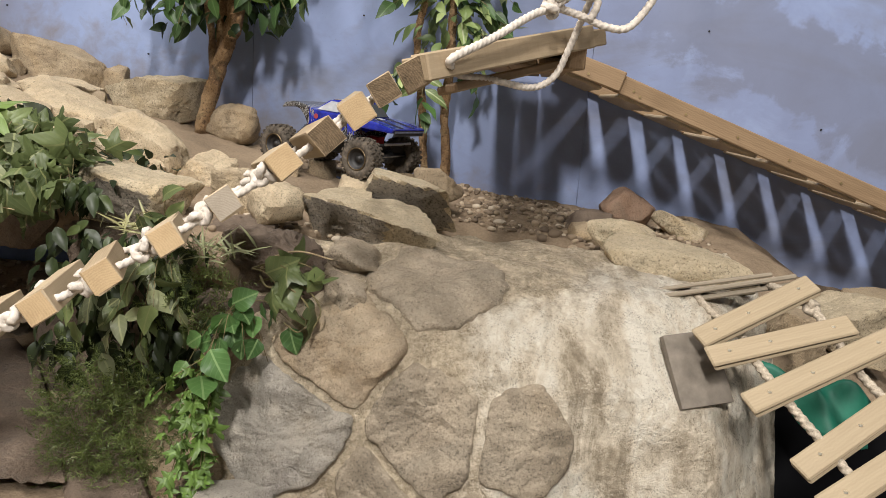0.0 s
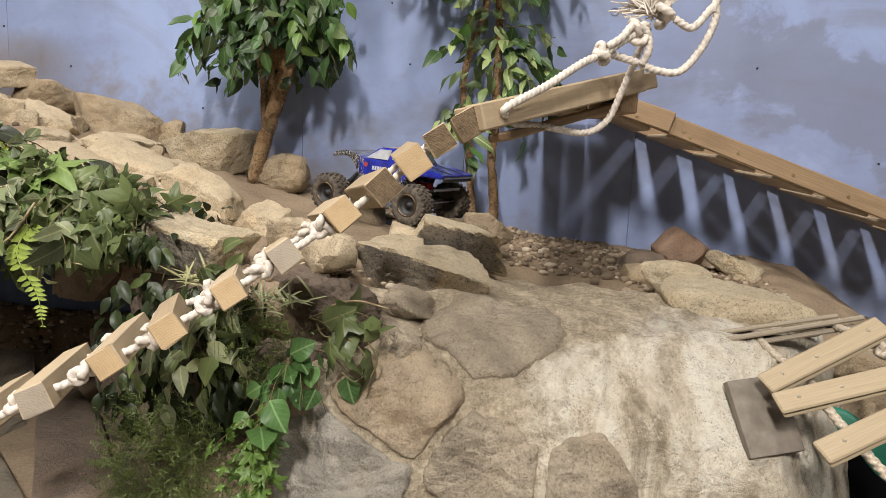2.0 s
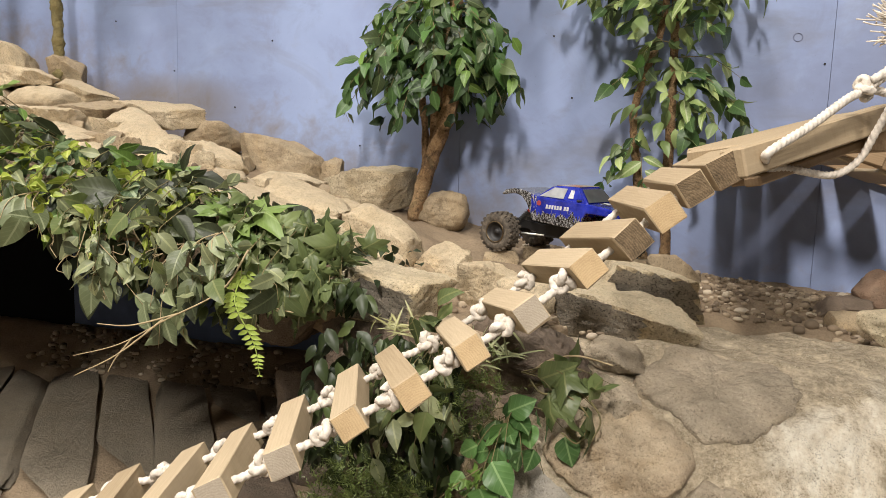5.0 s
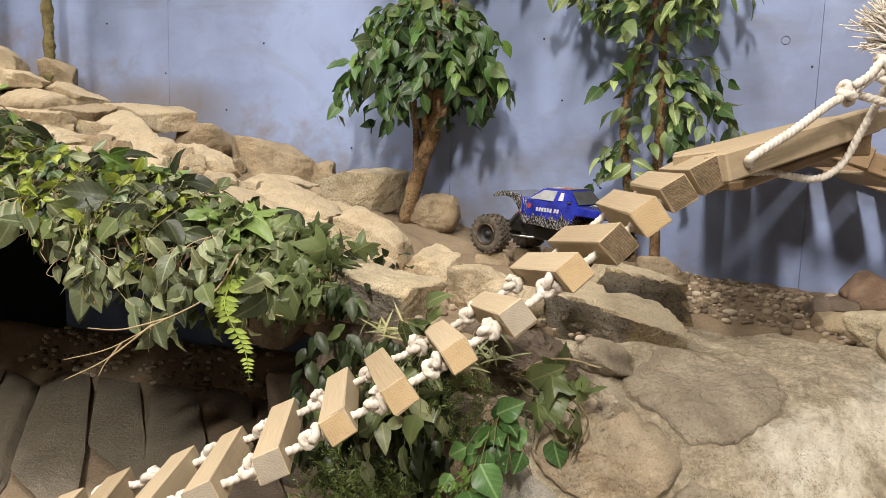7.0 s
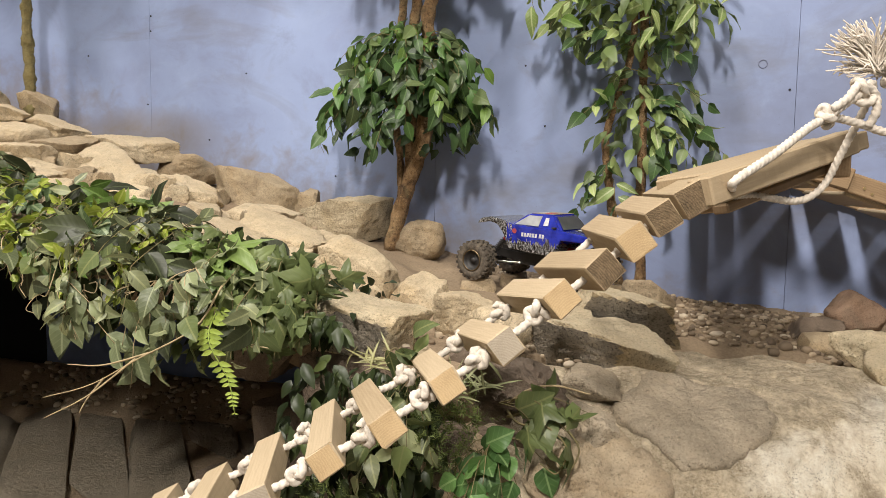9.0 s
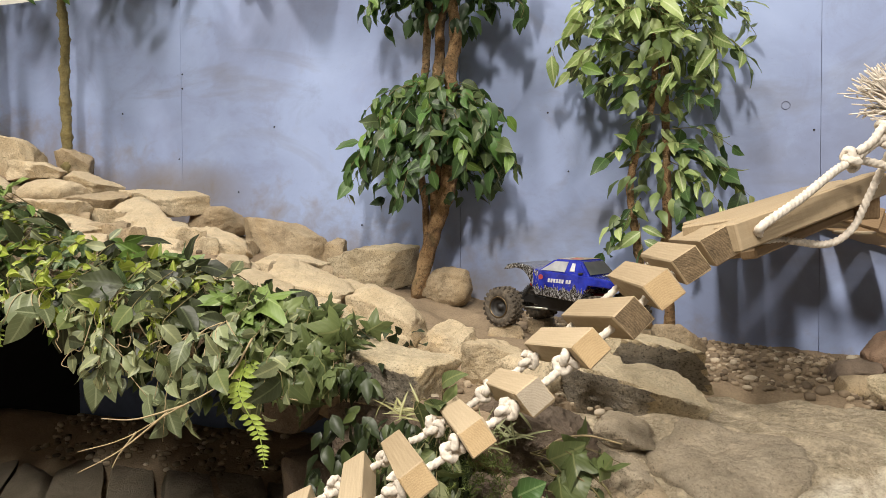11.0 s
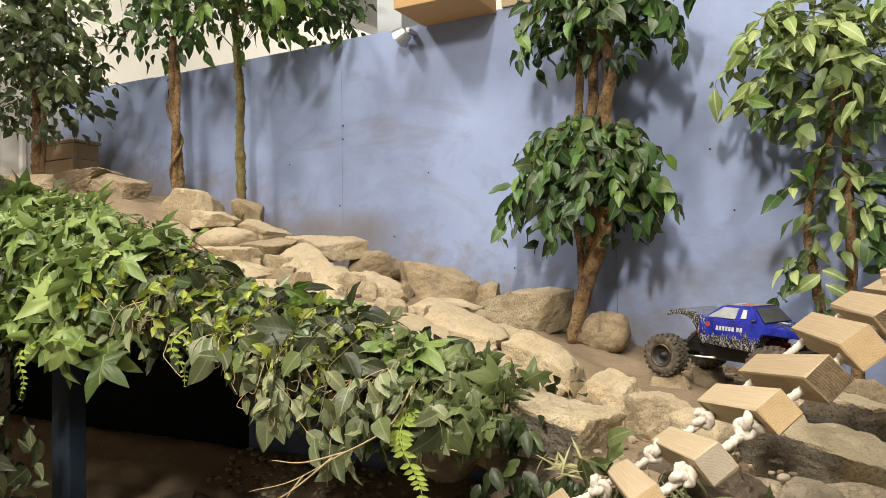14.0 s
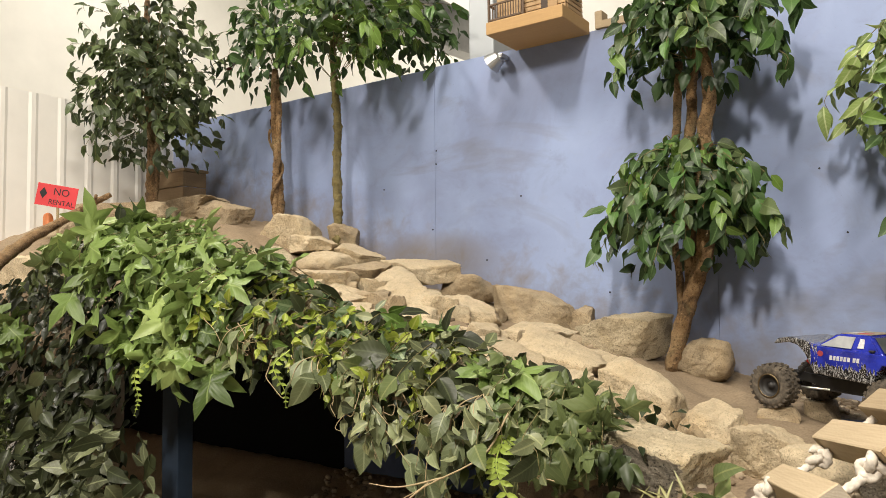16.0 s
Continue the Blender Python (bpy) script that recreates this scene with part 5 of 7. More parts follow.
L_TINY = [lobed_leaf(F_BRIGHT, s, 5, 0.6, 0.3, i + 20) for i, s in enumerate((0.030, 0.036, 0.025))]
L_HEART = [oval_leaf(F_IVY, s, s * 0.82, 0.15, 0.4, t, 0.34) for s, t in ((0.056, 0.1), (0.066, -0.2), (0.046, 0.2))]


F_ROUND = leaf_material("fresh_round_leaf", (0.050, 0.110, 0.032), (0.095, 0.200, 0.056), (0.190, 0.330, 0.095), (0.26, 0.38, 0.16))
L_ROUND = [oval_leaf(F_ROUND, s, s * 0.92, 0.12, 0.35, t, 0.40) for s, t in ((0.050, 0.1), (0.060, -0.15), (0.042, 0.2))]
F_BROAD = leaf_material("broad_pale_leaf", (0.12, 0.145, 0.072), (0.20, 0.235, 0.118), (0.31, 0.35, 0.175), (0.34, 0.37, 0.22))
L_BROAD = ovals(F_BROAD, 0.072, 0.044)
L_CROWN = L_FICUS * 3 + L_GREY + L_BRIGHT[:3]


def leaf_pose(at, tip, up=(0, 0, 1), roll=0.0):
    y = Vector(tip).normalized()
    z = Vector(up) - y * Vector(up).dot(y)
    if z.length < 1e-3:
        z = Vector((0, -1, 0)) - y * Vector((0, -1, 0)).dot(y)
    z.normalize()
    m = Matrix((y.cross(z), y, z)).transposed().to_4x4()
    m.translation = at
    return m @ Matrix.Rotation(roll, 4, "Y")


def leafy(parent, inv, path, meshes, rng, spacing, start_at=0.2, droop=0.6, spread=0.8, stem=None, stem_r=0.0014, front=0.35, messy=0.42):
    """A twig with leaves set alternately along it."""
    path = np.array(path)
    seg = np.linalg.norm(np.diff(path, axis=0), axis=1)
    ln = np.concatenate([[0], np.cumsum(seg)])
    if stem is not None:
        v, f = sweep([inv @ Vector(p) for p in path], lambda q: stem_r * (1.2 - 0.7 * q), 5)
        piece("twig", mesh_from("twig", v, f, stem), parent)
    s, k = ln[-1] * start_at, 0
    while s <= ln[-1]:
        at = Vector([np.interp(s, ln, path[:, i]) for i in range(3)])
        b = Vector([np.interp(min(s + 0.01, ln[-1] + 1e-6), ln, path[:, i]) for i in range(3)])
        a = Vector([np.interp(s - 0.01, ln, path[:, i]) for i in range(3)])
        t = (b - a).normalized()
        side = t.cross(Vector((0, 0, 1)))
        side = side.normalized() if side.length > 0.2 else Vector((math.cos(k * 2.4), math.sin(k * 2.4), 0))
        tip = t * 0.55 + side * spread * (1 if k % 2 else -1) * rng.uniform(0.6, 1.2) + Vector((0, -front * rng.rand(), -droop * rng.uniform(0.1, 1.5))) + Vector(rng.normal(size=3) * (messy - 0.07))
        up = Vector((0, -0.75, 0.65)) + Vector(rng.normal(size=3) * messy)
        piece("leaf", meshes[rng.randint(len(meshes))], parent, "", inv @ leaf_pose(at + Vector(rng.normal(size=3) * 0.004), tip, up, rng.normal() * 0.45) @ Matrix.Scale(rng.uniform(0.78, 1.16), 4))
        s += spacing * rng.uniform(0.7, 1.3)
        k += 1
    return k


def crown(parent, inv, hubs, centre, radii, branches, meshes, seed, spacing=0.030, droop=0.75, low=-0.75, stem=STEM, start_at=0.35, skirt=0.0):
    rng = np.random.RandomState(seed)
    for k in range(branches):
        u = low + (1 - low) * ((k + 0.5) / branches)
        a = k * 2.39996 + rng.uniform(-0.3, 0.3)
        s = math.sqrt(max(0.05, 1 - u * u))
        s += skirt * (max(0, -u) - 0.35 * max(0, u))
        q = rng.uniform(0.72, 1.05)
        end = Vector((centre[0] + radii[0] * s * math.cos(a) * q, centre[1] + radii[1] * s * math.sin(a) * q, centre[2] + radii[2] * u * q))
        hub = Vector(hubs[rng.randint(len(hubs))])
        mid = hub.lerp(end, 0.55) + Vector((0, 0, 0.05 + 0.03 * rng.rand()))
        last = end + Vector((0, 0, -0.03 - 0.03 * rng.rand()))
        leafy(parent, inv, smooth_path([hub, mid, end, last], 14), meshes, rng, spacing, start_at, droop, 0.8, stem)


# darker copies of the crown greens; they paint the shade inside the crowns
F_INNER = leaf_material("inner_shade_green", (0.016, 0.033, 0.014), (0.052, 0.094, 0.034), (0.125, 0.215, 0.062), (0.1, 0.1, 0.1), island=True)
F_INNERV = leaf_material("inner_shade_variegated", (0.085, 0.125, 0.046), (0.23, 0.31, 0.105), (0.42, 0.50, 0.20), (0.097, 0.097, 0.097), island=True)


F_INNERG = leaf_material("inner_shade_dusty_green", (0.022, 0.032, 0.016), (0.065, 0.088, 0.038), (0.17, 0.22, 0.085), (0.1, 0.1, 0.1), island=True)


def crown_fill(parent, inv, centre, radii, count, size, mat, seed, wide=0.6, inner=0.35, floor=-1.0):
    """The many leaves inside a crown, in one mesh."""
    rng = np.random.RandomState(seed)
    proto = oval_leaf(mat, 1.0, wide, 0.3, 0.45)
    pv = np.array([v.co[:] for v in proto.vertices])
    pf = [tuple(p.vertices) for p in proto.polygons]
    verts, faces = [], []
    while len(verts) < count * len(pv):
        d = rng.normal(size=3)
        d /= np.linalg.norm(d)
        if d[2] < floor:
            continue
        at = np.array(centre) + d * np.array(radii) * rng.uniform(inner, 0.98) * (1 + 0.12 * math.sin(5 * d[0] + 3 * d[2] + seed))
        at = at + np.array((d[0], d[1], 0)) * np.array(radii) * (-0.3 * d[2])
        m = leaf_pose(Vector(at), Vector((d[0] * 0.7, d[1] * 0.7, -0.55)) + Vector(rng.normal(size=3) * 0.4), Vector((d[0], d[1] - 0.3, 0.7)) + Vector(rng.normal(size=3) * 0.45))
        q = (pv * size * rng.uniform(0.7, 1.15)) @ np.array(m.to_3x3()).T + at
        q = q + np.array(inv.translation)
        o = len(verts)
        verts.extend(q)
        faces.extend(tuple(i + o for i in f) for f in pf)
    tagged(piece("crown", mesh_from("crown", verts, faces, mat), parent), kind="stuff")


def tree(name, label, base):
    ob = thing(name, label, "tree", base, "artificial trees")
    return ob, Matrix.Translation(base).inverted()


def trunk(parent, inv, pts, r0, r1, mat, name="trunk", n=50, knobs=0.0, seed=0):
    ph = seed * 1.7
    rad = (lambda q: (r0 + (r1 - r0) * q) * (1 + knobs * max(0, math.sin(q * 60 + ph)) ** 4 + 0.06 * math.sin(q * 17 + ph)))
    v, f = sweep([inv @ Vector(p) for p in smooth_path(pts, n)], rad, 14, rough=0.42, seed=seed)
    piece(name, mesh_from(name, v, f, mat), parent)


# first tree: two tiers of ficus leaves on three twisted stems
ta, ia = tree("ficus_tree", "artificial ficus tree with two tiers of dark leaves", (-0.085, -0.22, 0.99))
trunk(ta, ia, [(-0.092, -0.225, 0.96), (-0.07, -0.22, 1.08), (-0.03, -0.225, 1.20), (0.008, -0.23, 1.30), (0.03, -0.235, 1.42), (0.018, -0.23, 1.55), (0.036, -0.225, 1.66), (0.030, -0.225, 1.76), (0.048, -0.22, 1.86), (0.040, -0.22, 1.98), (0.055, -0.21, 2.12)], 0.027, 0.019, BARKTAN, seed=1)
trunk(ta, ia, [(-0.085, -0.215, 1.00), (-0.055, -0.205, 1.14), (-0.035, -0.20, 1.28), (-0.03, -0.20, 1.42), (-0.045, -0.205, 1.6), (-0.032, -0.20, 1.72), (-0.016, -0.20, 1.80), (-0.014, -0.20, 1.90), (0.004, -0.2, 2.0), (0.01, -0.2, 2.1)], 0.018, 0.015, BARKTAN, "stem", seed=2)
trunk(ta, ia, [(-0.085, -0.20, 1.02), (-0.07, -0.195, 1.16), (-0.075, -0.19, 1.28), (-0.09, -0.19, 1.40), (-0.085, -0.19, 1.55), (-0.082, -0.185, 1.68), (-0.070, -0.185, 1.80), (-0.06, -0.18, 2.0)], 0.012, 0.013, BARKTAN, "stem", seed=3)
crown(ta, ia, [(0.01, -0.23, 1.60), (-0.04, -0.21, 1.58), (-0.06, -0.2, 1.62)], (-0.03, -0.24, 1.52), (0.29, 0.18, 0.23), 54, L_CROWN, 11, 0.027, 0.9, -0.9, skirt=0.55)
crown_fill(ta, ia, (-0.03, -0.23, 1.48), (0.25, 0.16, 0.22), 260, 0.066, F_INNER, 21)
crown(ta, ia, [(0.05, -0.22, 2.02), (-0.02, -0.2, 2.0), (0.0, -0.2, 2.08)], (0.01, -0.24, 2.10), (0.30, 0.18, 0.23), 46, L_CROWN, 12, 0.027, 0.9, -0.75, skirt=0.4)
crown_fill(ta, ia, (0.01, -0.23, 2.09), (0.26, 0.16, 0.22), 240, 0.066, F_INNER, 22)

# second tree: slender twin stems, long variegated leaves
tb, ib = tree("variegated_tree", "artificial tree with twin brown stems and variegated leaves", (0.75, -0.18, 0.88))
trunk(tb, ib, [(0.745, -0.18, 0.84), (0.75, -0.185, 0.95), (0.735, -0.19, 1.10), (0.742, -0.19, 1.25), (0.738, -0.19, 1.45), (0.735, -0.19, 1.62), (0.73, -0.19, 1.85), (0.74, -0.19, 2.15)], 0.016, 0.011, BARKTAN, seed=4)
trunk(tb, ib, [(0.69, -0.175, 0.84), (0.672, -0.17, 0.94), (0.656, -0.17, 1.10), (0.638, -0.17, 1.22), (0.625, -0.17, 1.34), (0.645, -0.17, 1.45), (0.70, -0.17, 1.65), (0.70, -0.17, 2.0)], 0.015, 0.010, BARKTAN, "stem", seed=5)
crown(tb, ib, [(0.73, -0.19, 1.80), (0.70, -0.17, 1.75), (0.735, -0.19, 1.95)], (0.68, -0.2, 1.84), (0.31, 0.17, 0.24), 40, L_VARI * 2 + L_GREY[:1] + L_BRIGHT[:1], 13, 0.028, 0.3, -0.7)
crown_fill(tb, ib, (0.69, -0.2, 1.80), (0.27, 0.15, 0.25), 200, 0.078, F_INNERV, 23, 0.48)
crown_fill(tb, ib, (0.74, -0.2, 1.42), (0.17, 0.10, 0.20), 80, 0.072, F_INNERV, 28, 0.48)
rng = np.random.RandomState(77)
for hub, end in (((0.74, 1.48), (0.93, 1.36)), ((0.74, 1.46), (0.98, 1.30)), ((0.745, 1.42), (0.92, 1.24)), ((0.69, 1.46), (0.55, 1.42)), ((0.74, 1.56), (0.62, 1.50)), ((0.75, 1.40), (0.84, 1.15)),
                 ((0.74, 1.52), (0.95, 1.44)), ((0.66, 1.30), (0.60, 1.16)), ((0.655, 1.24), (0.54, 1.12)), ((0.655, 1.22), (0.67, 1.06)), ((0.66, 1.26), (0.57, 1.20)), ((0.75, 1.5), (0.80, 1.28)), ((0.735, 1.62), (0.60, 1.60)), ((0.735, 1.6), (0.88, 1.58)), ((0.73, 1.66), (0.52, 1.66))):
    h, e = Vector((hub[0], -0.185, hub[1])), Vector((end[0], -0.2 - 0.08 * rng.rand(), end[1]))
    leafy(tb, ib, smooth_path([h, h.lerp(e, 0.5) + Vector((0, -0.02, 0.03)), e], 10), L_VARI + L_GREY[:2] + L_FICUS * 2, rng, 0.024, 0.2, 0.35, 0.8, STEM)

# pole tree with a knobby stem
tp, ip = tree("pole_tree", "artificial tree with a thin knobby stem and bright leaves", (-1.675, -0.16, 1.42))
trunk(tp, ip, [(-1.672, -0.16, 1.40), (-1.668, -0.16, 1.60), (-1.674, -0.16, 1.82), (-1.668, -0.16, 2.02), (-1.680, -0.165, 2.18), (-1.69, -0.17, 2.40), (-1.67, -0.17, 2.7)], 0.0195, 0.014, BARKGREEN, knobs=0.35, n=110, seed=6)
crown(tp, ip, [(-1.68, -0.165, 2.22), (-1.685, -0.17, 2.35), (-1.68, -0.17, 2.5)], (-1.44, -0.42, 2.41), (0.42, 0.34, 0.28), 34, L_BRIGHT, 14, 0.036, 0.65, -0.85)
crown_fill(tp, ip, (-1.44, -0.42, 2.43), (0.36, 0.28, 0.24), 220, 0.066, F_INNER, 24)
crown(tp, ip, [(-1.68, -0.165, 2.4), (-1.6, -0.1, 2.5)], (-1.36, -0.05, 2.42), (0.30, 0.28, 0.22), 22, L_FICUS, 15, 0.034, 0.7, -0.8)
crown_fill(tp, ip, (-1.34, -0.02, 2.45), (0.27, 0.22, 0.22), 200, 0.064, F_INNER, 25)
# twisted tree
tw, iw = tree("twisted_tree", "artificial tree with two stems wound round each other", (-2.08, -0.15, 1.60))
for k in range(2):
    pts = [(-2.085 + 0.012 * math.cos(q * 5.5 + k * math.pi) - 0.03 * q, -0.15 + 0.012 * math.sin(q * 5.5 + k * math.pi), 1.56 + 0.80 * q) for q in np.linspace(0, 1, 14)]
    trunk(tw, iw, pts, 0.019, 0.014, BARKTAN, ("trunk", "stem")[k], 60, seed=7 + k)
pts = [(-2.085 + 0.030 * math.cos(q * 9 + 2) - 0.03 * q, -0.15 + 0.030 * math.sin(q * 9 + 2), 1.60 + 0.45 * q) for q in np.linspace(0, 1, 24)]
trunk(tw, iw, pts, 0.008, 0.006, BARKTAN, "vine", 60, seed=9)
crown(tw, iw, [(-2.11, -0.15, 2.36), (-2.11, -0.15, 2.5)], (-2.12, -0.2, 2.52), (0.34, 0.22, 0.30), 26, L_FICUS, 16, 0.036, 0.8, -0.85)
crown_fill(tw, iw, (-2.10, -0.2, 2.48), (0.28, 0.18, 0.28), 160, 0.066, F_INNER, 26)
leafy(tw, iw, smooth_path([(-2.11, -0.16, 2.30), (-2.22, -0.2, 2.40), (-2.32, -0.22, 2.42), (-2.38, -0.22, 2.38)], 10), L_RED, np.random.RandomState(3), 0.04, 0.5, 0.5, 0.8, STEM)
leafy(tw, iw, smooth_path([(-2.10, -0.14, 2.22), (-2.17, -0.10, 2.18), (-2.22, -0.08, 2.10)], 10), L_RED, np.random.RandomState(4), 0.03, 0.2, 0.5, 0.8, STEM)
# far tree
tl, il = tree("ficus_tree", "bushy artificial ficus tree in the far corner", (-2.62, -0.52, 1.66))
trunk(tl, il, [(-2.62, -0.52, 1.62), (-2.625, -0.515, 1.8), (-2.635, -0.51, 2.0), (-2.66, -0.51, 2.25), (-2.68, -0.51, 2.55), (-2.70, -0.5, 2.75)], 0.024, 0.013, BARKTAN, seed=10)
trunk(tl, il, [(-2.60, -0.515, 1.64), (-2.59, -0.50, 1.85), (-2.61, -0.5, 2.1), (-2.63, -0.5, 2.4)], 0.013, 0.009, BARKTAN, "stem", seed=11)
crown(tl, il, [(-2.64, -0.51, 2.1), (-2.66, -0.51, 2.25), (-2.68, -0.51, 2.45), (-2.62, -0.51, 2.0)], (-2.64, -0.54, 2.33), (0.50, 0.36, 0.50), 64, L_GREY, 17, 0.034, 0.8, -0.95)
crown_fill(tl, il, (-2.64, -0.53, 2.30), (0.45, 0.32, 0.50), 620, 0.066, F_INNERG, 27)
# hanging far-left twig of the same foliage
leafy(tl, il, smooth_path([(-2.66, -0.55, 2.2), (-2.60, -0.75, 2.18), (-2.58, -0.82, 2.02), (-2.58, -0.83, 1.88)], 12), L_GREY, np.random.RandomState(8), 0.03, 0.3, 0.8, 0.6, STEM)


# ---- hanging greenery over the tunnel ----
TOPX = [-2.3, -1.95, -1.59, -1.2, -0.82, -0.65, -0.43, -0.23, 0.0, 0.2]
TOPZ = [1.26, 1.38, 1.50, 1.38, 1.23, 1.165, 1.115, 1.085, 1.01, 0.975]
BOTX = [-2.3, -1.75, -1.497, -1.167, -0.963, -0.779, -0.574, -0.482, -0.329, -0.15, 0.0, 0.2]
BOTZ = [0.95, 1.0, 1.05, 0.90, 0.97, 0.96, 0.98, 0.86, 0.84, 0.80, 0.84, 0.86]


def vine(kind, label, x, meshes, seed, spacing=0.032, back=-1.0, front=-1.34, drop=1.0, slant=0.0, stem=STEM, droop=0.7, messy=0.95):
    rng = np.random.RandomState(seed)
    zt = float(np.interp(x, TOPX, TOPZ)) + rng.uniform(-0.03, 0.02)
    zb = float(np.interp(x + slant, BOTX, BOTZ)) + rng.uniform(-0.03, 0.10)
    zb = zt - 0.06 - (zt - 0.06 - zb) * drop
    base = (x, back, zt - 0.03)
    ob = thing(kind, label, "vine", base, "greenery over the tunnel")
    inv = Matrix.Translation(base).inverted()
    path = smooth_path([base, (x + 0.3 * slant, back - 0.14, zt + 0.015), (x + 0.6 * slant, front + 0.03, zt - 0.05), (x + 0.9 * slant, front, (zt + zb) / 2), (x + slant, front + rng.uniform(-0.04, 0.03), zb)], 26)
    leafy(ob, inv, path, meshes, rng, spacing, 0.15, droop, 1.0, stem, 0.0011, 0.6, messy)
    return ob


L_V1 = "light green ivy trailing over the tunnel's edge"
L_V2 = "striped dark green foliage trailing over the tunnel's edge"
L_V3 = "dusty olive leaves hanging from the bank"
L_V4 = "dark green ivy hanging beside the granite slab"
L_V6 = "dusky foliage hanging down the tunnel's far side"
L_V5 = "yellow-green sprigs among darker leaves"
rng = np.random.RandomState(31)
n = 0
for x in np.linspace(-1.68, -0.98, 19):
    n += 1
    vine("ivy_vine", L_V1, x + rng.uniform(-0.03, 0.03), L_IVYL if rng.rand() < 0.8 else L_IVY[1:] + L_IVYL[:1], 100 + n, 0.033, -0.95 - 0.12 * rng.rand(), -1.36 - 0.08 * rng.rand(), rng.uniform(0.55, 1.05) if x > -1.55 else rng.uniform(0.2, 0.5), rng.uniform(-0.06, 0.06), messy=0.5)
for x in np.linspace(-2.1, -1.62, 7):
    vine("foliage_vine", L_V6, x, L_DUSK * 2 + L_IVY[:2], int(900 - 100 * x), 0.030, -0.98, -1.36 - 0.06 * rng.rand(), rng.uniform(0.5, 1.0), rng.uniform(-0.05, 0.05))
for x in np.linspace(-1.12, -0.36, 24):
    n += 1
    vine("foliage_vine", L_V2, x + rng.uniform(-0.03, 0.03), L_ZEBRA + L_OLIVE[:2] if rng.rand() < 0.55 else L_OLIVE + L_DUSK + L_BRIGHT[3:], 100 + n, 0.027, -1.0 - 0.1 * rng.rand(), -1.32 - 0.08 * rng.rand(), rng.uniform(0.4, 1.0), rng.uniform(-0.02, 0.12))
for x in np.linspace(-0.5, 0.0, 16):
    n += 1
    vine("leaf_vine", L_V3, x + rng.uniform(-0.03, 0.03), L_OLIVE * 2 + L_DUSK[1:] + L_HEART[:1], 100 + n, 0.028, -1.08, -1.38 - 0.08 * rng.rand(), rng.uniform(0.55, 1.1), rng.uniform(0.0, 0.1))
for x in np.linspace(-0.14, 0.10, 12):
    n += 1
    vine("ivy_vine", L_V4, x, L_IVY, 100 + n, 0.03, -1.12, -1.33 - 0.05 * rng.rand(), rng.uniform(0.4, 1.0), rng.uniform(0.0, 0.06))
for x in (-1.02, -0.75, -0.55, -0.3, -0.92, -0.84, -0.47, -0.6, -0.68, -0.25, -0.4):
    n += 1
    vine("sprig_vine", L_V5, x, L_YELLOW, 100 + n, 0.014, -1.1, -1.39 - 0.03 * rng.rand(), rng.uniform(0.2, 0.7), rng.uniform(0.0, 0.1), droop=0.3)

# dark column of foliage at the tunnel's far side
for k in range(44):
    rr = np.random.RandomState(300 + k)
    low = k % 2
    x, y = rr.uniform(-1.80, -1.22) if low else rr.uniform(-2.15, -1.38), rr.uniform(-1.55, -1.38)
    z0 = rr.uniform(0.76, 0.88) if low else rr.uniform(0.86, 1.08)
    base = (x, y, z0)
    ob = thing("foliage_vine", L_V6, "vine", base, "greenery over the tunnel")
    z1 = rr.uniform(0.42, 0.60) if low else rr.uniform(0.50, 0.75)
    leafy(ob, Matrix.Translation(base).inverted(), smooth_path([base, (x + rr.uniform(-0.05, 0.1), y - 0.05, (z0 + z1) / 2), (x + rr.uniform(-0.05, 0.16), y - 0.06, z1)], 14), L_SAGE * 3 + L_DUSK if low else L_DUSK * 3 + L_TINY[:1], rr, 0.028, 0.0, 0.5, 1.0, None, 0.001, 0.8, 1.0)


def leaf_mass(name, label, count, place, seed, size=0.05, mat=F_MASS):
    """Many leaves in one mesh, for the depth behind the trailing stems."""
    rng = np.random.RandomState(seed)
    proto = oval_leaf(mat, 1.0, 0.5, 0.25, 0.4)
    pv = np.array([v.co[:] for v in proto.vertices])
    pf = [tuple(p.vertices) for p in proto.polygons]
    verts, faces = [], []
    for k in range(count):
        at, tip = place(rng)
        m = leaf_pose(Vector(at), Vector(tip), Vector((0, -0.5, 0.8)) + Vector(rng.normal(size=3) * 0.5))
        s = size * rng.uniform(0.6, 1.2)
        r = np.array(m.to_3x3())
        q = (pv * s) @ r.T + np.array(at)
        o = len(verts)
        verts.extend(q)
        faces.extend(tuple(i + o for i in f) for f in pf)
    ob = piece(name, mesh_from(name, verts, faces, mat))
    return tagged(ob, label, "foliage", "", "stuff")


def over_lip(r):
    x = r.uniform(-1.62, 0.18)
    zt, zb = float(np.interp(x, TOPX, TOPZ)), float(np.interp(x, BOTX, BOTZ))
    q = r.rand()
    if q < 0.4:
        return (x, r.uniform(-1.28, -0.95), zt - 0.05 + r.normal() * 0.015), (r.normal() * 0.8, -0.6, 0.1 + r.normal() * 0.3)
    return (x, -1.27 - 0.06 * r.rand(), zt - 0.05 - (zt - 0.05 - zb - 0.05) * r.rand()), (r.normal() * 0.7, -0.5, -0.7)


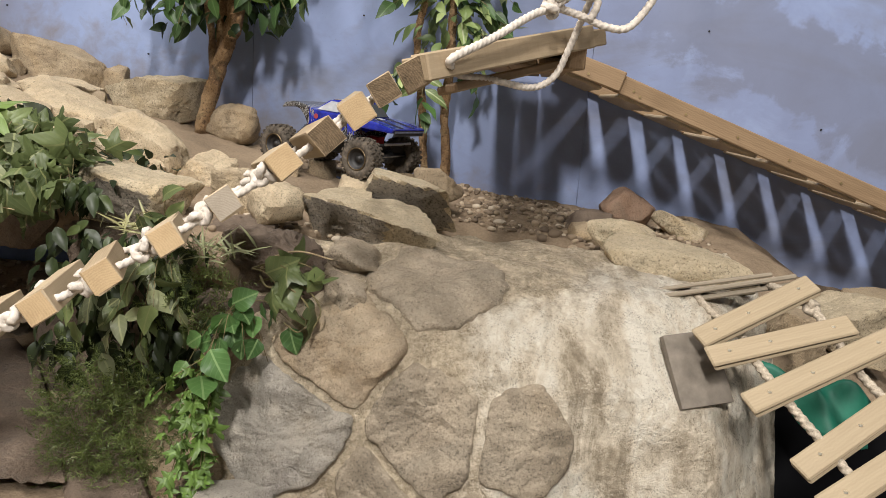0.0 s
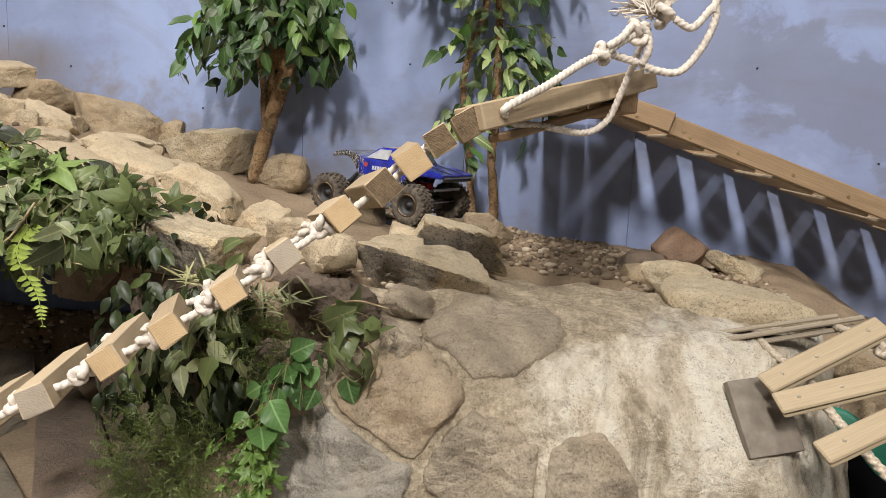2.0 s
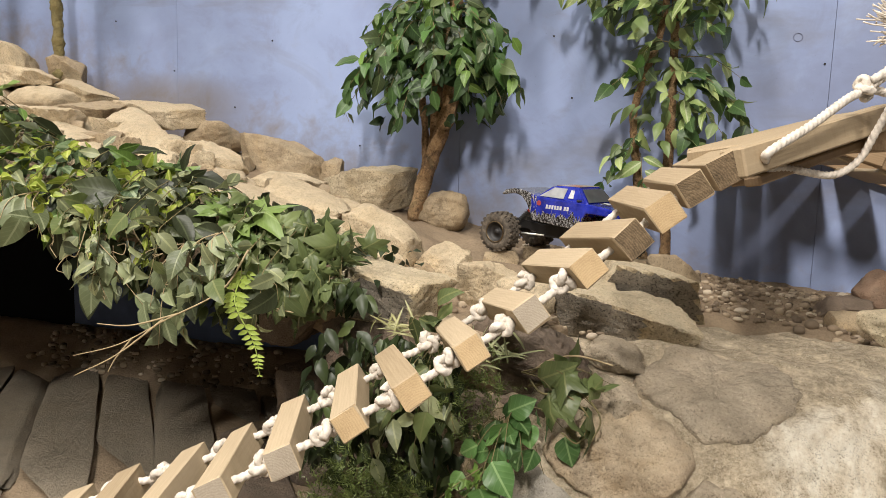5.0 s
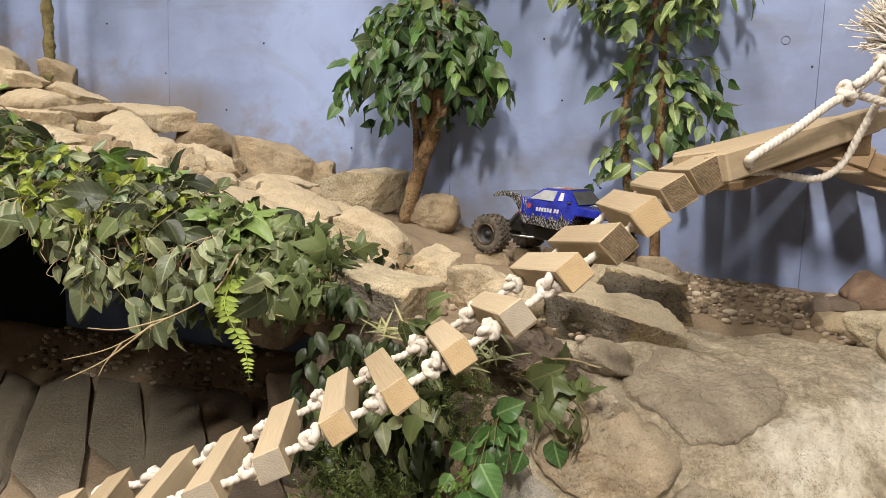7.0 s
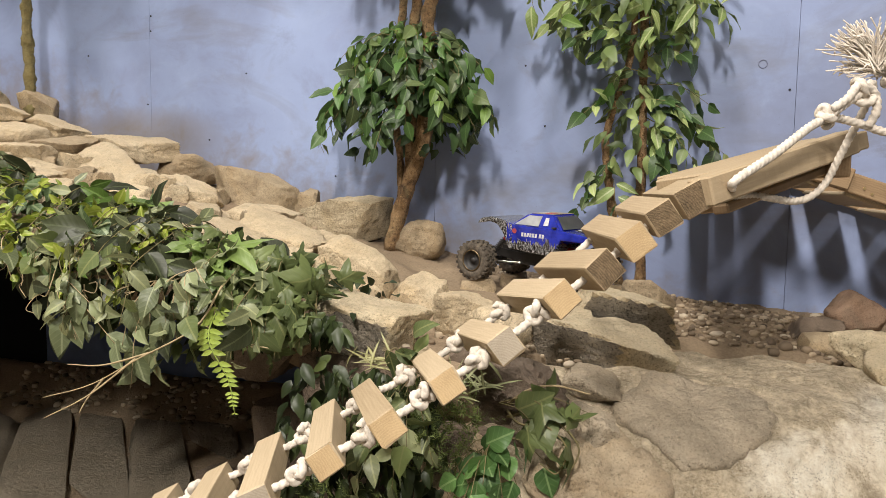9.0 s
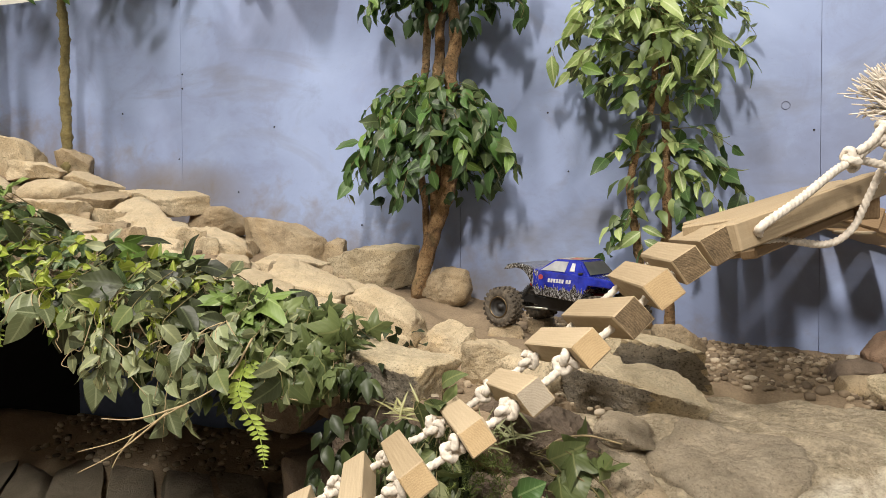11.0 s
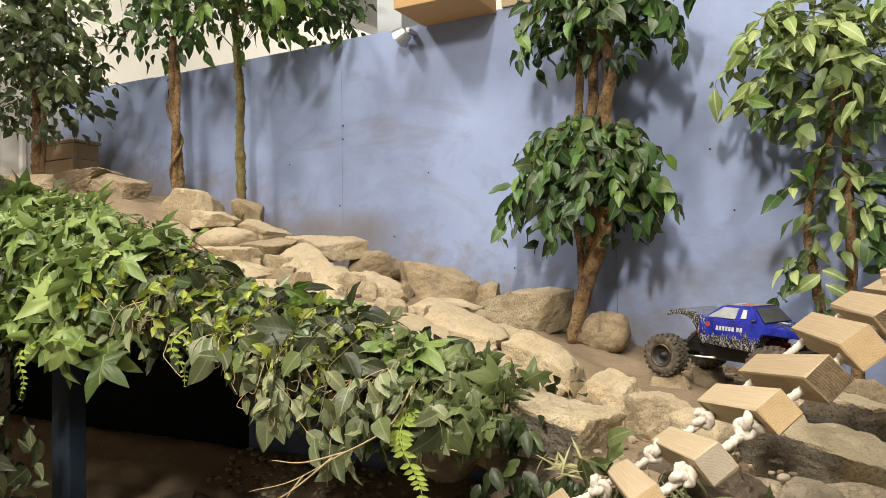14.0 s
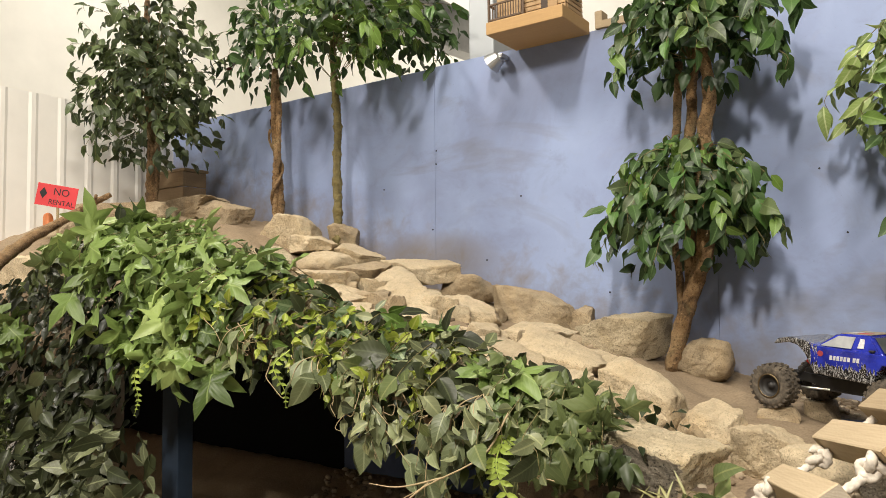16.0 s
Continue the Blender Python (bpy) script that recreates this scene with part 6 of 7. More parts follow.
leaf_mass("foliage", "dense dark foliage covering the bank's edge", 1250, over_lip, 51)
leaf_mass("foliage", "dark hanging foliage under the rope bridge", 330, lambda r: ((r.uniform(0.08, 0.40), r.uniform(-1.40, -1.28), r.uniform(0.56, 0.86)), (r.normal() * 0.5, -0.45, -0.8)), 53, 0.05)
leaf_mass("foliage", "dense dark foliage below the light ivy", 640, lambda r: ((r.uniform(-2.25, -1.28), r.uniform(-1.46, -1.30), r.uniform(1.0, 1.30)), (r.normal() * 0.7, -0.5, -0.6)), 54, 0.05, F_SHADEM)
leaf_mass("foliage", "dense dusky foliage beside the tunnel", 1150, lambda r: ((r.uniform(-2.3, -1.42), r.uniform(-1.5, -1.3), r.uniform(0.38, 1.1)), (r.normal() * 0.7, -0.5, -0.6)), 52, 0.05, F_SHADEM)


# ---- fern, twigs and the plants round the rock face ----
def fern(base, tip, pairs, size, label):
    ob = thing("fern_frond", label, "fern", base)
    inv = Matrix.Translation(base).inverted()
    a, b = Vector(base), Vector(tip)
    path = smooth_path([a, a.lerp(b, 0.35) + Vector((-0.012, -0.035, 0.01)), a.lerp(b, 0.7) + Vector((0.004, -0.012, 0)), b], 24)
    v, f = sweep([inv @ Vector(p) for p in path], lambda q: 0.0016 * (1.2 - 0.8 * q), 5)
    piece("rachis", mesh_from("rachis", v, f, F_FERN), ob)
    pin = oval_leaf(F_FERN, 1.0, 0.42, 0.2, 0.3)
    for k in range(pairs):
        q = (k + 1) / pairs
        at = Vector(path[min(23, int(q * 23))])
        s = size * (0.5 + 1.0 * math.sin(math.pi * min(1, q * 0.85 + 0.12)) ** 0.8) * (1.15 - 0.65 * q)
        for sd in (-1, 1):
            m = leaf_pose(at, (sd * 0.95, -0.1, -0.25 + 0.1 * sd), (0, -1, 0.25))
            piece("leaflet", pin, ob, "", inv @ m @ Matrix.Diagonal((s, s, s, 1)))


fern((-0.035, -1.40, 0.965), (0.052, -1.497, 0.788), 19, 0.022, "yellow-green fern frond hanging below the leaves")
fern((-1.16, -1.42, 1.06), (-1.19, -1.47, 0.90), 11, 0.02, "small bright fern frond hanging over the tunnel")
fern((-0.62, -1.42, 1.10), (-0.60, -1.45, 0.97), 10, 0.018, "small yellow-green fern frond among the leaves")
for bx, bz, ends in ((-0.42, 1.0, ((-0.36, 0.92), (-0.28, 0.955), (-0.33, 0.885), (-0.23, 0.88))), (-0.55, 1.09, ((-0.51, 1.03), (-0.46, 1.0), (-0.57, 1.02))), (-0.10, 1.03, ((-0.06, 0.97), (-0.15, 0.95), (-0.02, 0.99))), (-0.80, 1.16, ((-0.85, 1.08), (-0.76, 1.07))),
                    (-0.19, 1.0, ((-0.20, 0.80), (-0.15, 0.83), (-0.23, 0.87), (-0.29, 0.93))), (-0.13, 1.01, ((-0.10, 0.90), (-0.17, 0.93)))):
    base = (bx, -1.38, bz)
    sprig = thing("leaf_sprig", "broad pale olive leaves on a thin hanging stem", "plant", base)
    rs = np.random.RandomState(int(1000 + 100 * bx))
    for ex, ez in ends:
        h, e = Vector(base), Vector((ex, -1.43 - 0.04 * rs.rand(), ez))
        leafy(sprig, Matrix.Translation(base).inverted(), smooth_path([h, h.lerp(e, 0.5) + Vector((0, -0.02, 0.02)), e], 10), L_BROAD, rs, 0.045, 0.45, 0.7, 0.6, TWIG, 0.0013, 0.4)
for k in range(18):
    rs = np.random.RandomState(700 + k)
    x = rs.uniform(-1.0, 0.05)
    z = float(np.interp(x, TOPX, TOPZ)) - rs.uniform(0.06, 0.12)
    root = thing("dry_twig", "thin pale bare stem hanging among the leaves", "twig", (x, -1.40, z))
    q, pts = np.zeros(3), [np.zeros(3)]
    for j in range(5):
        q = q + np.array((rs.uniform(-0.025, 0.035), rs.uniform(-0.015, 0.004), rs.uniform(-0.03, 0.008)))
        pts.append(q)
    tube("twig", pts, lambda s: 0.0016 - 0.0009 * s, TWIG, root, 24, 5)
twigs = thing("dry_twig", "pale dry forked twig hanging out of the leaves", "twig", (-0.05, -1.46, 0.93))
TW = np.array((-0.05, -1.46, 0.93))
for pts in ([(-0.03, -1.40, 1.0), (-0.05, -1.46, 0.93), (-0.14, -1.5, 0.875), (-0.25, -1.5, 0.815), (-0.36, -1.5, 0.78)], [(-0.15, -1.5, 0.872), (-0.24, -1.52, 0.80), (-0.33, -1.53, 0.752)], [(-0.12, -1.49, 0.885), (-0.22, -1.5, 0.855), (-0.30, -1.5, 0.85)], [(-0.22, -1.5, 0.83), (-0.25, -1.51, 0.79), (-0.26, -1.52, 0.765)]):
    tube("twig", np.array(pts) - TW, lambda q: 0.0022 - 0.0014 * q, TWIG, twigs, 20, 6, rough=0.2)


def bush(kind, label, base, ends, meshes, seed, spacing=0.03, droop=0.5, stem=STEM, lift=0.03, start_at=0.3, cat="plant"):
    ob = thing(kind, label, cat, base)
    inv = Matrix.Translation(base).inverted()
    rr = np.random.RandomState(seed)
    for e in ends:
        h, t = Vector(base), Vector(e)
        leafy(ob, inv, smooth_path([h, h.lerp(t, 0.5) + Vector((0, -0.02, lift)), t], 10), meshes, rr, spacing, start_at, droop, 0.8, stem, 0.0011, 0.5, 0.6)
    return ob


bush("broadleaf_plant", "plant with broad veined leaves beside the rock face", (0.50, -1.36, 0.74), [(0.44, -1.42, 0.70), (0.50, -1.47, 0.70), (0.53, -1.44, 0.66), (0.56, -1.40, 0.64), (0.47, -1.46, 0.64), (0.42, -1.45, 0.63), (0.60, -1.36, 0.70), (0.48, -1.49, 0.67), (0.45, -1.48, 0.60)], L_ROUND, 61, 0.05, 0.8)
bush("trailing_ivy", "small bright ivy trailing down the rock face", (0.47, -1.42, 0.66), [(0.44, -1.46, 0.55), (0.42, -1.48, 0.45), (0.44, -1.48, 0.36), (0.38, -1.46, 0.50), (0.40, -1.5, 0.38), (0.47, -1.48, 0.40), (0.37, -1.48, 0.58), (0.46, -1.49, 0.30)], L_TINY, 62, 0.016, 0.5, lift=0.01, start_at=0.1)
bush("trailing_ivy", "green twining plant with thin bare stems", (0.50, -1.33, 0.80), [(0.62, -1.37, 0.79), (0.65, -1.36, 0.75), (0.60, -1.38, 0.74), (0.67, -1.35, 0.80)], L_HEART + L_IVY, 63, 0.035, 0.6, STEM, start_at=0.35)
for k, pts in enumerate(([(0, 0, 0), (0.05, -0.03, 0.02), (0.10, -0.045, 0.012), (0.135, -0.045, -0.03), (0.12, -0.05, -0.075)], [(0, 0, 0), (0.03, -0.04, -0.01), (0.075, -0.05, -0.005), (0.115, -0.055, -0.04), (0.10, -0.06, -0.085), (0.07, -0.06, -0.07)], [(0, 0, 0), (0.04, -0.02, 0.035), (0.09, -0.03, 0.05), (0.15, -0.03, 0.04)])):
    loop = thing("dry_twig", "thin looping brown stem beside the rock face", "twig", (0.515, -1.33, 0.775 + 0.012 * k))
    tube("twig", pts, lambda q: 0.0024 - 0.001 * q, TWIG if k == 2 else STEM, loop, 30, 6)
bush("leafy_shrub", "dusty green leaves hanging below the rope bridge", (0.33, -1.32, 0.84), [(0.22, -1.42, 0.74), (0.28, -1.45, 0.70), (0.33, -1.44, 0.66), (0.36, -1.45, 0.72), (0.18, -1.40, 0.68), (0.40, -1.42, 0.70), (0.25, -1.43, 0.62), (0.30, -1.40, 0.80), (0.14, -1.38, 0.72)], L_OLIVE + L_HEART, 64, 0.03, 0.9)
bush("leaf_sprig", "three large green leaves beside the bridge rope", (0.34, -1.36, 0.87), [(0.325, -1.41, 0.885), (0.37, -1.38, 0.925), (0.30, -1.40, 0.88)], ovals(F_IVY, 0.075, 0.036), 65, 0.05, -0.1)


bush("ivy_plant", "bright green lobed leaves among the darker ivy", (-0.14, -1.20, 1.02), [(-0.10, -1.28, 1.06), (-0.16, -1.30, 1.07), (-0.06, -1.30, 1.03), (-0.12, -1.32, 1.01)], L_IVYL[:3] + L_BRIGHT[:1], 67, 0.03, 0.3)
bush("ivy_plant", "bright green lobed leaves beside the tan rocks", (-0.47, -1.12, 1.10), [(-0.42, -1.18, 1.15), (-0.48, -1.22, 1.15), (-0.38, -1.2, 1.12), (-0.44, -1.22, 1.1)], L_IVYL[:3] + L_BRIGHT[:2], 68, 0.03, 0.3)


def grass_tuft(base, n, length, seed, label, mat=F_OLIVE):
    ob = thing("grass_tuft", label, "grass", base)
    rr = np.random.RandomState(seed)
    blade = [oval_leaf(mat, length * s, 0.006, 0.2, d) for s, d in ((1, 0.5), (0.8, 0.9), (1.1, 0.3))]
    for k in range(n):
        tip = (rr.normal() * 0.8, rr.normal() * 0.6 - 0.2, 0.25 + 0.6 * rr.rand())
        piece("blade", blade[k % 3], ob, "", leaf_pose(Vector(rr.normal(size=3) * (0.03, 0.02, 0.006)), tip, (0, -0.6, 0.8)))


F_STRAW = leaf_material("straw_grass", (0.20, 0.18, 0.07), (0.30, 0.28, 0.12), (0.40, 0.40, 0.18), (0.4, 0.4, 0.2))
grass_tuft((0.27, -1.34, 0.855), 24, 0.06, 71, "dry straw-coloured grass tuft under the bridge", F_STRAW)
grass_tuft((0.45, -1.36, 0.83), 30, 0.07, 73, "green grass tuft under the dark rock", F_OLIVE)


def fir_bush(label, centre, radii, shoots, seed):
    """Soft needle foliage: feathery shoots of fine needles in one mesh."""
    rr = np.random.RandomState(seed)
    verts, faces = [], []
    for k in range(shoots):
        d = rr.normal(size=3)
        d /= np.linalg.norm(d)
        p = np.array(centre) + d * np.array(radii) * rr.uniform(0.2, 1) ** 0.5
        ax = np.array((rr.normal() * 0.5 - 0.2, -0.5 + rr.normal() * 0.3, 0.45 + rr.normal() * 0.4))
        ax /= np.linalg.norm(ax)
        ln = rr.uniform(0.035, 0.07)
        for j in range(16):
            q = p + ax * ln * j / 16
            s = np.cross(ax, rr.normal(size=3))
            s /= np.linalg.norm(s)
            t = (s * 0.8 + ax * 0.7) * 0.014 * (1.1 - j / 20)
            w = np.cross(t, rr.normal(size=3))
            w = w / np.linalg.norm(w) * 0.0009
            o = len(verts)
            verts.extend([q - w, q + w, q + t + w * 0.4, q + t - w * 0.4])
            faces.append((o, o + 1, o + 2, o + 3))
    ob = piece("fir_foliage", mesh_from("fir_foliage", verts, faces, F_FIR))
    return tagged(ob, label, "foliage", "", "stuff")


fir_bush("feathery yellow-green fir foliage at the foot of the rock face", (0.25, -1.42, 0.47), (0.15, 0.06, 0.18), 620, 81)
fir_bush("feathery green fir foliage under the rope bridge", (0.40, -1.36, 0.74), (0.10, 0.05, 0.10), 150, 82)
fir_bush("feathery yellow-green fir foliage at the tunnel's far side", (-1.88, -1.58, 0.72), (0.2, 0.08, 0.26), 420, 83)
bush("ivy_plant", "bright variegated ivy beside the beige rock", (-1.98, -1.42, 1.10), [(-1.92, -1.52, 1.10), (-1.98, -1.55, 1.06), (-1.86, -1.52, 1.13), (-2.05, -1.52, 1.12), (-1.95, -1.55, 1.0)], L_IVYL, 66, 0.035, 0.3)


# ---- radio-controlled rock crawler ----
def flame_paint():
    """Candy blue lacquer with black and silver flames licking up from the sills and over the tail."""
    m, nt, b, pos, obj = start("blue_lacquer", 0.2, 0.2, 0.6)
    n = tex_noise(nt, obj, 30, 4, 0.6)
    c = ramp_mix(nt, n, [(0.35, (0.010, 0.018, 0.24)), (0.7, (0.025, 0.045, 0.50))])
    xyz = nt.nodes.new("ShaderNodeSeparateXYZ")
    nt.links.new(obj, xyz.inputs[0])
    mp = nt.nodes.new("ShaderNodeMapping")
    mp.inputs["Scale"].default_value = (1.0, 0.25, 0.22)
    nt.links.new(obj, mp.inputs["Vector"])
    lick = tex_noise(nt, mp.outputs[0], 95, 3, 0.55, 1.2)
    low = math_node(nt, "ADD", math_node(nt, "MULTIPLY", xyz.outputs[2], -22.0), math_node(nt, "MULTIPLY", lick, 1.6))
    tail = math_node(nt, "ADD", math_node(nt, "MULTIPLY", xyz.outputs[0], -14.0), math_node(nt, "MULTIPLY", lick, 1.3))
    edge = math_node(nt, "MAXIMUM", math_node(nt, "ADD", low, 1.05), math_node(nt, "ADD", tail, -1.2))
    c = mix(nt, ramp_mix(nt, edge, [(0.26, (0, 0, 0)), (0.30, (1, 1, 1))]), c, (0.012, 0.012, 0.014))
    wisp = tex_noise(nt, mp.outputs[0], 150, 2, 0.5, 2.0)
    band = ramp_mix(nt, wisp, [(0.46, (0, 0, 0)), (0.485, (1, 1, 1)), (0.515, (1, 1, 1)), (0.54, (0, 0, 0))])
    c = mix(nt, math_node(nt, "MULTIPLY", band, ramp_mix(nt, edge, [(0.24, (0, 0, 0)), (0.27, (1, 1, 1))])), c, (0.50, 0.49, 0.48))
    d = tex_noise(nt, obj, 90, 6, 0.75)
    c = mix(nt, math_node(nt, "MULTIPLY", ramp_mix(nt, d, [(0.55, (0, 0, 0)), (0.75, (1, 1, 1))]), 0.4), c, (0.25, 0.2, 0.16))
    nt.links.new(c, b.inputs["Base Color"])
    b.inputs["Coat Weight"].default_value = 0.5
    return m


def tyre_material():
    m, nt, b, pos, obj = start("dusty_rubber", 0.9, 0, 0.2)
    n = tex_noise(nt, obj, 70, 6, 0.7)
    nt.links.new(ramp_mix(nt, n, [(0.35, (0.05, 0.043, 0.036)), (0.55, (0.12, 0.10, 0.078)), (0.75, (0.24, 0.195, 0.145))]), b.inputs["Base Color"])
    bump(nt, b, n, 0.4, 0.002)
    return m


LACQUER, RUBBER = flame_paint(), tyre_material()
CHASSIS = plain("black_nylon", (0.022, 0.02, 0.019), 0.55, 0, 0.3, 50)
STEEL = plain("bare_steel", (0.55, 0.53, 0.50), 0.3, 0.95, 0.15, 60)
SILVER = plain("silver_decal", (0.16, 0.17, 0.22), 0.35, 0.3, 0.4, 130)
GLASSY = plain("smoked_window", (0.07, 0.075, 0.08), 0.12, 0, 0.15, 25)
REDPART = plain("red_anodised", (0.45, 0.02, 0.02), 0.3, 0.6, 0.1, 40)
BRONZE = plain("bronze_ring", (0.20, 0.15, 0.09), 0.35, 0.9, 0.2, 60)
WINDOW = plain("silvered_window", (0.38, 0.39, 0.40), 0.15, 0.2, 0.2, 25)
DUSTY = plain("dusty_roof_decal", (0.26, 0.22, 0.165), 0.6, 0, 0.3, 60)
WHITEDECAL = plain("white_decal", (0.52, 0.52, 0.54), 0.4, 0, 0.35, 110)


def lathe(name, profile, mat, n=36):
    """Profile of (radius, along y), turned round the y axis."""
    verts, faces = [], []
    for k in range(n):
        a = 2 * math.pi * k / n
        verts.extend((r * math.cos(a), y, r * math.sin(a)) for r, y in profile)
    m = len(profile)
    for k in range(n):
        j = (k + 1) % n
        for i in range(m - 1):
            faces.append((k * m + i, k * m + i + 1, j * m + i + 1, j * m + i))
    return mesh_from(name, verts, faces, mat)


def tyre_mesh():
    prof = [(0.031, -0.024), (0.036, -0.027), (0.045, -0.0285), (0.052, -0.027), (0.0555, -0.022), (0.0562, -0.01), (0.0564, 0), (0.0562, 0.01), (0.0555, 0.022), (0.052, 0.027), (0.045, 0.0285), (0.036, 0.027), (0.031, 0.024), (0.031, -0.024)]
    return lathe("tyre", prof, RUBBER, 48)


def tread_mesh():
    verts, faces = [], []
    for y, wy, sk, off in ((-0.019, 0.0085, 0.5, 0.0), (-0.0065, 0.0052, -0.4, 0.5), (0.0065, 0.0052, 0.4, 0.0), (0.019, 0.0085, -0.5, 0.5)):
        for k in range(22):
            a = 2 * math.pi * (k + off) / 22
            o = len(verts)
            r0 = 0.053 if abs(y) > 0.01 else 0.055
            for r, s in ((r0, 1.0), (0.0605 if abs(y) < 0.01 else 0.0595, 0.82)):
                for dy, da in ((-1, -1), (1, -1), (1, 1), (-1, 1)):
                    aa = a + (da * 0.0048 * s + sk * dy * 0.003) / 0.06
                    verts.append((r * math.cos(aa), y + dy * wy * s, r * math.sin(aa)))
            for f in ((4, 5, 6, 7), (0, 1, 5, 4), (1, 2, 6, 5), (2, 3, 7, 6), (3, 0, 4, 7)):
                faces.append(tuple(i + o for i in f))
    return mesh_from("tread", verts, faces, RUBBER, False)


def extruded(outline, half, bevel, taper=1.0):
    """A side outline (x, z) drawn out to both sides."""
    bm = bmesh.new()
    a = [bm.verts.new((x, -half, z)) for x, z in outline]
    b = [bm.verts.new((x, half, z)) for x, z in outline]
    bm.faces.new(a)
    bm.faces.new(b[::-1])
    n = len(a)
    for i in range(n):
        bm.faces.new((a[(i + 1) % n], a[i], b[i], b[(i + 1) % n]))
    bmesh.ops.recalc_face_normals(bm, faces=bm.faces[:])
    if bevel:
        bmesh.ops.bevel(bm, geom=bm.edges[:], offset=bevel, segments=2, affect="EDGES", profile=0.6)
    return bm


def crawler(m):
    car = thing("toy_truck", "blue radio-controlled rock crawler truck with big dusty tyres", "toy truck", m=m)
    body = part("body", extruded([(-0.055, 0.044), (0.095, 0.034), (0.118, 0.084), (0.235, 0.080), (0.242, 0.092), (0.17, 0.106), (0.10, 0.112), (-0.046, 0.117), (-0.085, 0.129), (-0.125, 0.134), (-0.158, 0.127), (-0.174, 0.110), (-0.160, 0.112), (-0.128, 0.119), (-0.100, 0.112), (-0.080, 0.092), (-0.066, 0.066)], 0.086, 0.005), LACQUER, car, "blue lacquered body shell with silver flames", smooth=False)
    # cab
    bm = bmesh.new()
    lo = [bm.verts.new(c) for c in ((-0.052, -0.080, 0.110), (0.112, -0.082, 0.106), (0.112, 0.082, 0.106), (-0.052, 0.080, 0.110))]
    hi = [bm.verts.new(c) for c in ((-0.002, -0.062, 0.160), (0.078, -0.064, 0.162), (0.078, 0.064, 0.162), (-0.002, 0.062, 0.160))]
    bm.faces.new(lo[::-1])
    bm.faces.new(hi)
    for i in range(4):
        bm.faces.new((lo[i], lo[(i + 1) % 4], hi[(i + 1) % 4], hi[i]))
    bmesh.ops.recalc_face_normals(bm, faces=bm.faces[:])
    bmesh.ops.bevel(bm, geom=bm.edges[:], offset=0.006, segments=3, affect="EDGES")
    cab = part("cab", bm, LACQUER, car, "", m=Matrix.Translation((0.03, 0, 0.110)) @ Matrix.Diagonal((1.10, 1.0, 0.82, 1)) @ Matrix.Translation((-0.03, 0, -0.110)), smooth=False)
    part("roof_decal", box_bm(0.070, 0.112, 0.002, 0.0008), DUSTY, cab, "dusty tan roof", pose(0.038, 0, 0.1622, 0, -1.4))
    part("roof_mark", box_bm(0.022, 0.03, 0.001, 0), plain("red_decal", (0.45, 0.06, 0.05), 0.45), cab, "red roof decal", pose(0.05, -0.03, 0.1639, 0, -1.4))
    part("roof_mark", box_bm(0.012, 0.05, 0.001, 0), WHITEDECAL, cab, "white roof decal", pose(0.022, -0.02, 0.1634, 0, -1.4))

    def pane(name, pts, label, mat=GLASSY):
        pts = [Vector(p) for p in pts]
        nrm = (pts[1] - pts[0]).cross(pts[2] - pts[0]).normalized()
        if nrm.dot(pts[0] - Vector((0, 0, 0.12))) < 0:
            nrm.negate()
        c = sum(pts, Vector()) / len(pts)
        v = [p + nrm * 0.0005 for p in pts] + [c + (p - c) * 0.96 + nrm * 0.0018 for p in pts]
        n = len(pts)
        f = [tuple(range(n, 2 * n))] + [(i, (i + 1) % n, n + (i + 1) % n, n + i) for i in range(n)]
        piece(name, mesh_from(name, v, f, mat, False), cab, label)

    pane("windscreen", [(0.110, -0.070, 0.113), (0.110, 0.070, 0.113), (0.082, 0.057, 0.156), (0.082, -0.057, 0.156)], "dark smoked windscreen")
    pane("rear_window", [(-0.047, -0.066, 0.118), (-0.047, 0.066, 0.118), (-0.008, 0.054, 0.156), (-0.008, -0.054, 0.156)], "grey rear window", WINDOW)
    for s in (-1, 1):
        pane("side_window", [(-0.036, s * 0.0780, 0.119), (0.040, s * 0.0795, 0.118), (0.044, s * 0.0665, 0.154), (0.004, s * 0.0655, 0.154)], "greyish side window", WINDOW)
        pane("pillar_mark", [(0.053, s * 0.0775, 0.122), (0.068, s * 0.0775, 0.122), (0.066, s * 0.0680, 0.150), (0.056, s * 0.0680, 0.150)], "white round mark on the pillar", WHITEDECAL)
        for k in range(8):
            x = -0.012 + 0.0092 * k + (0.005 if k > 5 else 0)
            part("lettering_bar", extruded([(x, 0.0845), (x + 0.0066, 0.0843), (x + 0.0082, 0.0955), (x + 0.0016, 0.0957)], 0.0006, 0), WHITEDECAL, body, "white lettering bar", Matrix.Translation((0, s * 0.0862, 0)))
        part("round_decal", cyl_bm(0.0075, 0.0075, 0.001, Matrix.Rotation(radians(90), 4, "X"), 20), plain("red_decal", (0.30, 0.045, 0.05), 0.45), body, "red round decal", Matrix.Translation((-0.036, s * 0.0865, 0.098)))
        part("mirror_stub", box_bm(0.012, 0.01, 0.006, 0.002), CHASSIS, cab, "", Matrix.Translation((0.088, s * 0.082, 0.118)))
    part("grille", box_bm(0.006, 0.15, 0.016, 0.002), CHASSIS, body, "black grille", Matrix.Translation((0.238, 0, 0.080)))
    part("grille_bar", box_bm(0.003, 0.15, 0.004, 0.001), SILVER, body, "bright bar", Matrix.Translation((0.2425, 0, 0.083)))
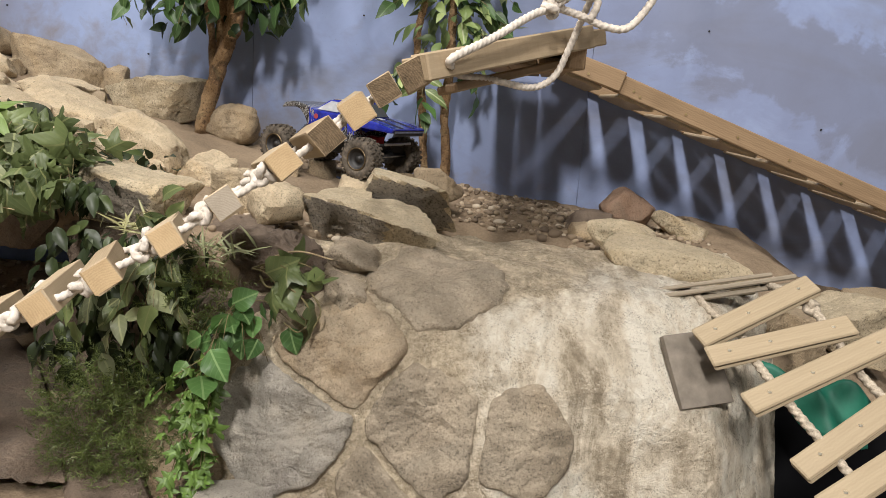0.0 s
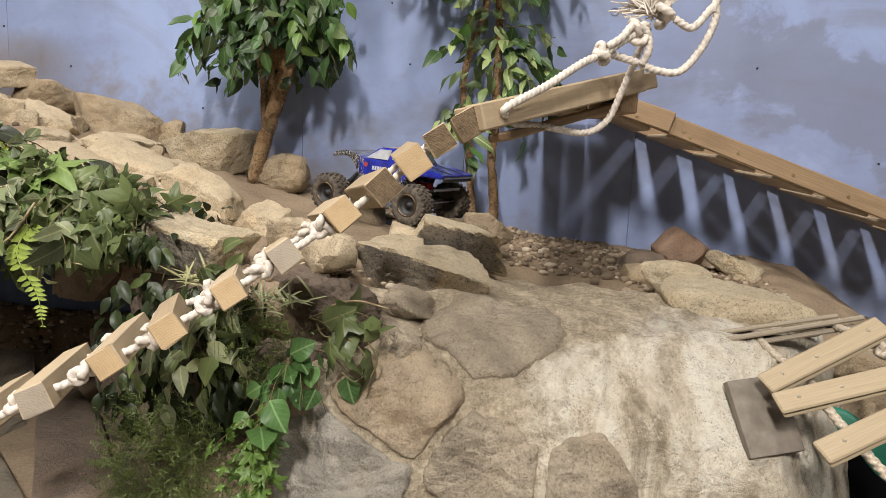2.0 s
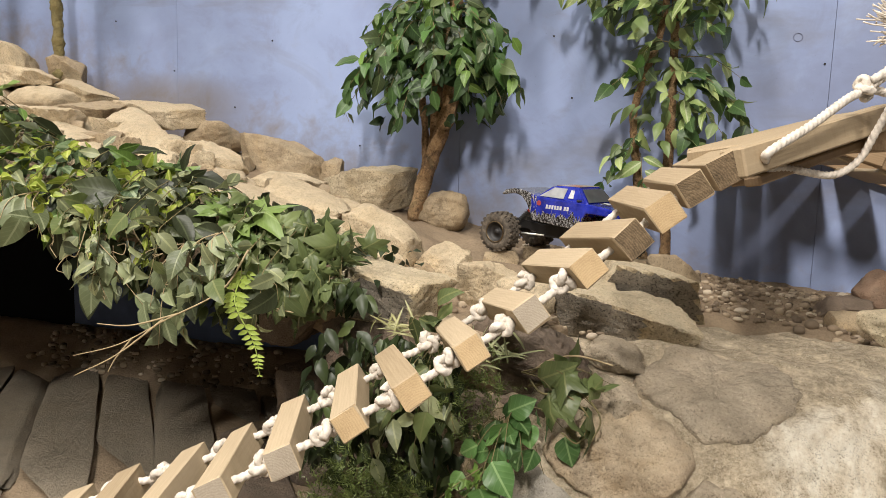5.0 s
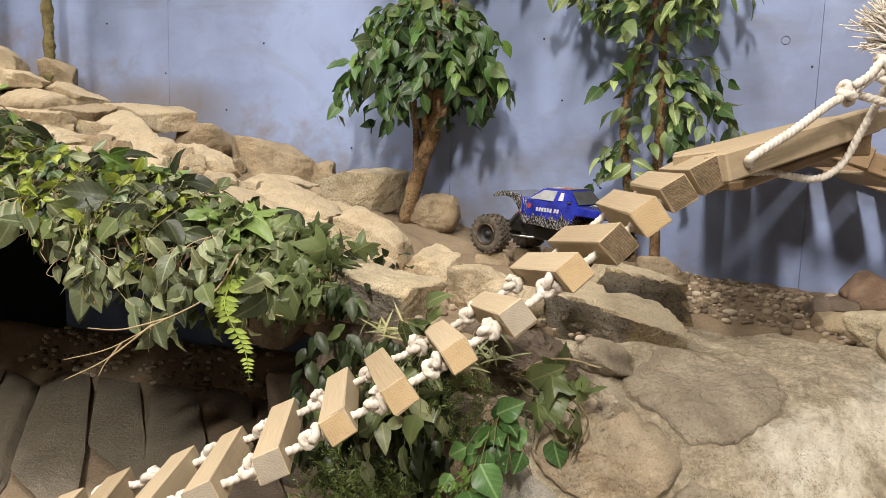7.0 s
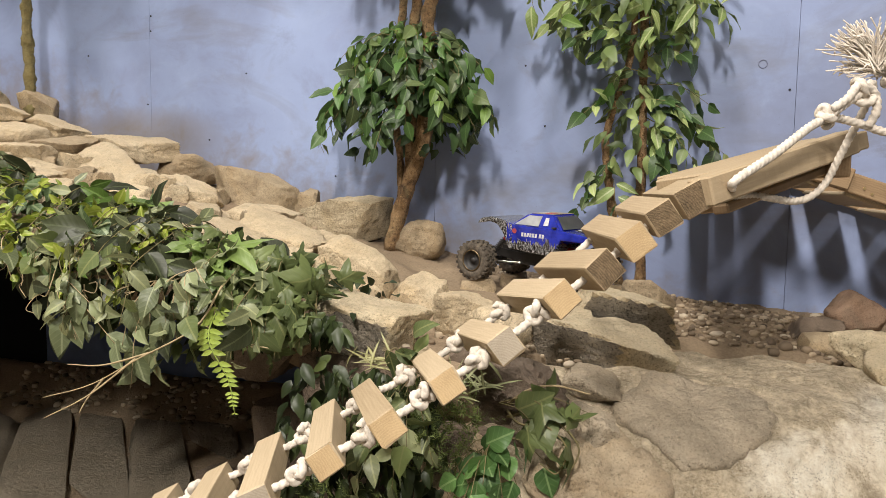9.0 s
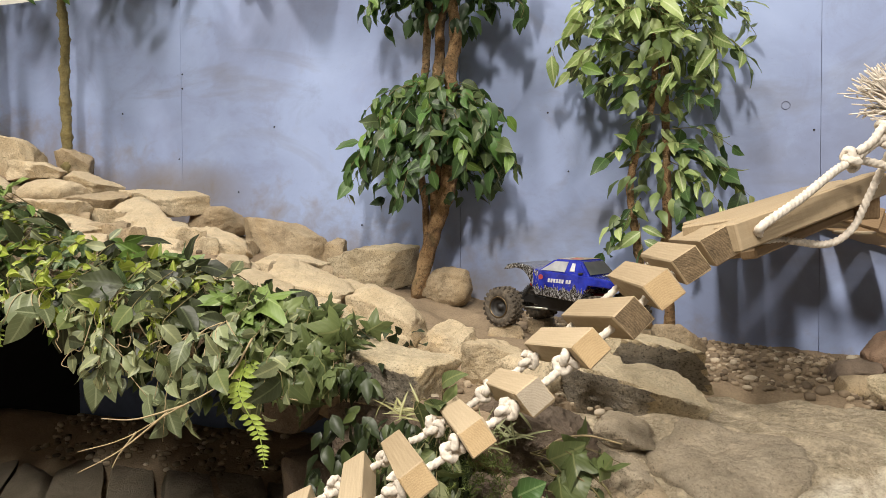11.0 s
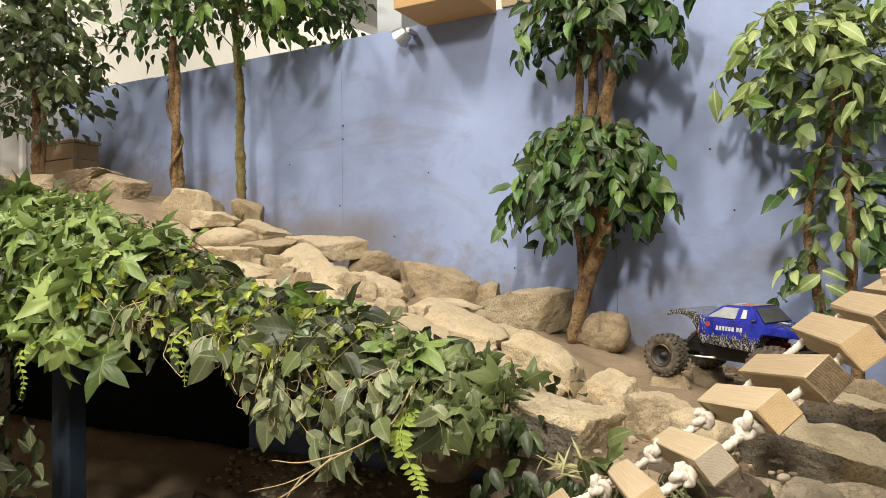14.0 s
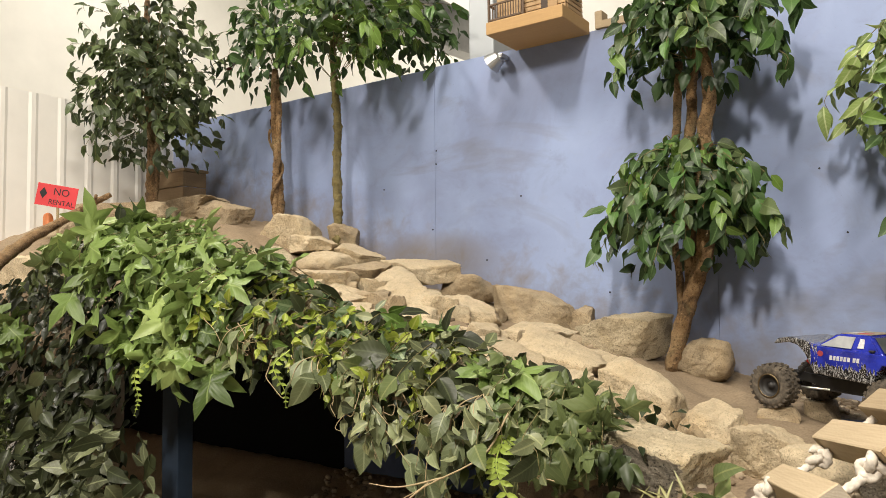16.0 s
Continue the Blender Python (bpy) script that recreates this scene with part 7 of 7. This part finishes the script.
    for s in (-1, 1):
        part("hood_stripe", box_bm(0.10, 0.012, 0.0012, 0.0004), CHASSIS, body, "black bonnet stripe", pose(0.185, s * 0.03, 0.1035, 0, 10.5))
    part("bonnet_decal", box_bm(0.02, 0.03, 0.0012, 0), WHITEDECAL, body, "white lettering bar", pose(0.135, 0.0, 0.1098, 0, 5))
    # frame, axles, links and shocks
    for s in (-1, 1):
        part("frame_rail", extruded([(-0.15, 0.020), (-0.06, 0.002), (0.06, 0.002), (0.16, 0.022), (0.16, 0.038), (0.05, 0.03), (-0.05, 0.03), (-0.15, 0.04)], 0.003, 0.001), CHASSIS, car, m=Matrix.Translation((0, s * 0.03, 0)))
    part("skid_plate", box_bm(0.10, 0.06, 0.008, 0.003), CHASSIS, car, m=Matrix.Translation((0, 0, -0.002)))
    part("gearbox", box_bm(0.07, 0.05, 0.04, 0.006), CHASSIS, car, m=Matrix.Translation((0.0, 0, 0.022)))
    part("battery", box_bm(0.06, 0.035, 0.025, 0.004), REDPART, car, "red battery pack", Matrix.Translation((0.115, 0, 0.046)))
    tread = tread_mesh()
    wheel_mesh, rim = tyre_mesh(), lathe("rim", [(0.0315, -0.026), (0.0275, -0.0265), (0.027, -0.018), (0.018, -0.012), (0.008, -0.013), (0.008, -0.02), (0.0, -0.02)], CHASSIS, 32)
    ring = lathe("bead_ring", [(0.0325, -0.0262), (0.0325, -0.0282), (0.0292, -0.0282), (0.0292, -0.0262)], BRONZE, 32)
    back = lathe("rim_back", [(0.0315, 0.024), (0.014, 0.018), (0.0, 0.018)], CHASSIS, 24)
    for ex in (-0.155, 0.155):
        axle = part("axle", cyl_bm(0.009, 0.009, 0.17, Matrix.Rotation(radians(90), 4, "X"), 16), CHASSIS, car, m=Matrix.Translation((ex, 0, 0)))
        part("differential", cyl_bm(0.021, 0.017, 0.034, Matrix.Rotation(radians(90), 4, "X"), 18, 0.004), CHASSIS, axle, m=Matrix.Translation((0, 0.02, 0)))
        part("tie_rod", cyl_bm(0.0022, 0.0022, 0.17, Matrix.Rotation(radians(90), 4, "X"), 8), STEEL, axle, "bright steel rod", Matrix.Translation((0.024 if ex > 0 else -0.024, 0, 0.004)))
        for s in (-1, 1):
            w = piece("wheel", wheel_mesh, car, "dusty lugged tyre", pose(ex, s * 0.103, 0, 0, random.uniform(0, 90), 0 if s < 0 else 180))
            tagged(piece("tread", tread, w), kind="stuff")
            piece("rim", rim, w, "black wheel rim")
            piece("bead_ring", ring, w, "bronze ring")
            piece("rim_back", back, w)
            d = 1 if ex > 0 else -1
            a, b = Vector((ex - d * 0.01, s * 0.055, 0.008)), Vector((d * 0.085, s * 0.048, 0.075))
            q = (b - a).to_track_quat("Z", "Y").to_matrix().to_4x4()
            q.translation = (a + b) / 2
            shock = part("shock", cyl_bm(0.0055, 0.0055, (b - a).length * 0.55, Matrix.Translation((0, 0, 0.015)), 14), CHASSIS, car, "", q)
            part("shaft", cyl_bm(0.002, 0.002, (b - a).length, Matrix(), 8), STEEL, shock)
            part("cap", cyl_bm(0.0066, 0.0066, 0.008, Matrix.Translation((0, 0, (b - a).length * 0.42)), 14), REDPART, shock, "red cap")
            hv, hf = sweep([(0.0085 * math.cos(z * 900), 0.0085 * math.sin(z * 900), z) for z in np.linspace(-0.03, 0.03, 90)], 0.0011, 5)
            piece("spring", mesh_from("spring", hv, hf, CHASSIS), shock)
            for zz, yy in ((-0.004, 0.03), (0.016, 0.018)):
                a, b = Vector((ex, s * (yy + 0.018), zz)), Vector((d * 0.045, s * yy, zz * 0.6))
                q = (b - a).to_track_quat("Z", "Y").to_matrix().to_4x4()
                q.translation = (a + b) / 2
                part("link", cyl_bm(0.003, 0.003, (b - a).length, Matrix(), 10), STEEL if zz < 0 else CHASSIS, car, "", q)
    part("bumper", cyl_bm(0.004, 0.004, 0.13, Matrix.Rotation(radians(90), 4, "X"), 12), STEEL, car, "bright steel bumper bar", Matrix.Translation((0.205, 0, 0.045)))
    for s in (-1, 1):
        part("bumper_arm", box_bm(0.06, 0.006, 0.008, 0.001), CHASSIS, car, m=pose(0.178, s * 0.03, 0.04, 0, -10))
    return car


crawler(pose(0.452, -0.452, 0.965, 0, 2.2, -24))
rock(0.268, -0.478, 0.878, 0.11, 0.09, 0.075, 64, B, 20, label="flat brown rock under the truck's wheel", sub=3)
rock(0.350, -0.300, 0.872, 0.12, 0.10, 0.085, 65, B, -15, label="flat brown rock under the truck's wheel", sub=3)
rock(0.56, -0.625, 0.865, 0.14, 0.13, 0.09, 61, T, 10, label=L_T, sub=3)
rock(0.66, -0.44, 0.865, 0.16, 0.14, 0.10, 63, B, 30, label="flat brown rock under the truck's wheel", sub=3)


# ---- far corner of the hall ----
def corrugated():
    """White ribbed sheet wall that closes the far end of the trail."""
    pts, y = [], -3.2
    while y < 0.0:
        for dy, dx in ((0.0, 0.0), (0.10, 0.0), (0.115, 0.005), (0.135, 0.005), (0.15, 0.0)):
            pts.append((dx, y + dy))
        y += 0.15
    verts = [(-3.2 + dx, yy, z) for dx, yy in pts for z in (FLOOR, 2.28)]
    faces = [(2 * i, 2 * i + 2, 2 * i + 3, 2 * i + 1) for i in range(len(pts) - 1)]
    ob = piece("wall_sheet", mesh_from("wall_sheet", verts, faces, plain("white_sheet_metal", (0.84, 0.82, 0.78), 0.45, 0, 0.05, 4), False))
    so = ob.modifiers.new("thick", "SOLIDIFY")
    so.thickness = 0.004
    return tagged(ob, "white corrugated sheet wall at the trail's end", "wall", "", "structure")


corrugated()
crate = thing("wooden_crate", "old brown wooden crate standing at the corner", "crate", (-2.905, -0.16, 1.815))
for dz in (-0.042, 0.042):
    part("board", box_bm(0.30, 0.018, 0.08, 0.003), DARKWOOD, crate, m=Matrix.Translation((0, -0.07, dz)))
    part("board", box_bm(0.018, 0.13, 0.08, 0.003), DARKWOOD, crate, m=Matrix.Translation((0.14, 0.006, dz)))
    part("board", box_bm(0.018, 0.13, 0.08, 0.003), DARKWOOD, crate, m=Matrix.Translation((-0.14, 0.006, dz)))
part("lid", box_bm(0.32, 0.16, 0.016, 0.003), DARKWOOD, crate, m=Matrix.Translation((0, 0, 0.092)))
part("base", box_bm(0.30, 0.14, 0.16, 0.003), DARKWOOD, crate, m=Matrix.Translation((0, 0.004, -0.168)))

# steel post and lattice girder beyond the partition
post = part("steel_post", box_bm(0.14, 0.14, CEILING - FLOOR, 0.008), GREYPOST, None, m=Matrix.Translation((-1.15, 0.36, (CEILING + FLOOR) / 2)))
tagged(post, "grey steel post behind the blue partition", "post", "", "structure")
girder = thing("girder", "galvanised steel channel under the hall roof", "girder", (-2.31, 1.01, 3.1))
tagged(girder, kind="structure")
GA, GB = Vector((-2.310, 1.006, 3.1)), Vector((-2.212, 1.848, 3.1))
GAT = Matrix.Translation(GA).inverted()
GD = (GB - GA).normalized()
plank_between("web", GA - GD * 2.5, GB + GD * 1.5, 0.30, 0.02, METAL, girder, GAT, (0, 0, 1))
for dz in (0.15, -0.15):
    plank_between("flange", GA - GD * 2.5 + Vector((0, 0, dz)), GB + GD * 1.5 + Vector((0, 0, dz)), 0.13, 0.015, METAL, girder, GAT)

# model house on the partition's top
SIDING = wood_material("cedar_siding", (0.50, 0.34, 0.19), (0.33, 0.21, 0.11))
house = thing("model_house", "small wooden model house with a balcony on the partition", "model house", m=pose(-0.622, -0.128, 2.2275) @ Matrix.Diagonal((0.75, 0.66, 0.9, 1)))
part("base", box_bm(0.44, 0.36, 0.055, 0.004), wood_material("house_base", (0.56, 0.36, 0.17), (0.42, 0.26, 0.12)), house, "honey brown base board", Matrix.Translation((0, 0, 0.03)))
for k in range(14):
    part("siding", box_bm(0.26, 0.005, 0.018, 0.001, seg=1), SIDING, house, m=pose(0.08, -0.112, 0.07 + 0.02 * k, -8))
    part("siding", box_bm(0.005, 0.20, 0.018, 0.001, seg=1), SIDING, house, m=pose(0.212, 0.0, 0.07 + 0.02 * k, 0, -8))
part("core", box_bm(0.40, 0.2, 0.30, 0.002), SIDING, house, m=Matrix.Translation((0.005, 0.0, 0.207)))
part("door", box_bm(0.05, 0.006, 0.15, 0.001), plain("dark_brown_door", (0.05, 0.03, 0.02), 0.5), house, "dark open doorway", Matrix.Translation((0.10, -0.117, 0.135)))
part("door", box_bm(0.05, 0.006, 0.15, 0.001), SIDING, house, m=pose(0.145, -0.128, 0.135, 0, 0, 12))
part("window", box_bm(0.006, 0.06, 0.09, 0.001), plain("dark_window", (0.02, 0.02, 0.025), 0.15), house, "dark side window", Matrix.Translation((0.216, 0.01, 0.16)))
RAILING = plain("dark_stained_railing", (0.10, 0.06, 0.035), 0.6)
for k in range(13):
    part("baluster", box_bm(0.005, 0.005, 0.075, 0.001, seg=1), RAILING, house, m=Matrix.Translation((-0.20 + 0.0155 * k, -0.168, 0.095)))
for z in (0.066, 0.133):
    part("railing", box_bm(0.2, 0.009, 0.008, 0.001), RAILING, house, m=Matrix.Translation((-0.105, -0.168, z)))
    part("railing", box_bm(0.009, 0.06, 0.008, 0.001), RAILING, house, m=Matrix.Translation((-0.205, -0.139, z)))
for x in (-0.207, -0.003):
    part("newel", box_bm(0.011, 0.011, 0.14, 0.001), RAILING, house, m=Matrix.Translation((x, -0.168, 0.127)))
part("roof", box_bm(0.5, 0.34, 0.02, 0.003), RAILING, house, m=pose(0, 0, 0.37, 8))
bracket = thing("angle_bracket", "honey brown wooden bracket on the partition", "bracket", (-0.42, 0.02, 2.245))
part("leg", box_bm(0.03, 0.06, 0.07, 0.003), PINE, bracket, m=Matrix.Translation((0, 0, 0.036)))
part("foot", box_bm(0.14, 0.06, 0.03, 0.003), PINE, bracket, m=Matrix.Translation((0.08, 0, 0.016)))
flood = thing("floodlight", "small silver floodlight under the model house", "floodlight", (-0.86, -0.06, 2.19))
part("housing", cyl_bm(0.045, 0.028, 0.05, Matrix.Rotation(radians(60), 4, "Y"), 20, 0.003), METAL, flood)
part("bracket", box_bm(0.02, 0.06, 0.02, 0.003), METAL, flood, m=Matrix.Translation((0.02, 0.035, 0.02)))

# red sign
sign = thing("sign", "small red card sign with black lettering on a stake", "sign", (-2.55, -1.02, 1.50))
SIGNM = pose(0.0, 0, 0.165, 0, 0, 40) @ pose(0, 0, 0, 0, 10, 0) @ Matrix.Diagonal((0.85, 0.85, 0.85, 1))
part("stake", box_bm(0.012, 0.008, 0.20, 0.001), TWIG, sign, m=Matrix.Translation((0, 0.006, 0.07)))
part("card", box_bm(0.205, 0.004, 0.115, 0.001), plain("red_card", (0.62, 0.045, 0.055), 0.5, 0, 0.08, 9), sign, "red card", SIGNM)
INK = plain("black_ink", (0.012, 0.012, 0.014), 0.6)


def lettering(text, x, z, size, parent, m):
    cu = bpy.data.curves.new("lettering", "FONT")
    cu.body, cu.size, cu.extrude, cu.align_x = text, size, 0.0004, "CENTER"
    cu.materials.append(INK)
    ob = new("lettering", cu)
    ob.parent = parent
    ob.matrix_basis = m @ pose(x, -0.0026, z, 90)
    return ob


lettering("NO", 0.022, 0.006, 0.052, sign, SIGNM)
lettering("RENTAL", 0.030, -0.044, 0.036, sign, SIGNM)
bm = cyl_bm(0.026, 0.026, 0.001, Matrix.Rotation(radians(90), 4, "X") @ Matrix.Diagonal((0.75, 1.1, 1, 1)), 4)
part("spade", bm, INK, sign, "black pointed mark", SIGNM @ Matrix.Translation((-0.068, -0.0027, 0.008)))
toy = rock_mesh("toy_figure", 0.06, 0.04, 0.075, 91, (plain("orange_plastic", (0.62, 0.2, 0.07), 0.5),), 3, 5, 6, 0.3)
tagged(piece("toy_figure", toy, None, "", pose(-2.62, -1.02, 1.56)), "small orange plastic figure on the rocks", "toy")
log = thing("branch", "long brown dead branch lying over the rocks", "branch", (-2.3, -1.1, 1.45))
LP = np.array((-2.3, -1.1, 1.45))
tube("limb", np.array([(-1.82, -1.62, 1.27), (-1.954, -1.50, 1.351), (-2.085, -1.35, 1.435), (-2.165, -1.22, 1.499), (-2.20, -1.08, 1.584), (-2.186, -0.98, 1.646)]) - LP, lambda q: 0.026 - 0.015 * q, BARKTAN, log, 50, 10, rough=0.3)
tube("side_limb", np.array([(-2.195, -1.10, 1.575), (-2.17, -1.06, 1.60), (-2.15, -1.06, 1.635)]) - LP, lambda q: 0.012 - 0.006 * q, BARKTAN, log, 16, 8, rough=0.25)
